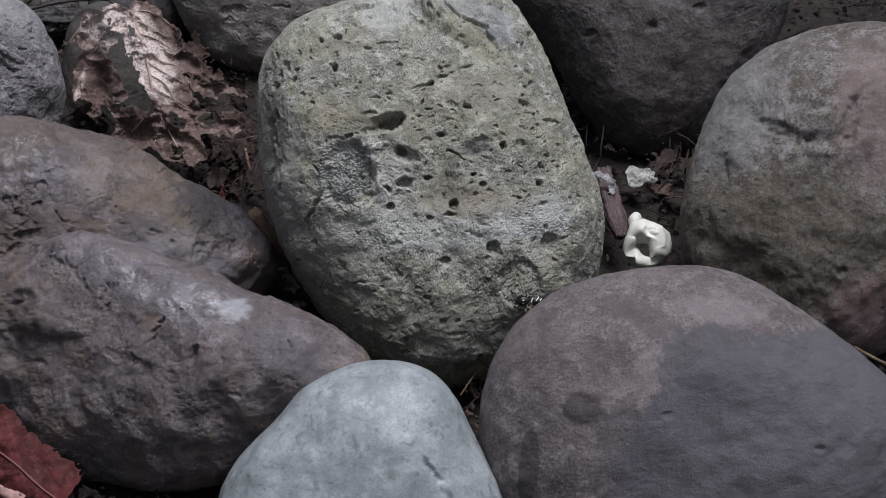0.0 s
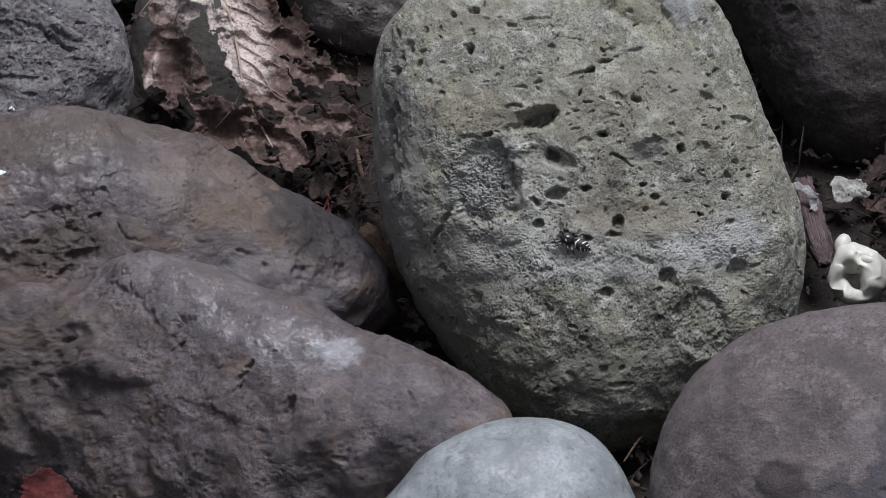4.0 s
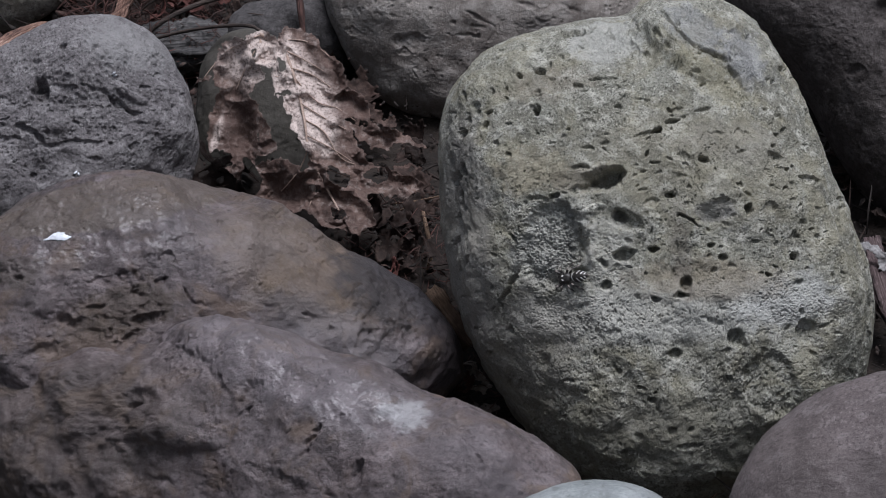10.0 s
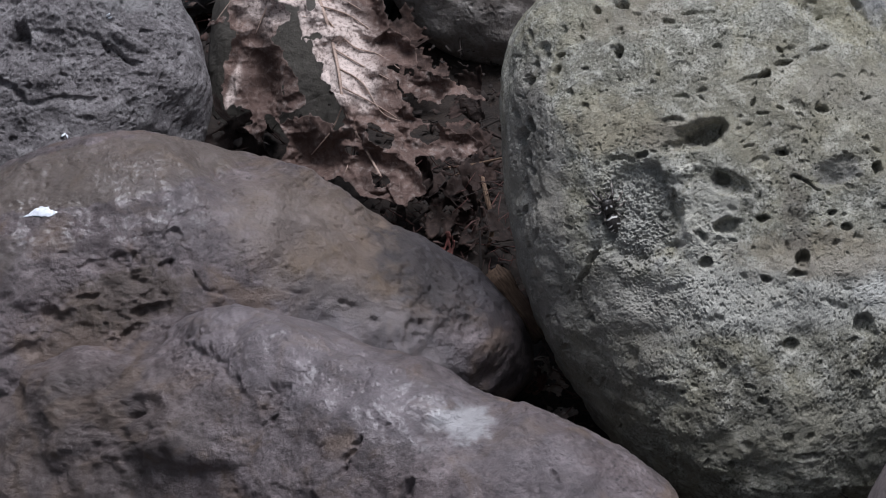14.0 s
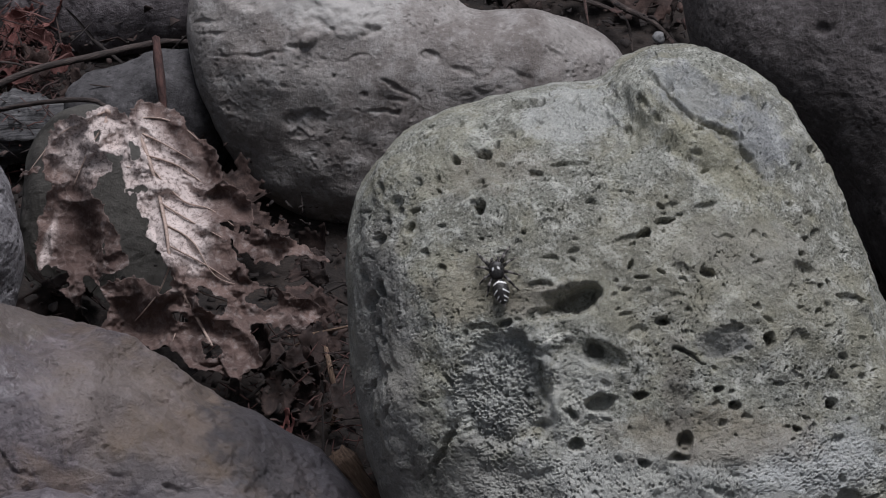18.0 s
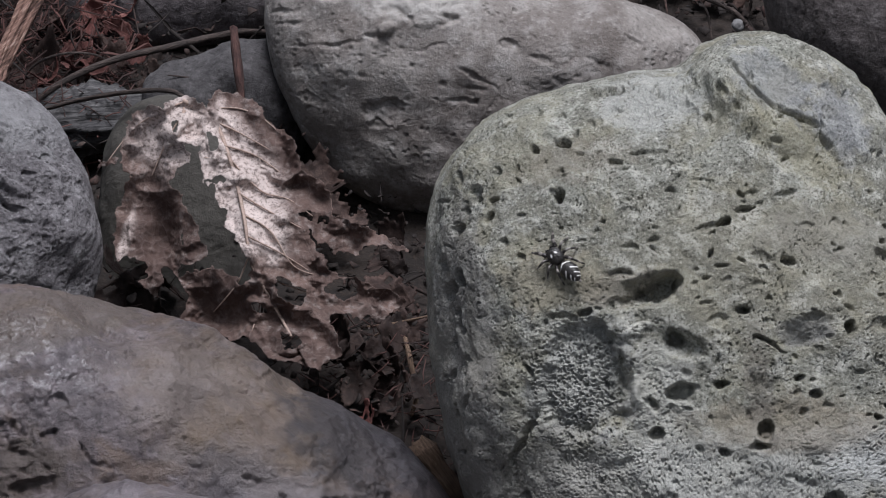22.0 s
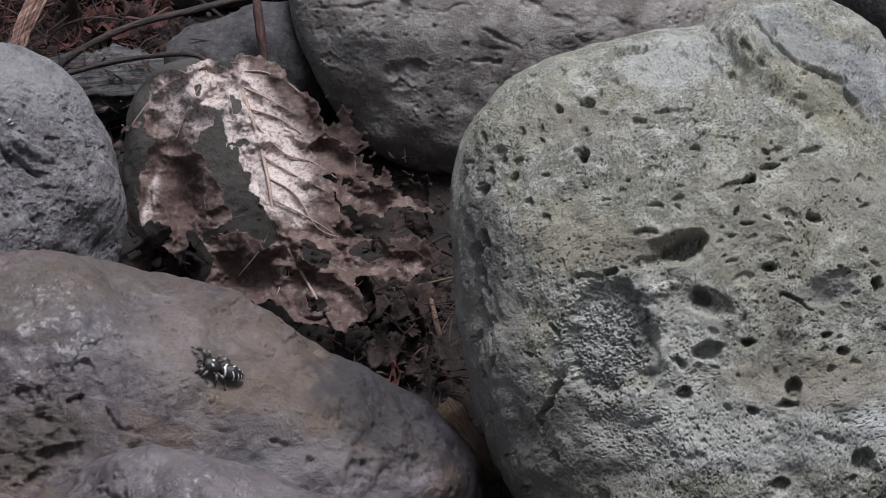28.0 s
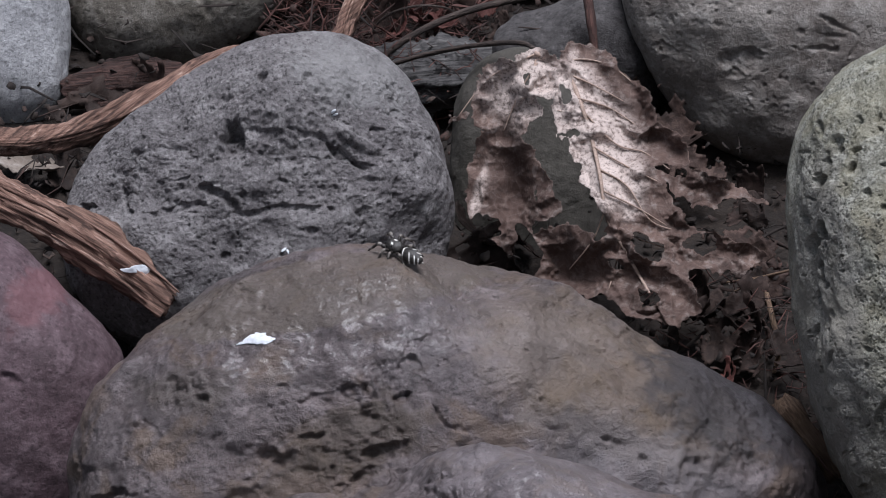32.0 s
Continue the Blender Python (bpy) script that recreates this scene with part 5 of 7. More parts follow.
TRAIL_B = [
    (8, 0.04235, -0.01580, 0.06002, 62, -32.1, -3.4),
    (8.5, 0.04087, -0.01529, 0.06046, 34.3, -67.8, 27.8),
    (9, 0.03905, -0.01626, 0.05814, -5.5, -18.9, 74),
    (9.5, 0.03896, -0.01716, 0.05741, -17.2, -31.3, 78),
    (10, 0.03590, -0.01828, 0.05403, -34, -42.2, 94.7),
    (10.5, 0.03434, -0.01881, 0.05304, -26.2, -37.8, 99.5),
    (11, 0.03405, -0.01854, 0.05320, -31, -39.6, 108.4),
    (11.5, 0.03232, -0.01847, 0.05292, -35.6, -50.6, 110.5),
    (12, 0.02945, -0.01724, 0.05324, -13.2, -60.3, 93.7),
    (12.5, 0.02858, -0.01673, 0.05399, -16.1, -48.8, 82.9),
    (13, 0.02583, -0.01707, 0.05304, 18.9, -37.6, 80.1),
    (13.5, 0.02600, -0.01646, 0.05409, 48.2, -28.9, 47.3),
    (14, 0.02666, -0.01278, 0.05880, 71.9, -11.6, 17.5),
    (14.5, 0.02716, -0.00979, 0.06420, 48.2, 17.6, 14.7),
]
TRAIL_C = [
    (15, 0.02768, -0.00937, 0.06489, 64, 25.5, 5.1),
    (15.5, 0.03003, -0.00825, 0.06768, 55.9, 7.9, -16.1),
    (17.5, 0.03175, -0.00515, 0.07154, 43.6, -13.2, 0.3),
    (18, 0.03139, -0.00510, 0.07162, 43.4, -14.4, 2),
    (18.5, 0.03119, -0.00469, 0.07195, 37.6, -22.9, 12.5),
    (19, 0.03017, -0.00443, 0.07197, 27.9, -30.8, 26.4),
    (19.5, 0.02889, -0.00390, 0.07178, 13, -43.1, 43.8),
    (20, 0.02892, -0.00354, 0.07212, 3.8, -45.7, 58.9),
    (20.5, 0.02867, -0.00365, 0.07199, 5, -45.3, 56),
    (21, 0.02841, -0.00364, 0.07195, 6.1, -45.2, 52.1),
    (21.5, 0.02865, -0.00371, 0.07186, 14.4, -43.5, 41.8),
    (22, 0.02923, -0.00420, 0.07180, 23.8, -35.9, 29.7),
    (22.5, 0.02895, -0.00433, 0.07143, 28, -33.4, 19.9),
    (23, 0.02861, -0.00430, 0.07134, 28.5, -31.3, 14.2),
]
TRAIL_D = [
    (23.5, 0.02835, -0.00414, 0.07146, 29.9, -32.8, 13),
    (24, 0.02753, -0.00387, 0.07134, 30.8, -33.8, 11.9),
    (24.5, 0.02758, -0.00382, 0.07144, 30.4, -35, 13.7),
    (26.5, 0.02643, -0.00384, 0.07091, -10.7, -44.5, 78.9),
    (27, 0.02410, -0.00452, 0.06899, -39.2, -37.4, 112.4),
    (27.4, 0.02342, -0.00319, 0.06964, -38.9, -29.3, 106),
    (27.6, 0.02252, -0.00309, 0.06909, -43.5, -31.4, 105.2),
    (27.8, 0.02288, -0.00315, 0.06930, -42.4, -28.1, 107.2),
    (27.87, 0.02223, -0.00322, 0.06876, -44.2, -33.2, 106.9),
    (28, -0.02383, -0.00682, 0.04843, 29.2, -17.9, 81.1),
    (28.1, -0.02460, -0.00584, 0.04924, 30.1, -18.1, 81.8),
    (28.2, -0.02674, -0.00462, 0.05050, 20.7, -9.4, 80.6),
    (28.4, -0.03087, -0.00363, 0.05134, 6.6, 0.7, 71.3),
    (28.6, -0.03647, -0.00338, 0.05283, 17.1, 4, 87.5),
]
TRAIL_D += [
    (29, -0.03676, -0.00164, 0.05295, 18.7, 6.7, 99.8),
    (29.3, -0.03842, -0.00187, 0.05371, 17, 5.8, 90.8),
    (29.6, -0.03740, -0.00069, 0.05331, 18.6, 13.1, 78.9),
    (30, -0.03771, -0.00087, 0.05328, 17.4, 12.4, 76.9),
    (30.5, -0.03817, -0.00104, 0.05372, 15.3, 14.3, 65.8),
    (31, -0.03818, 0.00054, 0.05356, 20.9, 18.9, 57.7),
    (31.5, -0.04025, 0.01038, 0.05272, 4.3, -3.9, 42.2),
    (32, -0.04348, 0.01044, 0.05478, 3.7, -4.4, 49.4),
]
FLECK_A = (-0.06352, -0.00434, 0.05289, 22.6, -12.6, -5.2)
FLECK_B = (-0.06153, 0.04488, 0.02824, 34.9, -2.3, -1.6)
FLECK_C = (-0.08283, 0.04305, 0.02710, 64.4, 5.5, 11.4)
FLECK_D = (-0.05405, 0.05964, 0.04180, 92.0, -0.3, 9.3)


# ---- litter materials ----
def leaf_material(name, dark, mid, pale, pale_at=None, shaded_brown_at=()):
    m, nt, bsdf = mat_nodes(name)
    vec = coords(nt)
    info = nt.nodes.new("ShaderNodeObjectInfo").outputs["Random"]
    broad, blotch, fine = fbm(nt, vec, 0.16, 4.0, 0.6, 0.5), fbm(nt, vec, 0.7, 6.0, 0.68), fbm(nt, vec, 1.7, 5.0, 0.7)
    col = mix(nt, step(nt, broad, 0.38, 0.62), dark, mid)
    col = mix(nt, calc(nt, "MULTIPLY", step(nt, blotch, 0.48, 0.68), 0.65), col, pale)
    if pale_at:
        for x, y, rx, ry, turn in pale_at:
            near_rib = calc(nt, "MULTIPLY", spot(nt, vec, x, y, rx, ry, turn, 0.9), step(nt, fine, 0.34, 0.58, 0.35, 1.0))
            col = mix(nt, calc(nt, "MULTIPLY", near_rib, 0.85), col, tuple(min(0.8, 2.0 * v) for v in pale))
    # darker colour for brown parts and for shade in the blade's hollows
    for x, y, rx, ry, turn in shaded_brown_at:
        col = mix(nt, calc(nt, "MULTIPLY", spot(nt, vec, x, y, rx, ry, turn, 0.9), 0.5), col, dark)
    net = nt.nodes.new("ShaderNodeTexVoronoi")
    net.feature = "DISTANCE_TO_EDGE"
    net.inputs["Scale"].default_value = 0.5
    wire(nt, vec, net.inputs["Vector"])
    lines = step(nt, net.outputs["Distance"], 0.09, 0.0)
    col = mix(nt, calc(nt, "MULTIPLY", lines, 0.08), col, pale)
    col = mix(nt, calc(nt, "MULTIPLY", step(nt, fine, 0.5, 0.34), 0.4), col, tuple(0.5 * v for v in dark))
    hsv = nt.nodes.new("ShaderNodeHueSaturation")
    wire(nt, col, hsv.inputs["Color"])
    wire(nt, step(nt, info, 0.0, 1.0, 0.7, 1.25), hsv.inputs["Value"])
    wire(nt, hsv.outputs[0], bsdf.inputs["Base Color"])
    bsdf.inputs["Roughness"].default_value = 0.75
    bsdf.inputs["Specular IOR Level"].default_value = 0.3
    nrm = relief(nt, None, blotch, 0.5, 0.0004)
    nrm = relief(nt, None, lines, 0.3, 0.0001, nrm)
    relief(nt, bsdf, fine, 0.8, 0.00018, nrm)
    return m


def bark_material(name, dark, mid, pale, along=0.14, across=3.2):
    """Fibrous wood: grain drawn out along the object's own x."""
    m, nt, bsdf = mat_nodes(name)
    vec = coords(nt)
    mp = nt.nodes.new("ShaderNodeMapping")
    mp.inputs["Scale"].default_value = (along, across, across)
    wire(nt, vec, mp.inputs["Vector"])
    fibre, blotch = fbm(nt, mp.outputs[0], 1.0, 6.0, 0.65, 0.3), fbm(nt, vec, 0.3, 4.0, 0.6)
    col = mix(nt, step(nt, fibre, 0.36, 0.6), dark, mid)
    col = mix(nt, calc(nt, "MULTIPLY", step(nt, fibre, 0.55, 0.72), 0.8), col, pale)
    col = mix(nt, calc(nt, "MULTIPLY", step(nt, blotch, 0.5, 0.7), 0.5), col, tuple(0.5 * v for v in mid))
    wire(nt, col, bsdf.inputs["Base Color"])
    bsdf.inputs["Roughness"].default_value = 0.85
    relief(nt, bsdf, fibre, 0.9, 0.0005)
    return m


def plain_material(name, colour, rough=0.6, grain=2.0, vary=0.25):
    m, nt, bsdf = mat_nodes(name)
    vec = coords(nt)
    n = fbm(nt, vec, grain, 5.0, 0.65)
    col = mix(nt, step(nt, n, 0.32, 0.68), tuple((1 - vary) * v for v in colour), tuple(min(0.9, (1 + vary) * v) for v in colour))
    wire(nt, col, bsdf.inputs["Base Color"])
    bsdf.inputs["Roughness"].default_value = rough
    relief(nt, bsdf, n, 0.5, 0.00015)
    return m


def litter_material():
    m, nt, bsdf = mat_nodes("crumbled_litter")
    vec = coords(nt)
    isl = nt.nodes.new("ShaderNodeNewGeometry").outputs["Random Per Island"]
    ramp = nt.nodes.new("ShaderNodeValToRGB")
    ramp.color_ramp.elements[0].color = (0.01, 0.007, 0.006, 1)
    ramp.color_ramp.elements[1].color = (0.09, 0.062, 0.05, 1)
    for at, c in ((0.45, (0.016, 0.01, 0.008)), (0.7, (0.03, 0.017, 0.013)), (0.85, (0.05, 0.028, 0.022)), (0.93, (0.07, 0.036, 0.029))):
        ramp.color_ramp.elements.new(at).color = (*c, 1)
    wire(nt, isl, ramp.inputs[0])
    n = fbm(nt, vec, 1.6, 5.0, 0.7)
    wire(nt, mix(nt, step(nt, n, 0.62, 0.36), ramp.outputs[0], (0.02, 0.014, 0.011)), bsdf.inputs["Base Color"])
    bsdf.inputs["Roughness"].default_value = 0.85
    relief(nt, bsdf, n, 0.7, 0.0002)
    return m


# ---- sheets: ragged leaves cut out of a crumpled surface ----
def ragged_sheet(name, lobes, gaps, step_mm, height, material, thick=0.14, ragged=0.16, seed=1, warp=1.0, curl=0.0):
    """A leaf blade in millimetres: the union of its lobes (x, y, rx, ry, turn) less the gaps, with torn edges; height(x, y) gives its folds."""
    lo = [min(l[k] - max(l[2:4]) for l in lobes) - 1 for k in (0, 1)]
    hi = [max(l[k] + max(l[2:4]) for l in lobes) + 1 for k in (0, 1)]
    xs, ys = np.arange(lo[0], hi[0], step_mm), np.arange(lo[1], hi[1], step_mm)
    gx_, gy_ = np.meshgrid(xs, ys)
    x, y = gx_.ravel(), gy_.ravel()
    p = np.stack([x, y, np.full_like(x, seed * 7.1)], 1)
    wx = x + warp * (0.7 * noise3(p, 0.5) + 0.35 * noise3(p + 9, 1.6))
    wy = y + warp * (0.7 * noise3(p + 5, 0.5) + 0.35 * noise3(p + 31, 1.6))

    def inside(shapes, grow):
        best = np.full(len(x), -9.0)
        for x0, y0, rx, ry, turn in shapes:
            c, s_ = math.cos(radians(turn)), math.sin(radians(turn))
            ex, ey = wx - x0, wy - y0
            q = np.sqrt(((c * ex + s_ * ey) / rx) ** 2 + ((c * ey - s_ * ex) / ry) ** 2)
            best = np.maximum(best, (1 - q) * min(rx, ry))
        return best + grow

    edge = ragged * 6 * (noise3(p, 1.1) * 0.5 + 0.5 * np.abs(noise3(p + 3, 0.45)))
    keep = (inside(lobes, 0) > edge * 0.35) & (inside(gaps, 0) < 0.12 * edge if gaps else True)
    keep = keep.reshape(gx_.shape)
    idx = np.arange(len(x)).reshape(gx_.shape)
    cell = keep[:-1, :-1] & keep[:-1, 1:] & keep[1:, 1:] & keep[1:, :-1]
    top = np.stack([idx[:-1, :-1], idx[:-1, 1:], idx[1:, 1:], idx[1:, :-1]], -1)[cell]
    z = height(x, y)
    if curl:
        depth_in = np.minimum(inside(lobes, 0) - edge * 0.35, 0.12 * edge - inside(gaps, 0) if gaps else 9.0)
        z = z + curl * soft(1 - depth_in / 2.2) * (0.7 + noise3(p + 60, 0.3))
    n = len(x)
    under = np.stack([top[:, 0], top[:, 3], top[:, 2], top[:, 1]], -1) + n
    edges = np.concatenate([top[:, [k, (k + 1) % 4]] for k in range(4)])
    key = np.sort(edges, 1) @ np.array([n, 1])
    _, first, times_ = np.unique(key, return_index=True, return_counts=True)
    rim = edges[first[times_ == 1]]
    wall = np.stack([rim[:, 1], rim[:, 0], rim[:, 0] + n, rim[:, 1] + n], -1)
    verts = np.concatenate([np.stack([x, y, z], 1), np.stack([x, y, z - thick], 1)])
    quads = np.concatenate([top, under, wall])
    used, back = np.unique(quads, return_inverse=True)
    return mesh_of(name, verts[used] * 0.001, back.reshape(-1, 4), material)


def near_rib(x, y):
    """The distance to the leaf's midrib, positive on its right."""
    best, side = np.full(len(x), 1e9), np.zeros(len(x))
    for (ax, ay), (bx, by) in zip(RIB[:-1], RIB[1:]):
        dx, dy = bx - ax, by - ay
        t = np.clip(((x - ax) * dx + (y - ay) * dy) / (dx * dx + dy * dy), 0, 1)
        d = np.hypot(x - ax - t * dx, y - ay - t * dy)
        s_ = np.sign((x - ax) * -dy + (y - ay) * dx)
        side, best = np.where(d < best, s_, side), np.minimum(d, best)
    return best, -side


def near_veins(x, y):
    best = np.full(len(x), 1e9)
    for line_ in SIDE_VEINS:
        for (ax, ay), (bx, by) in zip(line_[:-1], line_[1:]):
            dx, dy = bx - ax, by - ay
            t = np.clip(((x - ax) * dx + (y - ay) * dy) / (dx * dx + dy * dy), 0, 1)
            best = np.minimum(best, np.hypot(x - ax - t * dx, y - ay - t * dy))
    return best


def leaf_height(x, y):
    d, side = near_rib(x, y)
    p = np.stack([x, y, np.zeros_like(x)], 1)
    z = -np.where(y > 0, 0.45, 0.28) * y + 3.0 * np.exp(-d / 6.0) - np.where(side > 0, 0.16, 0.05) * d - np.where(side > 0, 0.3, 0) * np.maximum(d - 5, 0)
    z += 1.3 * fractal(p, 1 / 9.0, 2) + 0.32 * fractal(p + 40, 1 / 2.4, 2)
    z += 0.9 * np.abs(noise3(p + 8, 1 / 4.0)) + 0.75 * np.exp(-near_veins(x, y) / 1.6)
    z += np.where(side < 0, 1.6 * soft(d / 6.0), 0)
    z += 1.1 * (1 - np.abs(noise3(p + 25, 1 / 3.6))) + 0.1 * (1 - 2 * np.abs(noise3(p + 33, 1 / 1.3)))
    z -= 4.5 * np.exp(-(((x + 10) / 2.8) ** 2 + ((y + 4) / 7.0) ** 2))
    z -= 3.0 * np.exp(-(((x + 2) / 6) ** 2 + ((y + 14) / 4.0) ** 2))
    return z - 1.2 * soft((y - 19) / 8.0) * 4


LEAF = leaf_material("dead_leaf", (0.064, 0.04, 0.033), (0.14, 0.094, 0.078), (0.26, 0.22, 0.2), PALE_AT, SHADED_BROWN_AT)
VEIN = plain_material("leaf_vein", (0.36, 0.265, 0.215), 0.7)
leaf = new("oak_leaf", None)
leaf.empty_display_size = 0.01
leaf.matrix_world = Matrix.Translation(Vector(LEAF_AT) * 0.001) @ FACING.to_4x4()
tagged(leaf, "curled dead oak leaf full of ragged holes, draped over a stone", "leaf")
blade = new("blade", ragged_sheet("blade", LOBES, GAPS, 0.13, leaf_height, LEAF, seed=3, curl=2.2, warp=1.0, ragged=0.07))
blade.parent = leaf


def vein(line, r0, r1, parent, name="vein"):
    pts_ = curve_points([(x, y, 0) for x, y in line], 5 * len(line))
    xs, ys = np.array([p.x for p in pts_]), np.array([p.y for p in pts_])
    zs = leaf_height(xs, ys)
    n = len(pts_)
    part(name, tube([(x * 0.001, y * 0.001, (z + 0.35) * 0.001) for x, y, z in zip(xs, ys, zs)], [0.001 * (r0 + (r1 - r0) * k / (n - 1)) for k in range(n)], 6, 2, 0.2), VEIN, parent)


vein(RIB, 0.42, 0.22, leaf, "midrib")
for line_ in SIDE_VEINS:
    vein(line_, 0.18, 0.08, leaf)


# ---- scraps of leaf, each a curled ragged piece ----
SCRAP_TONES = [
    leaf_material("scrap_dark", (0.016, 0.01, 0.008), (0.034, 0.021, 0.017), (0.07, 0.047, 0.038)),
    leaf_material("scrap_brown", (0.024, 0.014, 0.011), (0.05, 0.029, 0.023), (0.11, 0.073, 0.06)),
    leaf_material("scrap_grey", (0.13, 0.11, 0.1), (0.22, 0.19, 0.18), (0.33, 0.3, 0.29)),
    leaf_material("scrap_red", (0.085, 0.03, 0.025), (0.15, 0.055, 0.045), (0.26, 0.13, 0.11)),
    leaf_material("scrap_pale", (0.2, 0.16, 0.13), (0.34, 0.29, 0.25), (0.5, 0.46, 0.42)),
]
SCRAP_WORDS = ["dark brown crumbled leaf scrap on the soil", "brown curled leaf scrap between the stones", "grey weathered leaf scrap beside a boulder", "reddish dry leaf scrap between the stones", "pale bleached leaf scrap on the litter"]


def scrap_mesh(seed, material):
    rs = np.random.RandomState(100 + seed)
    lobes = [(0, 0, 1.0, 0.62, 0)] + [(rs.uniform(-0.7, 0.7), rs.uniform(-0.4, 0.4), rs.uniform(0.3, 0.6), rs.uniform(0.2, 0.4), rs.uniform(0, 180)) for _ in range(4)]
    lobes = [(a * 4, b * 4, c * 4, d * 4, e) for a, b, c, d, e in lobes]
    gaps = [(rs.uniform(-2.5, 2.5), rs.uniform(-1.8, 1.8), rs.uniform(0.3, 0.8), rs.uniform(0.3, 0.6), 0) for _ in range(3)]
    bend, twist = rs.uniform(-0.12, 0.16), rs.uniform(-0.08, 0.08)

    def height(x, y):
        p = np.stack([x, y, np.full_like(x, seed * 3.0)], 1)
        return bend * x * x + rs.uniform(0, 0.1) * y * y + twist * x * y + 0.5 * fractal(p, 0.35, 3)

    return ragged_sheet("leaf_scrap", lobes, gaps, 0.34, height, material, 0.1, 0.1, seed, curl=0.6)


SCRAP_MESHES = {tone: [scrap_mesh(10 * tone + k, SCRAP_TONES[tone]) for k in range(4)] for tone in range(5)}
rs_scrap = np.random.RandomState(5)
for x, y, z, size, tone in SCRAPS_A + SCRAPS_B + SCRAPS_C:
    tone = int(tone)
    ob = new("leaf_scrap", SCRAP_MESHES[tone][rs_scrap.randint(4)])
    turn_ = Euler((radians(rs_scrap.uniform(-45, 55)), radians(rs_scrap.uniform(-40, 40)), radians(rs_scrap.uniform(0, 360))))
    ob.matrix_world = Matrix.LocRotScale(Vector((x, y, z)) * 0.001, turn_, Vector((size / 5.0,) * 3))
    tagged(ob, SCRAP_WORDS[tone], "leaf", "leaf scraps between the stones")

# the red leaf
RED = leaf_material("red_leaf", (0.05, 0.011, 0.01), (0.095, 0.018, 0.017), (0.15, 0.045, 0.04))


def red_height(x, y):
    p = np.stack([x, y, np.zeros_like(x)], 1)
    return 0.02 * x * x - 0.05 * y * y * 0.4 + 0.7 * fractal(p, 0.2, 3)


red_leaf = new("red_leaf", None)
red_leaf.empty_display_size = 0.01
red_leaf.matrix_world = Matrix.Translation(Vector(RED_LEAF) * 0.001) @ Euler((radians(42), radians(14), radians(-38))).to_matrix().to_4x4()
tagged(red_leaf, "dark red fallen leaf with a pale folded edge", "leaf")
blade = new("blade", ragged_sheet("blade", [(0, 0, 15, 9, 0), (8, 4, 7, 5, 30), (9, -5, 7, 4, -30), (-9, 5, 7, 5, 150)], [], 0.3, red_height, RED, 0.2, 0.1, 9))
blade.parent = red_leaf
fold = new("folded_edge", ragged_sheet("folded_edge", [(-3, 0, 9, 1.5, 4), (4, 0.4, 5, 1.3, -6)], [], 0.2, lambda x, y: 1.6 - 0.35 * y * y + 0.5 * noise3(np.stack([x, y, x * 0], 1), 0.4), plain_material("leaf_underside", (0.3, 0.17, 0.15), 0.75, 0.6, 0.3), 0.2, 0.05, 12))
fold.parent, fold["label"] = red_leaf, "pale pink folded leaf edge"
fold.matrix_basis = Matrix.Translation((0.001, -0.0065, 0.0004)) @ Euler((0, 0, radians(8))).to_matrix().to_4x4()
rib_pts = curve_points([(-15, 0, 0), (-4, 0.5, 0), (6, -0.3, 0), (15, 0, 0)], 16)
rib_z = red_height(np.array([p.x for p in rib_pts]), np.array([p.y for p in rib_pts]))
part("midrib", tube([(p.x * 0.001, p.y * 0.001, (z + 0.1) * 0.001) for p, z in zip(rib_pts, rib_z)], [0.0003] * 16, 6), plain_material("red_leaf_vein", (0.16, 0.06, 0.05), 0.7), red_leaf)


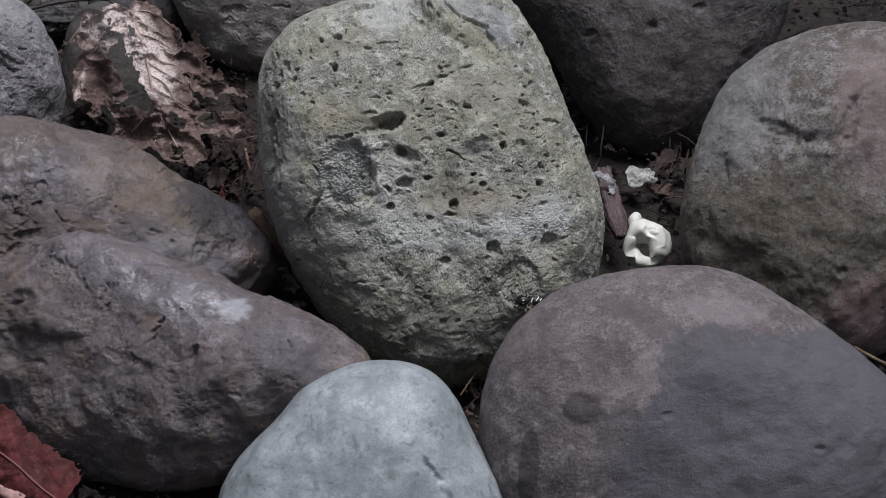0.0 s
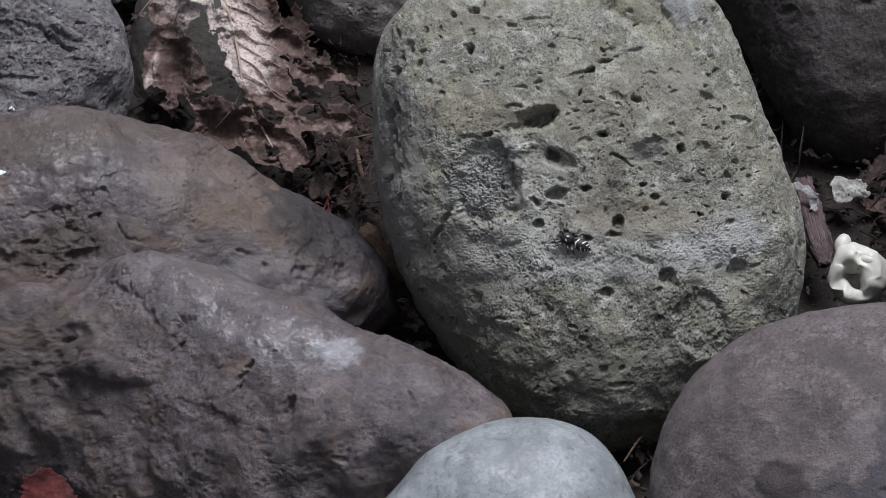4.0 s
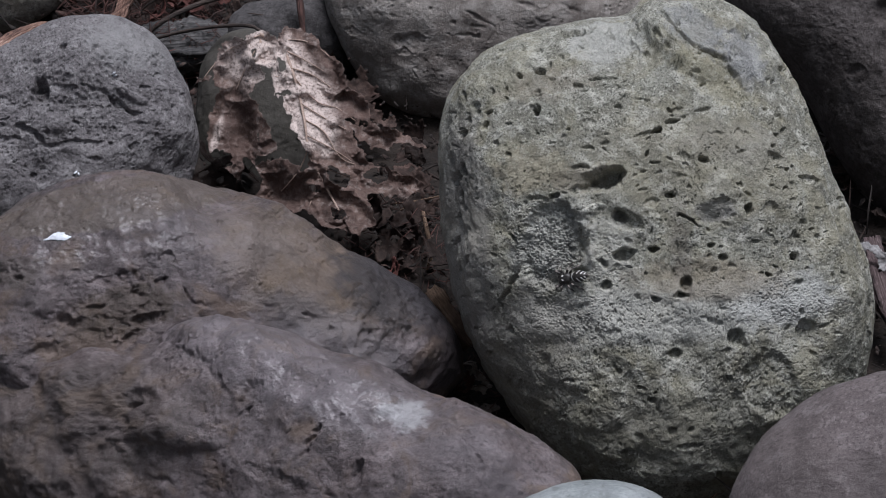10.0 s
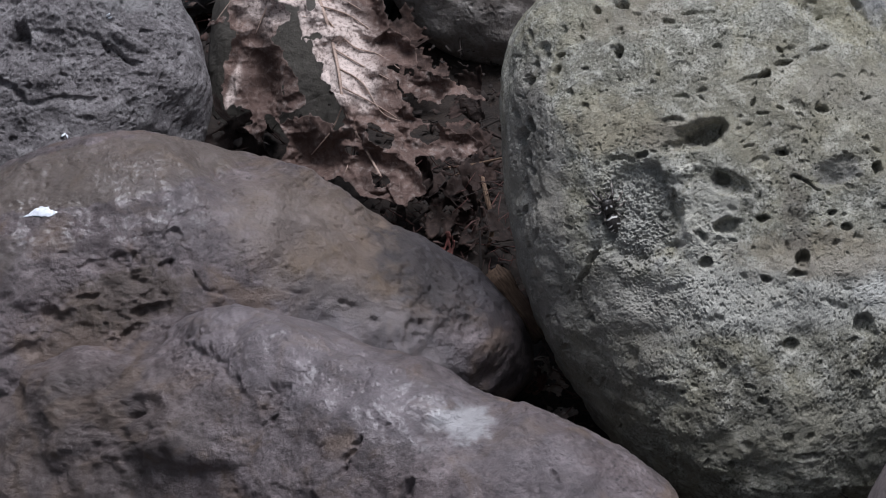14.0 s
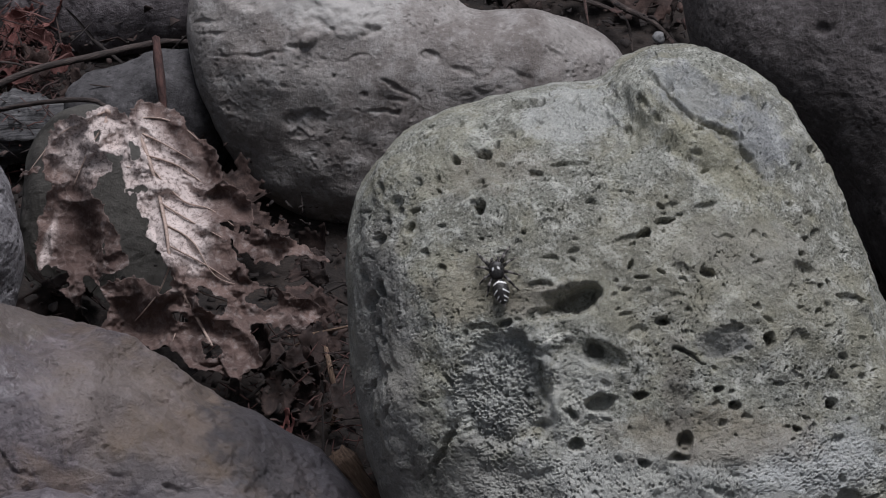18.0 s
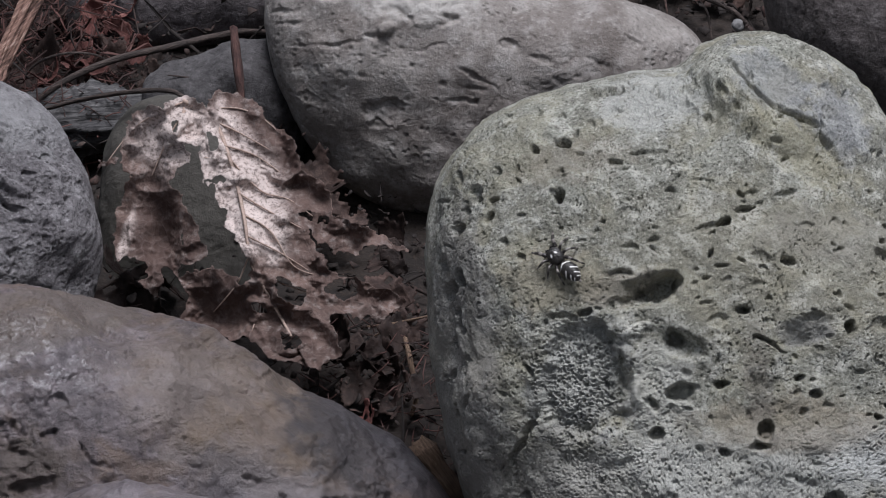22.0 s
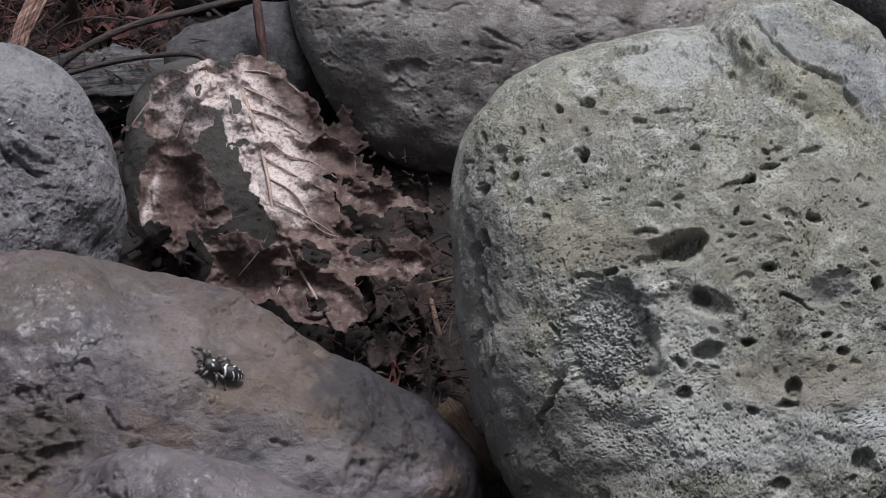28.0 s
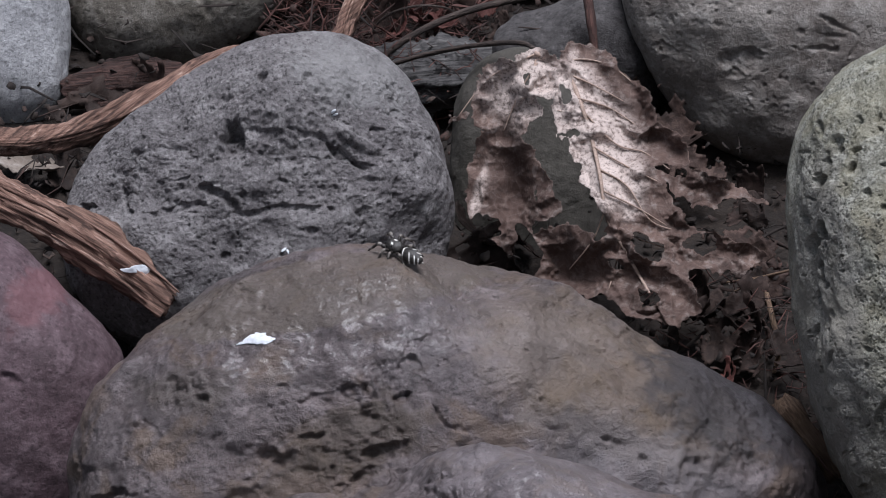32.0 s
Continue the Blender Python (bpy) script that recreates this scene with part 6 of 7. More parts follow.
# ---- bark strips, wood and twigs ----
def wood_piece(name, label, category, points, radii, material, flat=0.6, sides=40, ragged=0.38, seed=1):
    """A length of wood along points in millimetres, laid along its own x, with fluted, splintered sides."""
    line_ = curve_points(points, 110)
    a, b = line_[0], line_[-1]
    ax = (b - a).normalized()
    up = (Vector((0, -math.cos(PITCH), math.sin(PITCH))) - ax * Vector((0, -math.cos(PITCH), math.sin(PITCH))).dot(ax)).normalized()
    turn_ = Matrix((ax, up.cross(ax), up)).transposed()
    rs = np.random.RandomState(seed)
    flute = 1 + ragged * (rs.rand(sides) - 0.5) * 2
    bm = bmesh.new()
    prev = None
    n = len(line_)
    for k, p in enumerate(line_):
        q = turn_.transposed() @ (p - a)
        t = k / (n - 1)
        r = float(np.interp(t * (len(radii) - 1), range(len(radii)), radii))
        ringv = []
        for j in range(sides):
            w = 2 * math.pi * j / sides
            rib = 1 + ragged * 1.3 * noise.noise(Vector((q.x * 0.05, j * 0.55, seed + 7.0)))
            s = r * rib * (0.8 + 0.2 * flute[j]) * (1 + ragged * (1.1 * noise.noise(Vector((q.x * 0.09, 2.2 * math.cos(w), 2.2 * math.sin(w) + seed))) + 0.7 * noise.noise(Vector((q.x * 0.3, 5 * math.cos(w), 5 * math.sin(w) + seed))) + 0.3 * noise.noise(Vector((q.x * 1.1, j * 1.7, seed)))))
            torn = r * ragged * 2.4 * noise.noise(Vector((j * 0.7, seed, 3.0))) * max(0.0, 2 * abs(t - 0.5) - 0.85) / 0.15
            ringv.append(bm.verts.new(Vector((q.x + torn + 0.4 * ragged * noise.noise(Vector((j * 2.1, k, seed))), q.y + math.cos(w) * s, q.z + math.sin(w) * s * flat)) * 0.001))
        if prev:
            for j in range(sides):
                bm.faces.new((prev[j], prev[(j + 1) % sides], ringv[(j + 1) % sides], ringv[j]))
        else:
            bm.faces.new(ringv[::-1])
        prev = ringv
    bm.faces.new(prev)
    ob = part(name, bm, material)
    ob.matrix_world = Matrix.Translation(a * 0.001) @ turn_.to_4x4()
    return tagged(ob, label, category)


RUST = bark_material("rust_bark", (0.05, 0.026, 0.019), (0.26, 0.152, 0.114), (0.56, 0.43, 0.36), 0.07, 1.5)
DARKBARK = bark_material("dark_bark", (0.025, 0.014, 0.012), (0.06, 0.03, 0.024), (0.13, 0.07, 0.056))
GREYWOOD = bark_material("grey_wood", (0.035, 0.033, 0.034), (0.1, 0.095, 0.093), (0.2, 0.19, 0.185), 0.15, 1.8)
TAN = bark_material("tan_wood", (0.09, 0.055, 0.035), (0.2, 0.13, 0.085), (0.33, 0.24, 0.17))
REDTWIG = bark_material("red_twig", (0.035, 0.015, 0.012), (0.075, 0.034, 0.027), (0.13, 0.07, 0.055), 0.3, 2.0)
DARKTWIG = bark_material("dark_twig", (0.025, 0.018, 0.015), (0.06, 0.043, 0.036), (0.13, 0.1, 0.085), 0.3, 2.0)
PALE = bark_material("pale_root", (0.4, 0.37, 0.34), (0.55, 0.52, 0.48), (0.68, 0.65, 0.62), 0.3, 1.5)


def fibrous_strip(label, points, radii, seed, count):
    """A strip of bark with its loose fibres as parts."""
    body = wood_piece("bark_strip", label, "bark", points, radii, RUST, 0.5, seed=seed)
    rs = np.random.RandomState(seed)
    inv = body.matrix_world.inverted()
    toward = Vector((0, -math.cos(PITCH), math.sin(PITCH)))
    for k in range(count):
        a = rs.uniform(0, 0.6)
        b = min(1.0, a + rs.uniform(0.2, 0.5))
        line_ = curve_points(points, 40)[int(a * 39):int(b * 39) + 1]
        r = float(np.interp(0.5 * (a + b), np.linspace(0, 1, len(radii)), radii))
        off = rs.uniform(-0.95, 0.95)
        pts_ = []
        for i, p in enumerate(line_):
            ahead = (line_[min(i + 1, len(line_) - 1)] - line_[max(i - 1, 0)]).normalized()
            side = ahead.cross(toward).normalized()
            lift = 0.5 * r * math.sqrt(max(0.0, 1 - off * off)) + rs.uniform(0.0, 0.12)
            pts_.append(inv @ ((p + side * r * off + toward * lift) * 0.001))
        n = len(pts_)
        part("fibre", tube(pts_, [0.00028 * (0.4 + math.sin(math.pi * i / (n - 1))) for i in range(n)], 6, seed + k, 0.4), RUST, body)
    return body


fibrous_strip("rust-brown fibrous bark strip leaning on a pink stone", STRIP_NEAR, [3.0, 3.2, 2.7, 3.2, 2.7, 1.8], 2, 9)
fibrous_strip("long rust-brown bark strip lying behind a grey stone", STRIP_FAR, [2.0, 2.2, 2.0, 1.7, 1.5, 1.4, 1.6, 1.6, 1.5, 1.4], 4, 8)
wood_piece("bark_piece", "dark red-brown piece of bark on the soil", "bark", BARK_BACK, [2.0, 3.0, 3.0, 1.6], DARKBARK, 0.6, seed=5)
wood_piece("weathered_wood", "dark grey weathered piece of wood with deep grain", "wood", WOOD, [3.6, 4.2, 4.0, 3.4], GREYWOOD, 0.8, ragged=0.4, seed=6)
wood_piece("wood_strip", "pinkish brown strip of rotten wood beside a pitted stone", "wood", WOOD_STRIP, [1.6, 2.6, 2.4, 1.2], bark_material("rotten_wood", (0.05, 0.033, 0.032), (0.12, 0.085, 0.085), (0.24, 0.19, 0.19)), 0.6, seed=8)
wood_piece("seed_pod", "lumpy tan seed pod wedged between two stones", "seed pod", POD, [1.2, 2.2, 1.5, 2.0, 1.6, 1.3], TAN, 0.8, 16, 0.25, 9)
for name_, label_, pts_, r_, mat_ in (
    ("twig", "thin dark twig lying across a leaf's tip", TWIG_PALE, [0.35, 0.4, 0.42, 0.4, 0.3], DARKTWIG),
    ("twig", "upright red-brown twig behind the leaf", TWIG_RED, [0.62, 0.6, 0.5], REDTWIG),
    ("twig", "long dark twig in front of a grey stone", TWIG_LONG, [0.4, 0.5, 0.5, 0.55, 0.5, 0.4], DARKTWIG),
    ("twig", "thin dark twig bent into an arch", TWIG_ARC, [0.18, 0.2, 0.2, 0.16], DARKTWIG),
    ("root", "smooth pale root among the stones", ROOT, [1.6, 1.6, 1.5, 1.2], PALE),
    ("twig", "dark broken twig in the litter", TWIG_DARK_A, [0.45, 0.5, 0.45, 0.3], DARKTWIG),
    ("twig", "dark crooked twig in the litter", TWIG_DARK_B, [0.3, 0.4, 0.4, 0.3], DARKTWIG),
    ("twig", "thin tan stalk beside the pitted stone", TWIG_TAN, [0.16, 0.2, 0.14], TAN),
    ("twig", "short tan stalk on the dead leaf", TWIG_TAN_B, [0.12, 0.15, 0.1], TAN),
    ("twig", "brown twig standing beside the pitted stone", TWIG_UP, [0.3, 0.42, 0.4, 0.3], TAN),
    ("twig", "thin pale twig beside a mauve boulder", TWIG_RIGHT, [0.3, 0.4, 0.3], TAN),
    ("twig", "curled brown twig on the litter", TWIG_RIGHT_B, [0.4, 0.7, 0.4], DARKTWIG),
    ("twig", "fine reddish twig on the litter", TWIG_FLOOR, [0.14, 0.18, 0.12], TAN),
    ("straw", "pale dry straw beside a red leaf", STRAW_A, [0.3, 0.34, 0.3, 0.22], PALE),
    ("straw", "pale dry straw beside a red leaf", STRAW_B, [0.24, 0.28, 0.2], PALE),
    ("twig", "thin tan stalk between two stones", TWIG_GAP, [0.2, 0.25, 0.15], TAN),
):
    wood_piece(name_, label_, "twig", pts_, r_, mat_, 1.0, 8, 0.25, len(label_))

# a bud on its stalk behind the pitted stone
bud = new("bud_stalk", None)
bud.empty_display_size = 0.003
bud.matrix_world = Matrix.Translation(Vector(TWIG_BUD[0]) * 0.001)
tagged(bud, "small grey bud on a short dark stalk", "bud")
part("stalk", tube([(Vector(p) - Vector(TWIG_BUD[0])) * 0.001 for p in curve_points(TWIG_BUD, 8)], [0.0005] * 8, 8), DARKTWIG, bud)
bm = bmesh.new()
bmesh.ops.create_icosphere(bm, subdivisions=3, radius=0.00095)
for v in bm.verts:
    v.co += v.co.normalized() * 0.0003 * noise.noise(v.co * 1500)
    v.co += (Vector(BUD) - Vector(TWIG_BUD[0])) * 0.001
part("bud", bm, plain_material("grey_bud", (0.17, 0.165, 0.16), 0.8), bud)


# ---- the white ring-shaped fungus ----
CREAM = plain_material("cream_flesh", (0.64, 0.63, 0.55), 0.45, 0.6, 0.1)


def lumpy_ring(radius, squash, tube_r, seed):
    u, v = np.meshgrid(np.linspace(0, 2 * np.pi, 73)[:-1], np.linspace(0, 2 * np.pi, 33)[:-1], indexing="ij")
    u, v = u.ravel(), v.ravel()
    rr = tube_r * (1 + 0.32 * np.cos(u - 0.7) + 0.12 * np.cos(3 * u + 1))
    x, y, z = (radius + rr * np.cos(v)) * np.cos(u), (radius + rr * np.cos(v)) * np.sin(u) * squash, rr * np.sin(v) * 1.1
    p = np.stack([x, y, z], 1)
    p = p + 1.0 * np.stack([noise3(p + 3, 0.4), noise3(p + 13, 0.4), noise3(p + 23, 0.4)], 1)
    i = np.arange(72 * 32).reshape(72, 32)
    return p, np.stack([i, np.roll(i, -1, 0), np.roll(np.roll(i, -1, 0), -1, 1), np.roll(i, -1, 1)], -1).reshape(-1, 4)


ring_p, ring_q = lumpy_ring(3.8, 1.05, 2.1, 1)
fungus = new("white_fungus", None)
fungus.empty_display_size = 0.005
fungus.matrix_world = Matrix.Translation(Vector(RING_AT) * 0.001) @ FACING.to_4x4()
tagged(fungus, "cream white lumpy ring-shaped fungus between the stones", "fungus")
ring_ob = new("ring", mesh_of("ring", ring_p * 0.001, ring_q, CREAM))
ring_ob.parent = fungus
bm = bmesh.new()
bmesh.ops.create_icosphere(bm, subdivisions=4, radius=0.0018)
nub_at = FACING.transposed() @ ((Vector(RING_NUB) - Vector(RING_AT)) * 0.001)
for v in bm.verts:
    v.co.y *= 1.5
    v.co += v.co.normalized() * 0.0006 * noise.noise(v.co * 500) + nub_at + Vector((0.0006, -0.0018, 0))
part("knob", bm, CREAM, fungus)
for x, y, z, r in ((-1.2, 4.4, 0.3, 1.9), (2.5, 2.8, 0.4, 2.4), (3.6, -1.8, 0.2, 2.0)):
    bm = bmesh.new()
    bmesh.ops.create_icosphere(bm, subdivisions=4, radius=r * 0.001)
    for v in bm.verts:
        v.co += v.co.normalized() * 0.0005 * noise.noise(v.co * 450 + Vector((x, y, 0))) + Vector((x, y, z)) * 0.001
    part("knob", bm, CREAM, fungus)

# a grey-white bracket and a scalloped crust beside it
for name_, label_, at, lobes_, tone_ in (
    ("bark_flake", "pale grey flake of bark on the litter", WHITE_SCRAP, [(0, 0, 3.6, 2.4, 20), (-2, 1, 2, 2, 0), (2, -1, 2, 1.4, 0)], (0.42, 0.41, 0.37)),
    ("lichen_crust", "scalloped grey lichen crust beside the pitted stone", SCALLOP, [(-1.6, 1.2, 1.2, 1.1, 0), (0, 0.2, 1.3, 1.1, 0), (1.4, -1, 1.2, 1.1, 0), (1.8, -2.6, 1.0, 1.2, 0)], (0.3, 0.29, 0.29)),
):
    flake = new(name_, ragged_sheet(name_, lobes_, [], 0.15, lambda x, y: 0.06 * x * x + 0.3 * fractal(np.stack([x, y, y * 0], 1), 0.6, 3), plain_material(name_ + "_surface", tone_, 0.8), 0.35, 0.06, 4))
    flake.matrix_world = Matrix.Translation(Vector(at) * 0.001) @ FACING.to_4x4()
    tagged(flake, label_, "flake")


# ---- crumbled litter over the soil ----
def litter(name, label, count, box, low, high, size, material, long=1.0, seed=1):
    rs = np.random.RandomState(seed)
    verts, quads = [], []
    x = rs.uniform(box[0], box[1], count)
    y = rs.uniform(box[2], box[3], count)
    z = soil_height(x * 0.001, y * 0.001) * 1000 + low + (high - low) * rs.rand(count) ** 1.5
    for k in range(count):
        s = size * (0.4 + rs.rand() ** 2 * 1.2)
        a, b = s * long, s * (0.45 + 0.4 * rs.rand())
        if long > 1.5:
            b = s * 0.1
        c = s * rs.uniform(-0.5, 0.7)
        t = 0.05 if long > 1.5 else max(0.07, 0.05 * s)
        pts_ = [(-a, -b * rs.rand(), c), (0, -b, 0), (a, -b * rs.rand(), c), (a * rs.uniform(0.6, 1), b * rs.rand(), c), (0, b * rs.uniform(0.6, 1.2), 0), (-a * rs.uniform(0.6, 1), b * rs.rand(), c)]
        turn_ = Euler((rs.uniform(-0.8, 0.8), rs.uniform(-0.8, 0.8), rs.uniform(0, 6.28))).to_matrix()
        at = Vector((x[k], y[k], z[k]))
        base = len(verts)
        for dz in (t, -t):
            for p in pts_:
                verts.append(tuple((at + turn_ @ Vector((p[0], p[1], p[2] + dz)))))
        for q in ((0, 1, 4, 5), (1, 2, 3, 4), (11, 10, 7, 6), (10, 9, 8, 7), (0, 6, 7, 1), (1, 7, 8, 2), (2, 8, 9, 3), (3, 9, 10, 4), (4, 10, 11, 5), (5, 11, 6, 0)):
            quads.append([base + i for i in q])
    ob = new(name, mesh_of(name, np.array(verts) * 0.001, np.array(quads), material, smooth=True))
    return tagged(ob, label, "litter", kind="stuff")


LITTER = litter_material()
litter("leaf_litter", "crumbled brown leaf litter over the soil", 9000, (-130, 190, -90, 215), 0, 9, 0.75, LITTER, seed=11)
litter("leaf_crumbs", "small dark crumbs of rotten leaves", 10000, (-120, 185, -85, 205), 0, 11, 0.75, LITTER, seed=12)
litter("dry_needles", "fine dry needles and stalks in the litter", 3200, (-170, 220, -110, 240), 1, 13, 2.0, LITTER, long=2.4, seed=13)

ROOTLET, rn, rb = mat_nodes("red_rootlet")
rb.inputs["Roughness"].default_value = 0.8
wire(rn, mix(rn, rn.nodes.new("ShaderNodeNewGeometry").outputs["Random Per Island"], (0.018, 0.009, 0.007), (0.11, 0.047, 0.038)), rb.inputs["Base Color"])
litter("red_rootlets", "reddish brown rootlets matted over the soil", 2600, (-66, -34, 104, 156), 2, 12, 1.3, ROOTLET, long=1.9, seed=21)
litter("brown_shreds", "dark reddish shreds of rotten bark in the gap", 1200, (-12, 34, -20, 62), 1, 10, 0.9, ROOTLET, long=2.0, seed=22)


# ---- white flecks on the stones and the bark ----
FLECK = plain_material("chalk_white", (0.7, 0.73, 0.78), 0.3, 1.2, 0.15)
for name_, label_, at, lobes_ in (
    ("white_dropping", "fresh white bird dropping on the damp mauve stone", FLECK_A, [(0, 0, 2.2, 0.75, -8), (-0.6, 0.4, 1.2, 0.6, 10), (2.0, -0.3, 2.4, 0.3, 8), (-1.8, -0.1, 1.8, 0.25, -4), (0.9, 0.3, 0.8, 0.3, 40)]),
    ("white_flake", "tiny white papery flake against the grey stone", FLECK_B, [(0, 0, 0.5, 0.2, 30), (0.5, -0.3, 0.2, 0.4, 0)]),
    ("white_flake", "thin white papery flake on the bark strip", FLECK_C, [(0, 0, 2.6, 0.5, -8), (0.8, -0.1, 1.2, 0.6, 0)]),
    ("white_flake", "tiny white flake stuck to the grey stone", FLECK_D, [(0, 0, 0.5, 0.22, 20), (0.1, -0.5, 0.5, 0.16, 10)]),
):
    fleck = new(name_, ragged_sheet(name_, lobes_, [], 0.07, lambda x, y: 0.25 - 0.05 * (x * x + 2 * y * y) + 0.1 * noise3(np.stack([x, y, x * 0], 1), 1.5), FLECK, 0.16, 0.03, 6, 0.4))
    fleck.matrix_world = pose(*at)
    tagged(fleck, label_, "fleck")


# ---- the jumping spider ----
def hairy(name, build):
    m, nt, bsdf = mat_nodes(name)
    vec = coords(nt)
    sep = nt.nodes.new("ShaderNodeSeparateXYZ")
    wire(nt, vec, sep.inputs[0])
    n = fbm(nt, vec, 5.0, 4.0, 0.7)
    wire(nt, build(nt, vec, sep, n), bsdf.inputs["Base Color"])
    bsdf.inputs["Roughness"].default_value = 0.35
    relief(nt, bsdf, n, 0.6, 0.00012)
    return m


BLACK, WHITE_HAIR, GREY_HAIR = (0.012, 0.01, 0.009), (0.72, 0.7, 0.66), (0.1, 0.09, 0.08)


def abdomen_tone(nt, vec, sep, n):
    side = calc(nt, "ABSOLUTE", sep.outputs["X"])
    y = calc(nt, "ADD", sep.outputs["Y"], calc(nt, "MULTIPLY", calc(nt, "SUBTRACT", n, 0.5), 0.35))
    col = mix(nt, step(nt, n, 0.4, 0.7), BLACK, (0.05, 0.043, 0.037))
    for at, slope, half, least, most in ((1.45, -0.4, 0.13, -1, 9), (0.5, -0.8, 0.12, 0.36, 9), (-0.5, -0.8, 0.11, 0.3, 9), (-1.35, -0.5, 0.07, 0.15, 9)):
        d = calc(nt, "ABSOLUTE", calc(nt, "SUBTRACT", calc(nt, "SUBTRACT", y, at), calc(nt, "MULTIPLY", side, slope)))
        band = calc(nt, "MULTIPLY", step(nt, d, half * 1.25, half * 0.75), step(nt, side, least, least + 0.12))
        col = mix(nt, band, col, WHITE_HAIR)
    return col


def prosoma_tone(nt, vec, sep, n):
    side = calc(nt, "ABSOLUTE", sep.outputs["X"])
    col = mix(nt, step(nt, n, 0.4, 0.7), BLACK, (0.04, 0.035, 0.03))
    rim = step(nt, sep.outputs["Z"], -0.1, -0.3)
    col = mix(nt, calc(nt, "MULTIPLY", rim, 0.75), col, (0.5, 0.48, 0.45))
    d = calc(nt, "ABSOLUTE", calc(nt, "SUBTRACT", calc(nt, "ADD", sep.outputs["Y"], calc(nt, "MULTIPLY", side, 0.6)), 0.45))
    spots = calc(nt, "MULTIPLY", step(nt, d, 0.26, 0.14), calc(nt, "MULTIPLY", step(nt, side, 0.2, 0.34), step(nt, side, 0.66, 0.5)))
    return mix(nt, spots, col, WHITE_HAIR)


def leg_tone(nt, vec, sep, n):
    ln = nt.nodes.new("ShaderNodeVectorMath")
    ln.operation = "LENGTH"
    wire(nt, vec, ln.inputs[0])
    wave = calc(nt, "SINE", calc(nt, "MULTIPLY", ln.outputs["Value"], 5.2))
    return mix(nt, step(nt, wave, -0.1, 0.5), (0.03, 0.025, 0.022), (0.2, 0.18, 0.16))


ABDOMEN, PROSOMA, LEG = hairy("striped_abdomen", abdomen_tone), hairy("dark_prosoma", prosoma_tone), hairy("banded_leg", leg_tone)
EYE, _nt, _b = mat_nodes("dark_eye")
_b.inputs["Base Color"].default_value, _b.inputs["Roughness"].default_value = (0.006, 0.005, 0.005, 1), 0.08


def egg(name, size, shape, material, parent, at, label=""):
    bm = bmesh.new()
    bmesh.ops.create_icosphere(bm, subdivisions=5, radius=1.0)
    for v in bm.verts:
        v.co = Vector(shape(*v.co)) * 0.001
        v.co = Vector((v.co.x * size[0], v.co.y * size[1], v.co.z * size[2]))
        v.co += v.co.normalized() * 0.00004 * noise.noise(v.co * 4000)
    ob = part(name, bm, material, parent, label)
    ob.location = Vector(at) * 0.001
    return ob


spider = new("jumping_spider", None)
spider.empty_display_size = 0.004
spider.scale = (0.94, 0.94, 0.94)
tagged(spider, "small black jumping spider with white stripes", "spider")
egg("abdomen", (1.28, 2.0, 1.08), lambda x, y, z: (x * (1 - 0.22 * max(0, -y) - 0.1 * max(0, y)), y, z * (1 - 0.15 * max(0, -y))), ABDOMEN, spider, (0, -1.95, 1.45), "black abdomen with white chevron stripes")
egg("cephalothorax", (1.2, 1.45, 0.95), lambda x, y, z: (math.copysign(abs(x) ** 0.85, x), math.copysign(abs(y) ** 0.85, y), z + (0.18 * max(0, y) if z > 0 else 0)), PROSOMA, spider, (0, 1.3, 1.45), "black head with white hair spots")
egg("spinneret", (0.22, 0.35, 0.2), lambda x, y, z: (x, y, z), LEG, spider, (0, -3.95, 1.3))
for x, y, z, r in ((0.36, 2.55, 1.62, 0.33), (0.86, 2.2, 1.75, 0.2), (0.8, 1.25, 2.12, 0.17)):
    for s in (-1, 1):
        egg("eye", (r, r, r), lambda a, b, c: (a, b, c), EYE, spider, (s * x, y, z), "glossy black eye")
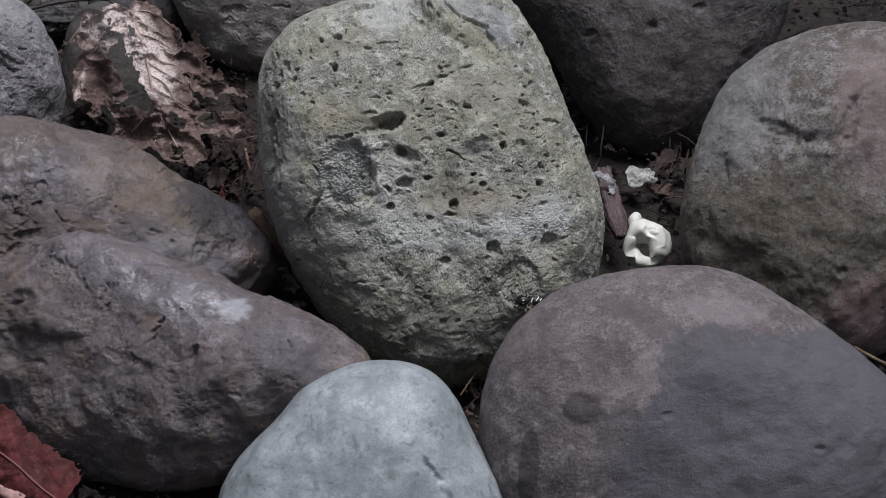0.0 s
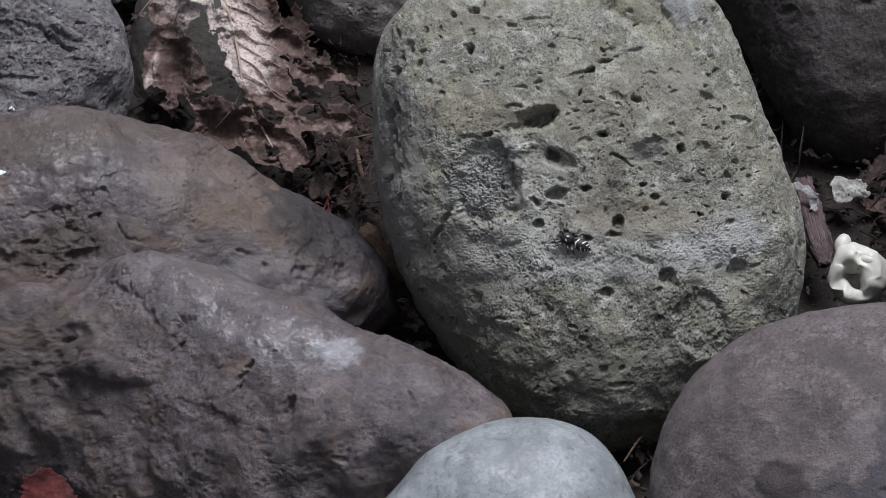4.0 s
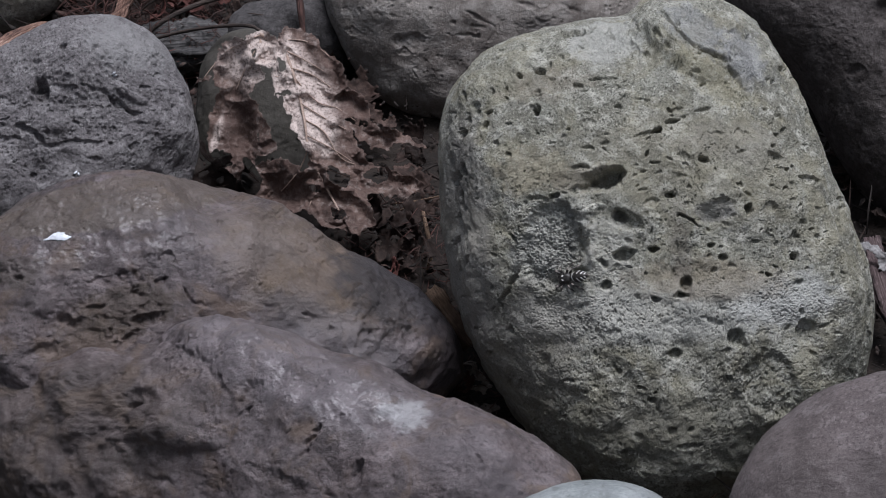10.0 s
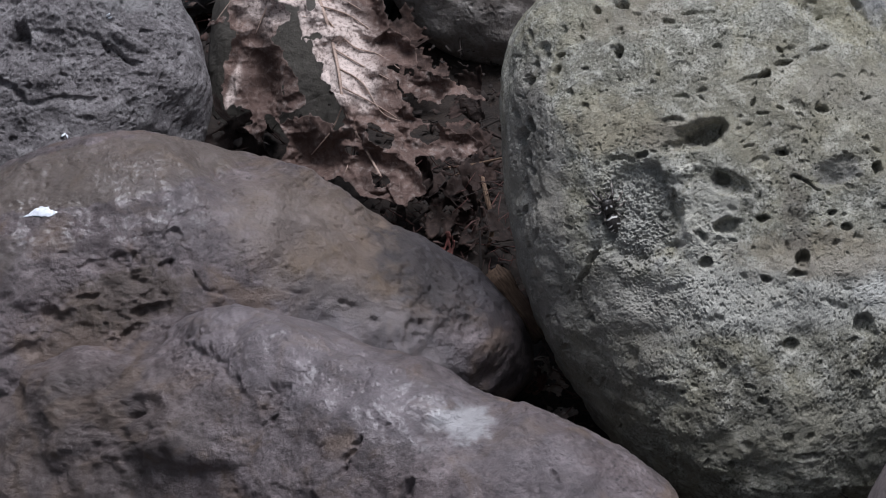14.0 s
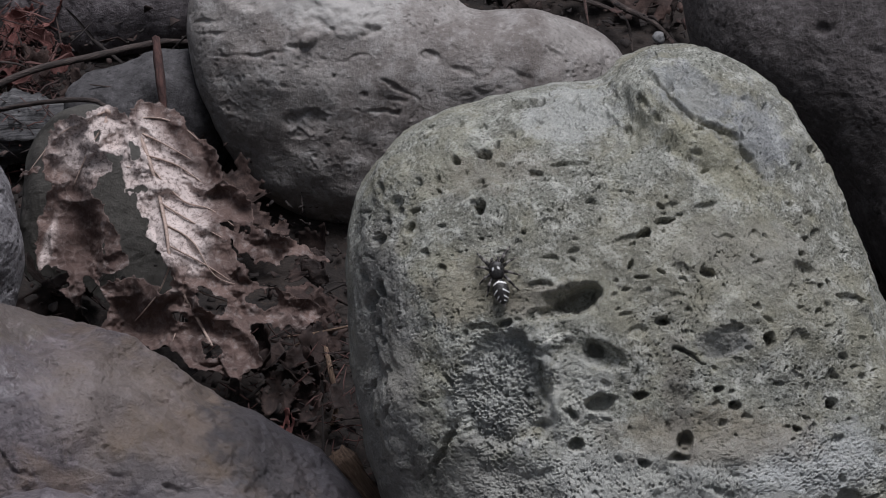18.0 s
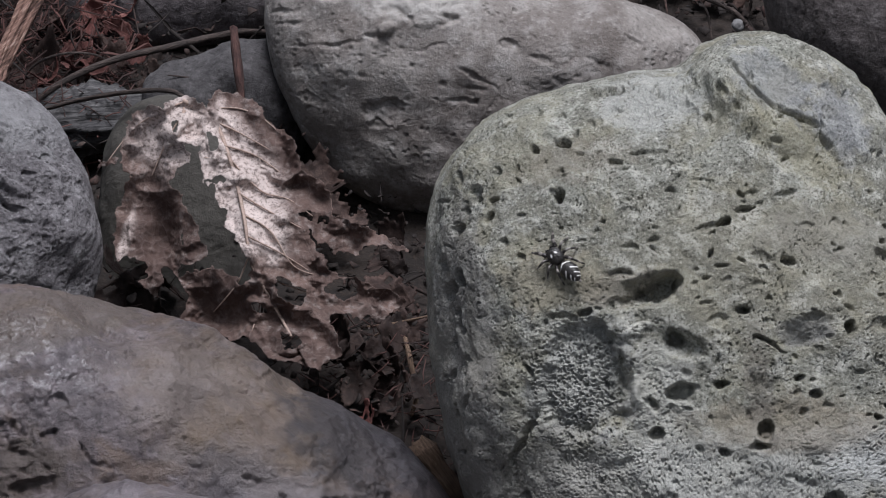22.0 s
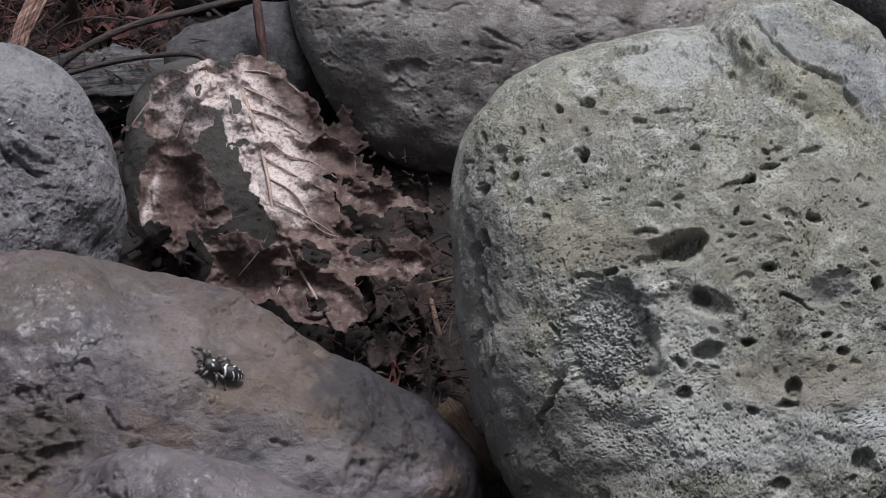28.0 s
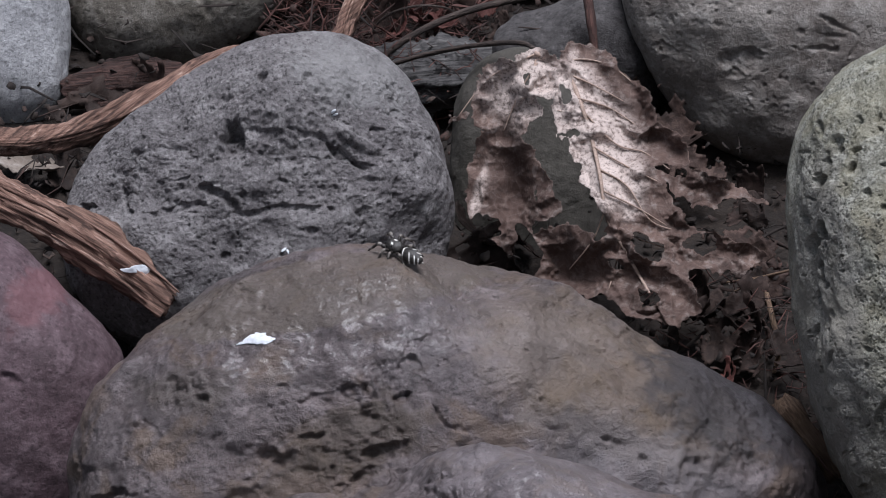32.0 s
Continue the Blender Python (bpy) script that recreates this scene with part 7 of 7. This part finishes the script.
for s in (-1, 1):
    palp = part("palp", tube([Vector(p) * 0.001 for p in curve_points([(0, 0, 0), (s * 0.15, 0.6, -0.1), (s * 0.05, 0.95, -0.5), (0, 1.0, -0.85)], 10)], [0.00022 - 0.000008 * k for k in range(10)], 8), LEG, spider, "grey hairy palp")
    palp.location = Vector((s * 0.42, 2.3, 1.1)) * 0.001
LEG_SETS = ((2.0, 58, 3.2, 0.36), (1.55, 24, 2.7, 0.28), (1.05, -22, 2.7, 0.26), (0.6, -60, 3.3, 0.27))
legs = []
for s in (-1, 1):
    for y, turn_, reach, thick in LEG_SETS:
        a = radians(turn_)
        out = Vector((s * math.cos(a), math.sin(a), 0)) * reach
        pts_ = curve_points([Vector((0, 0, 0)), out * 0.2 + Vector((0, 0, 0.25)), out * 0.46 + Vector((0, 0, 0.6)), out * 0.72 + Vector((0, 0, -0.25)), out * 0.93 + Vector((0, 0, -1.0)), out + Vector((0, 0, -1.22))], 24)
        rad = [0.001 * thick * (1.0 - 0.75 * (k / 23) ** 1.3) * (1 + 0.12 * math.cos(k * 1.37)) for k in range(24)]
        leg = part("leg", tube([p * 0.001 for p in pts_], rad, 8), LEG, spider, "grey and black banded leg")
        leg.location = Vector((s * 0.75, y, 1.25)) * 0.001
        legs.append((leg, s, y))


def motions():
    """The spider walks over the stones, leaps once, and steps with its legs as it goes."""
    walk(spider, [(t, pose(x, y, z, a, b, c)) for t, x, y, z, a, b, c in TRAIL_A + TRAIL_B + TRAIL_C + TRAIL_D])
    trail = [(r[0], Vector(r[1:4])) for r in TRAIL_A + TRAIL_B + TRAIL_C + TRAIL_D]
    gone, odo = 0.0, [(trail[0][0], 0.0)]
    for (t0, p0), (t1, p1) in zip(trail[:-1], trail[1:]):
        gone += min((p1 - p0).length, 0.012)
        odo.append((t1, gone))
    ts, ds = [o[0] for o in odo], [o[1] for o in odo]
    for k, (leg, s, y) in enumerate(legs):
        rows = []
        for i in range(129):
            t = i * 0.25
            d = float(np.interp(t, ts, ds))
            swing = 9 * math.sin(d / 0.0035 * 2 * math.pi + (math.pi if (k % 4 + (s > 0)) % 2 else 0))
            rows.append((t, pose(s * 0.00075, y * 0.001, 0.00125, 0, 0, swing)))
        walk(leg, rows)


motions()
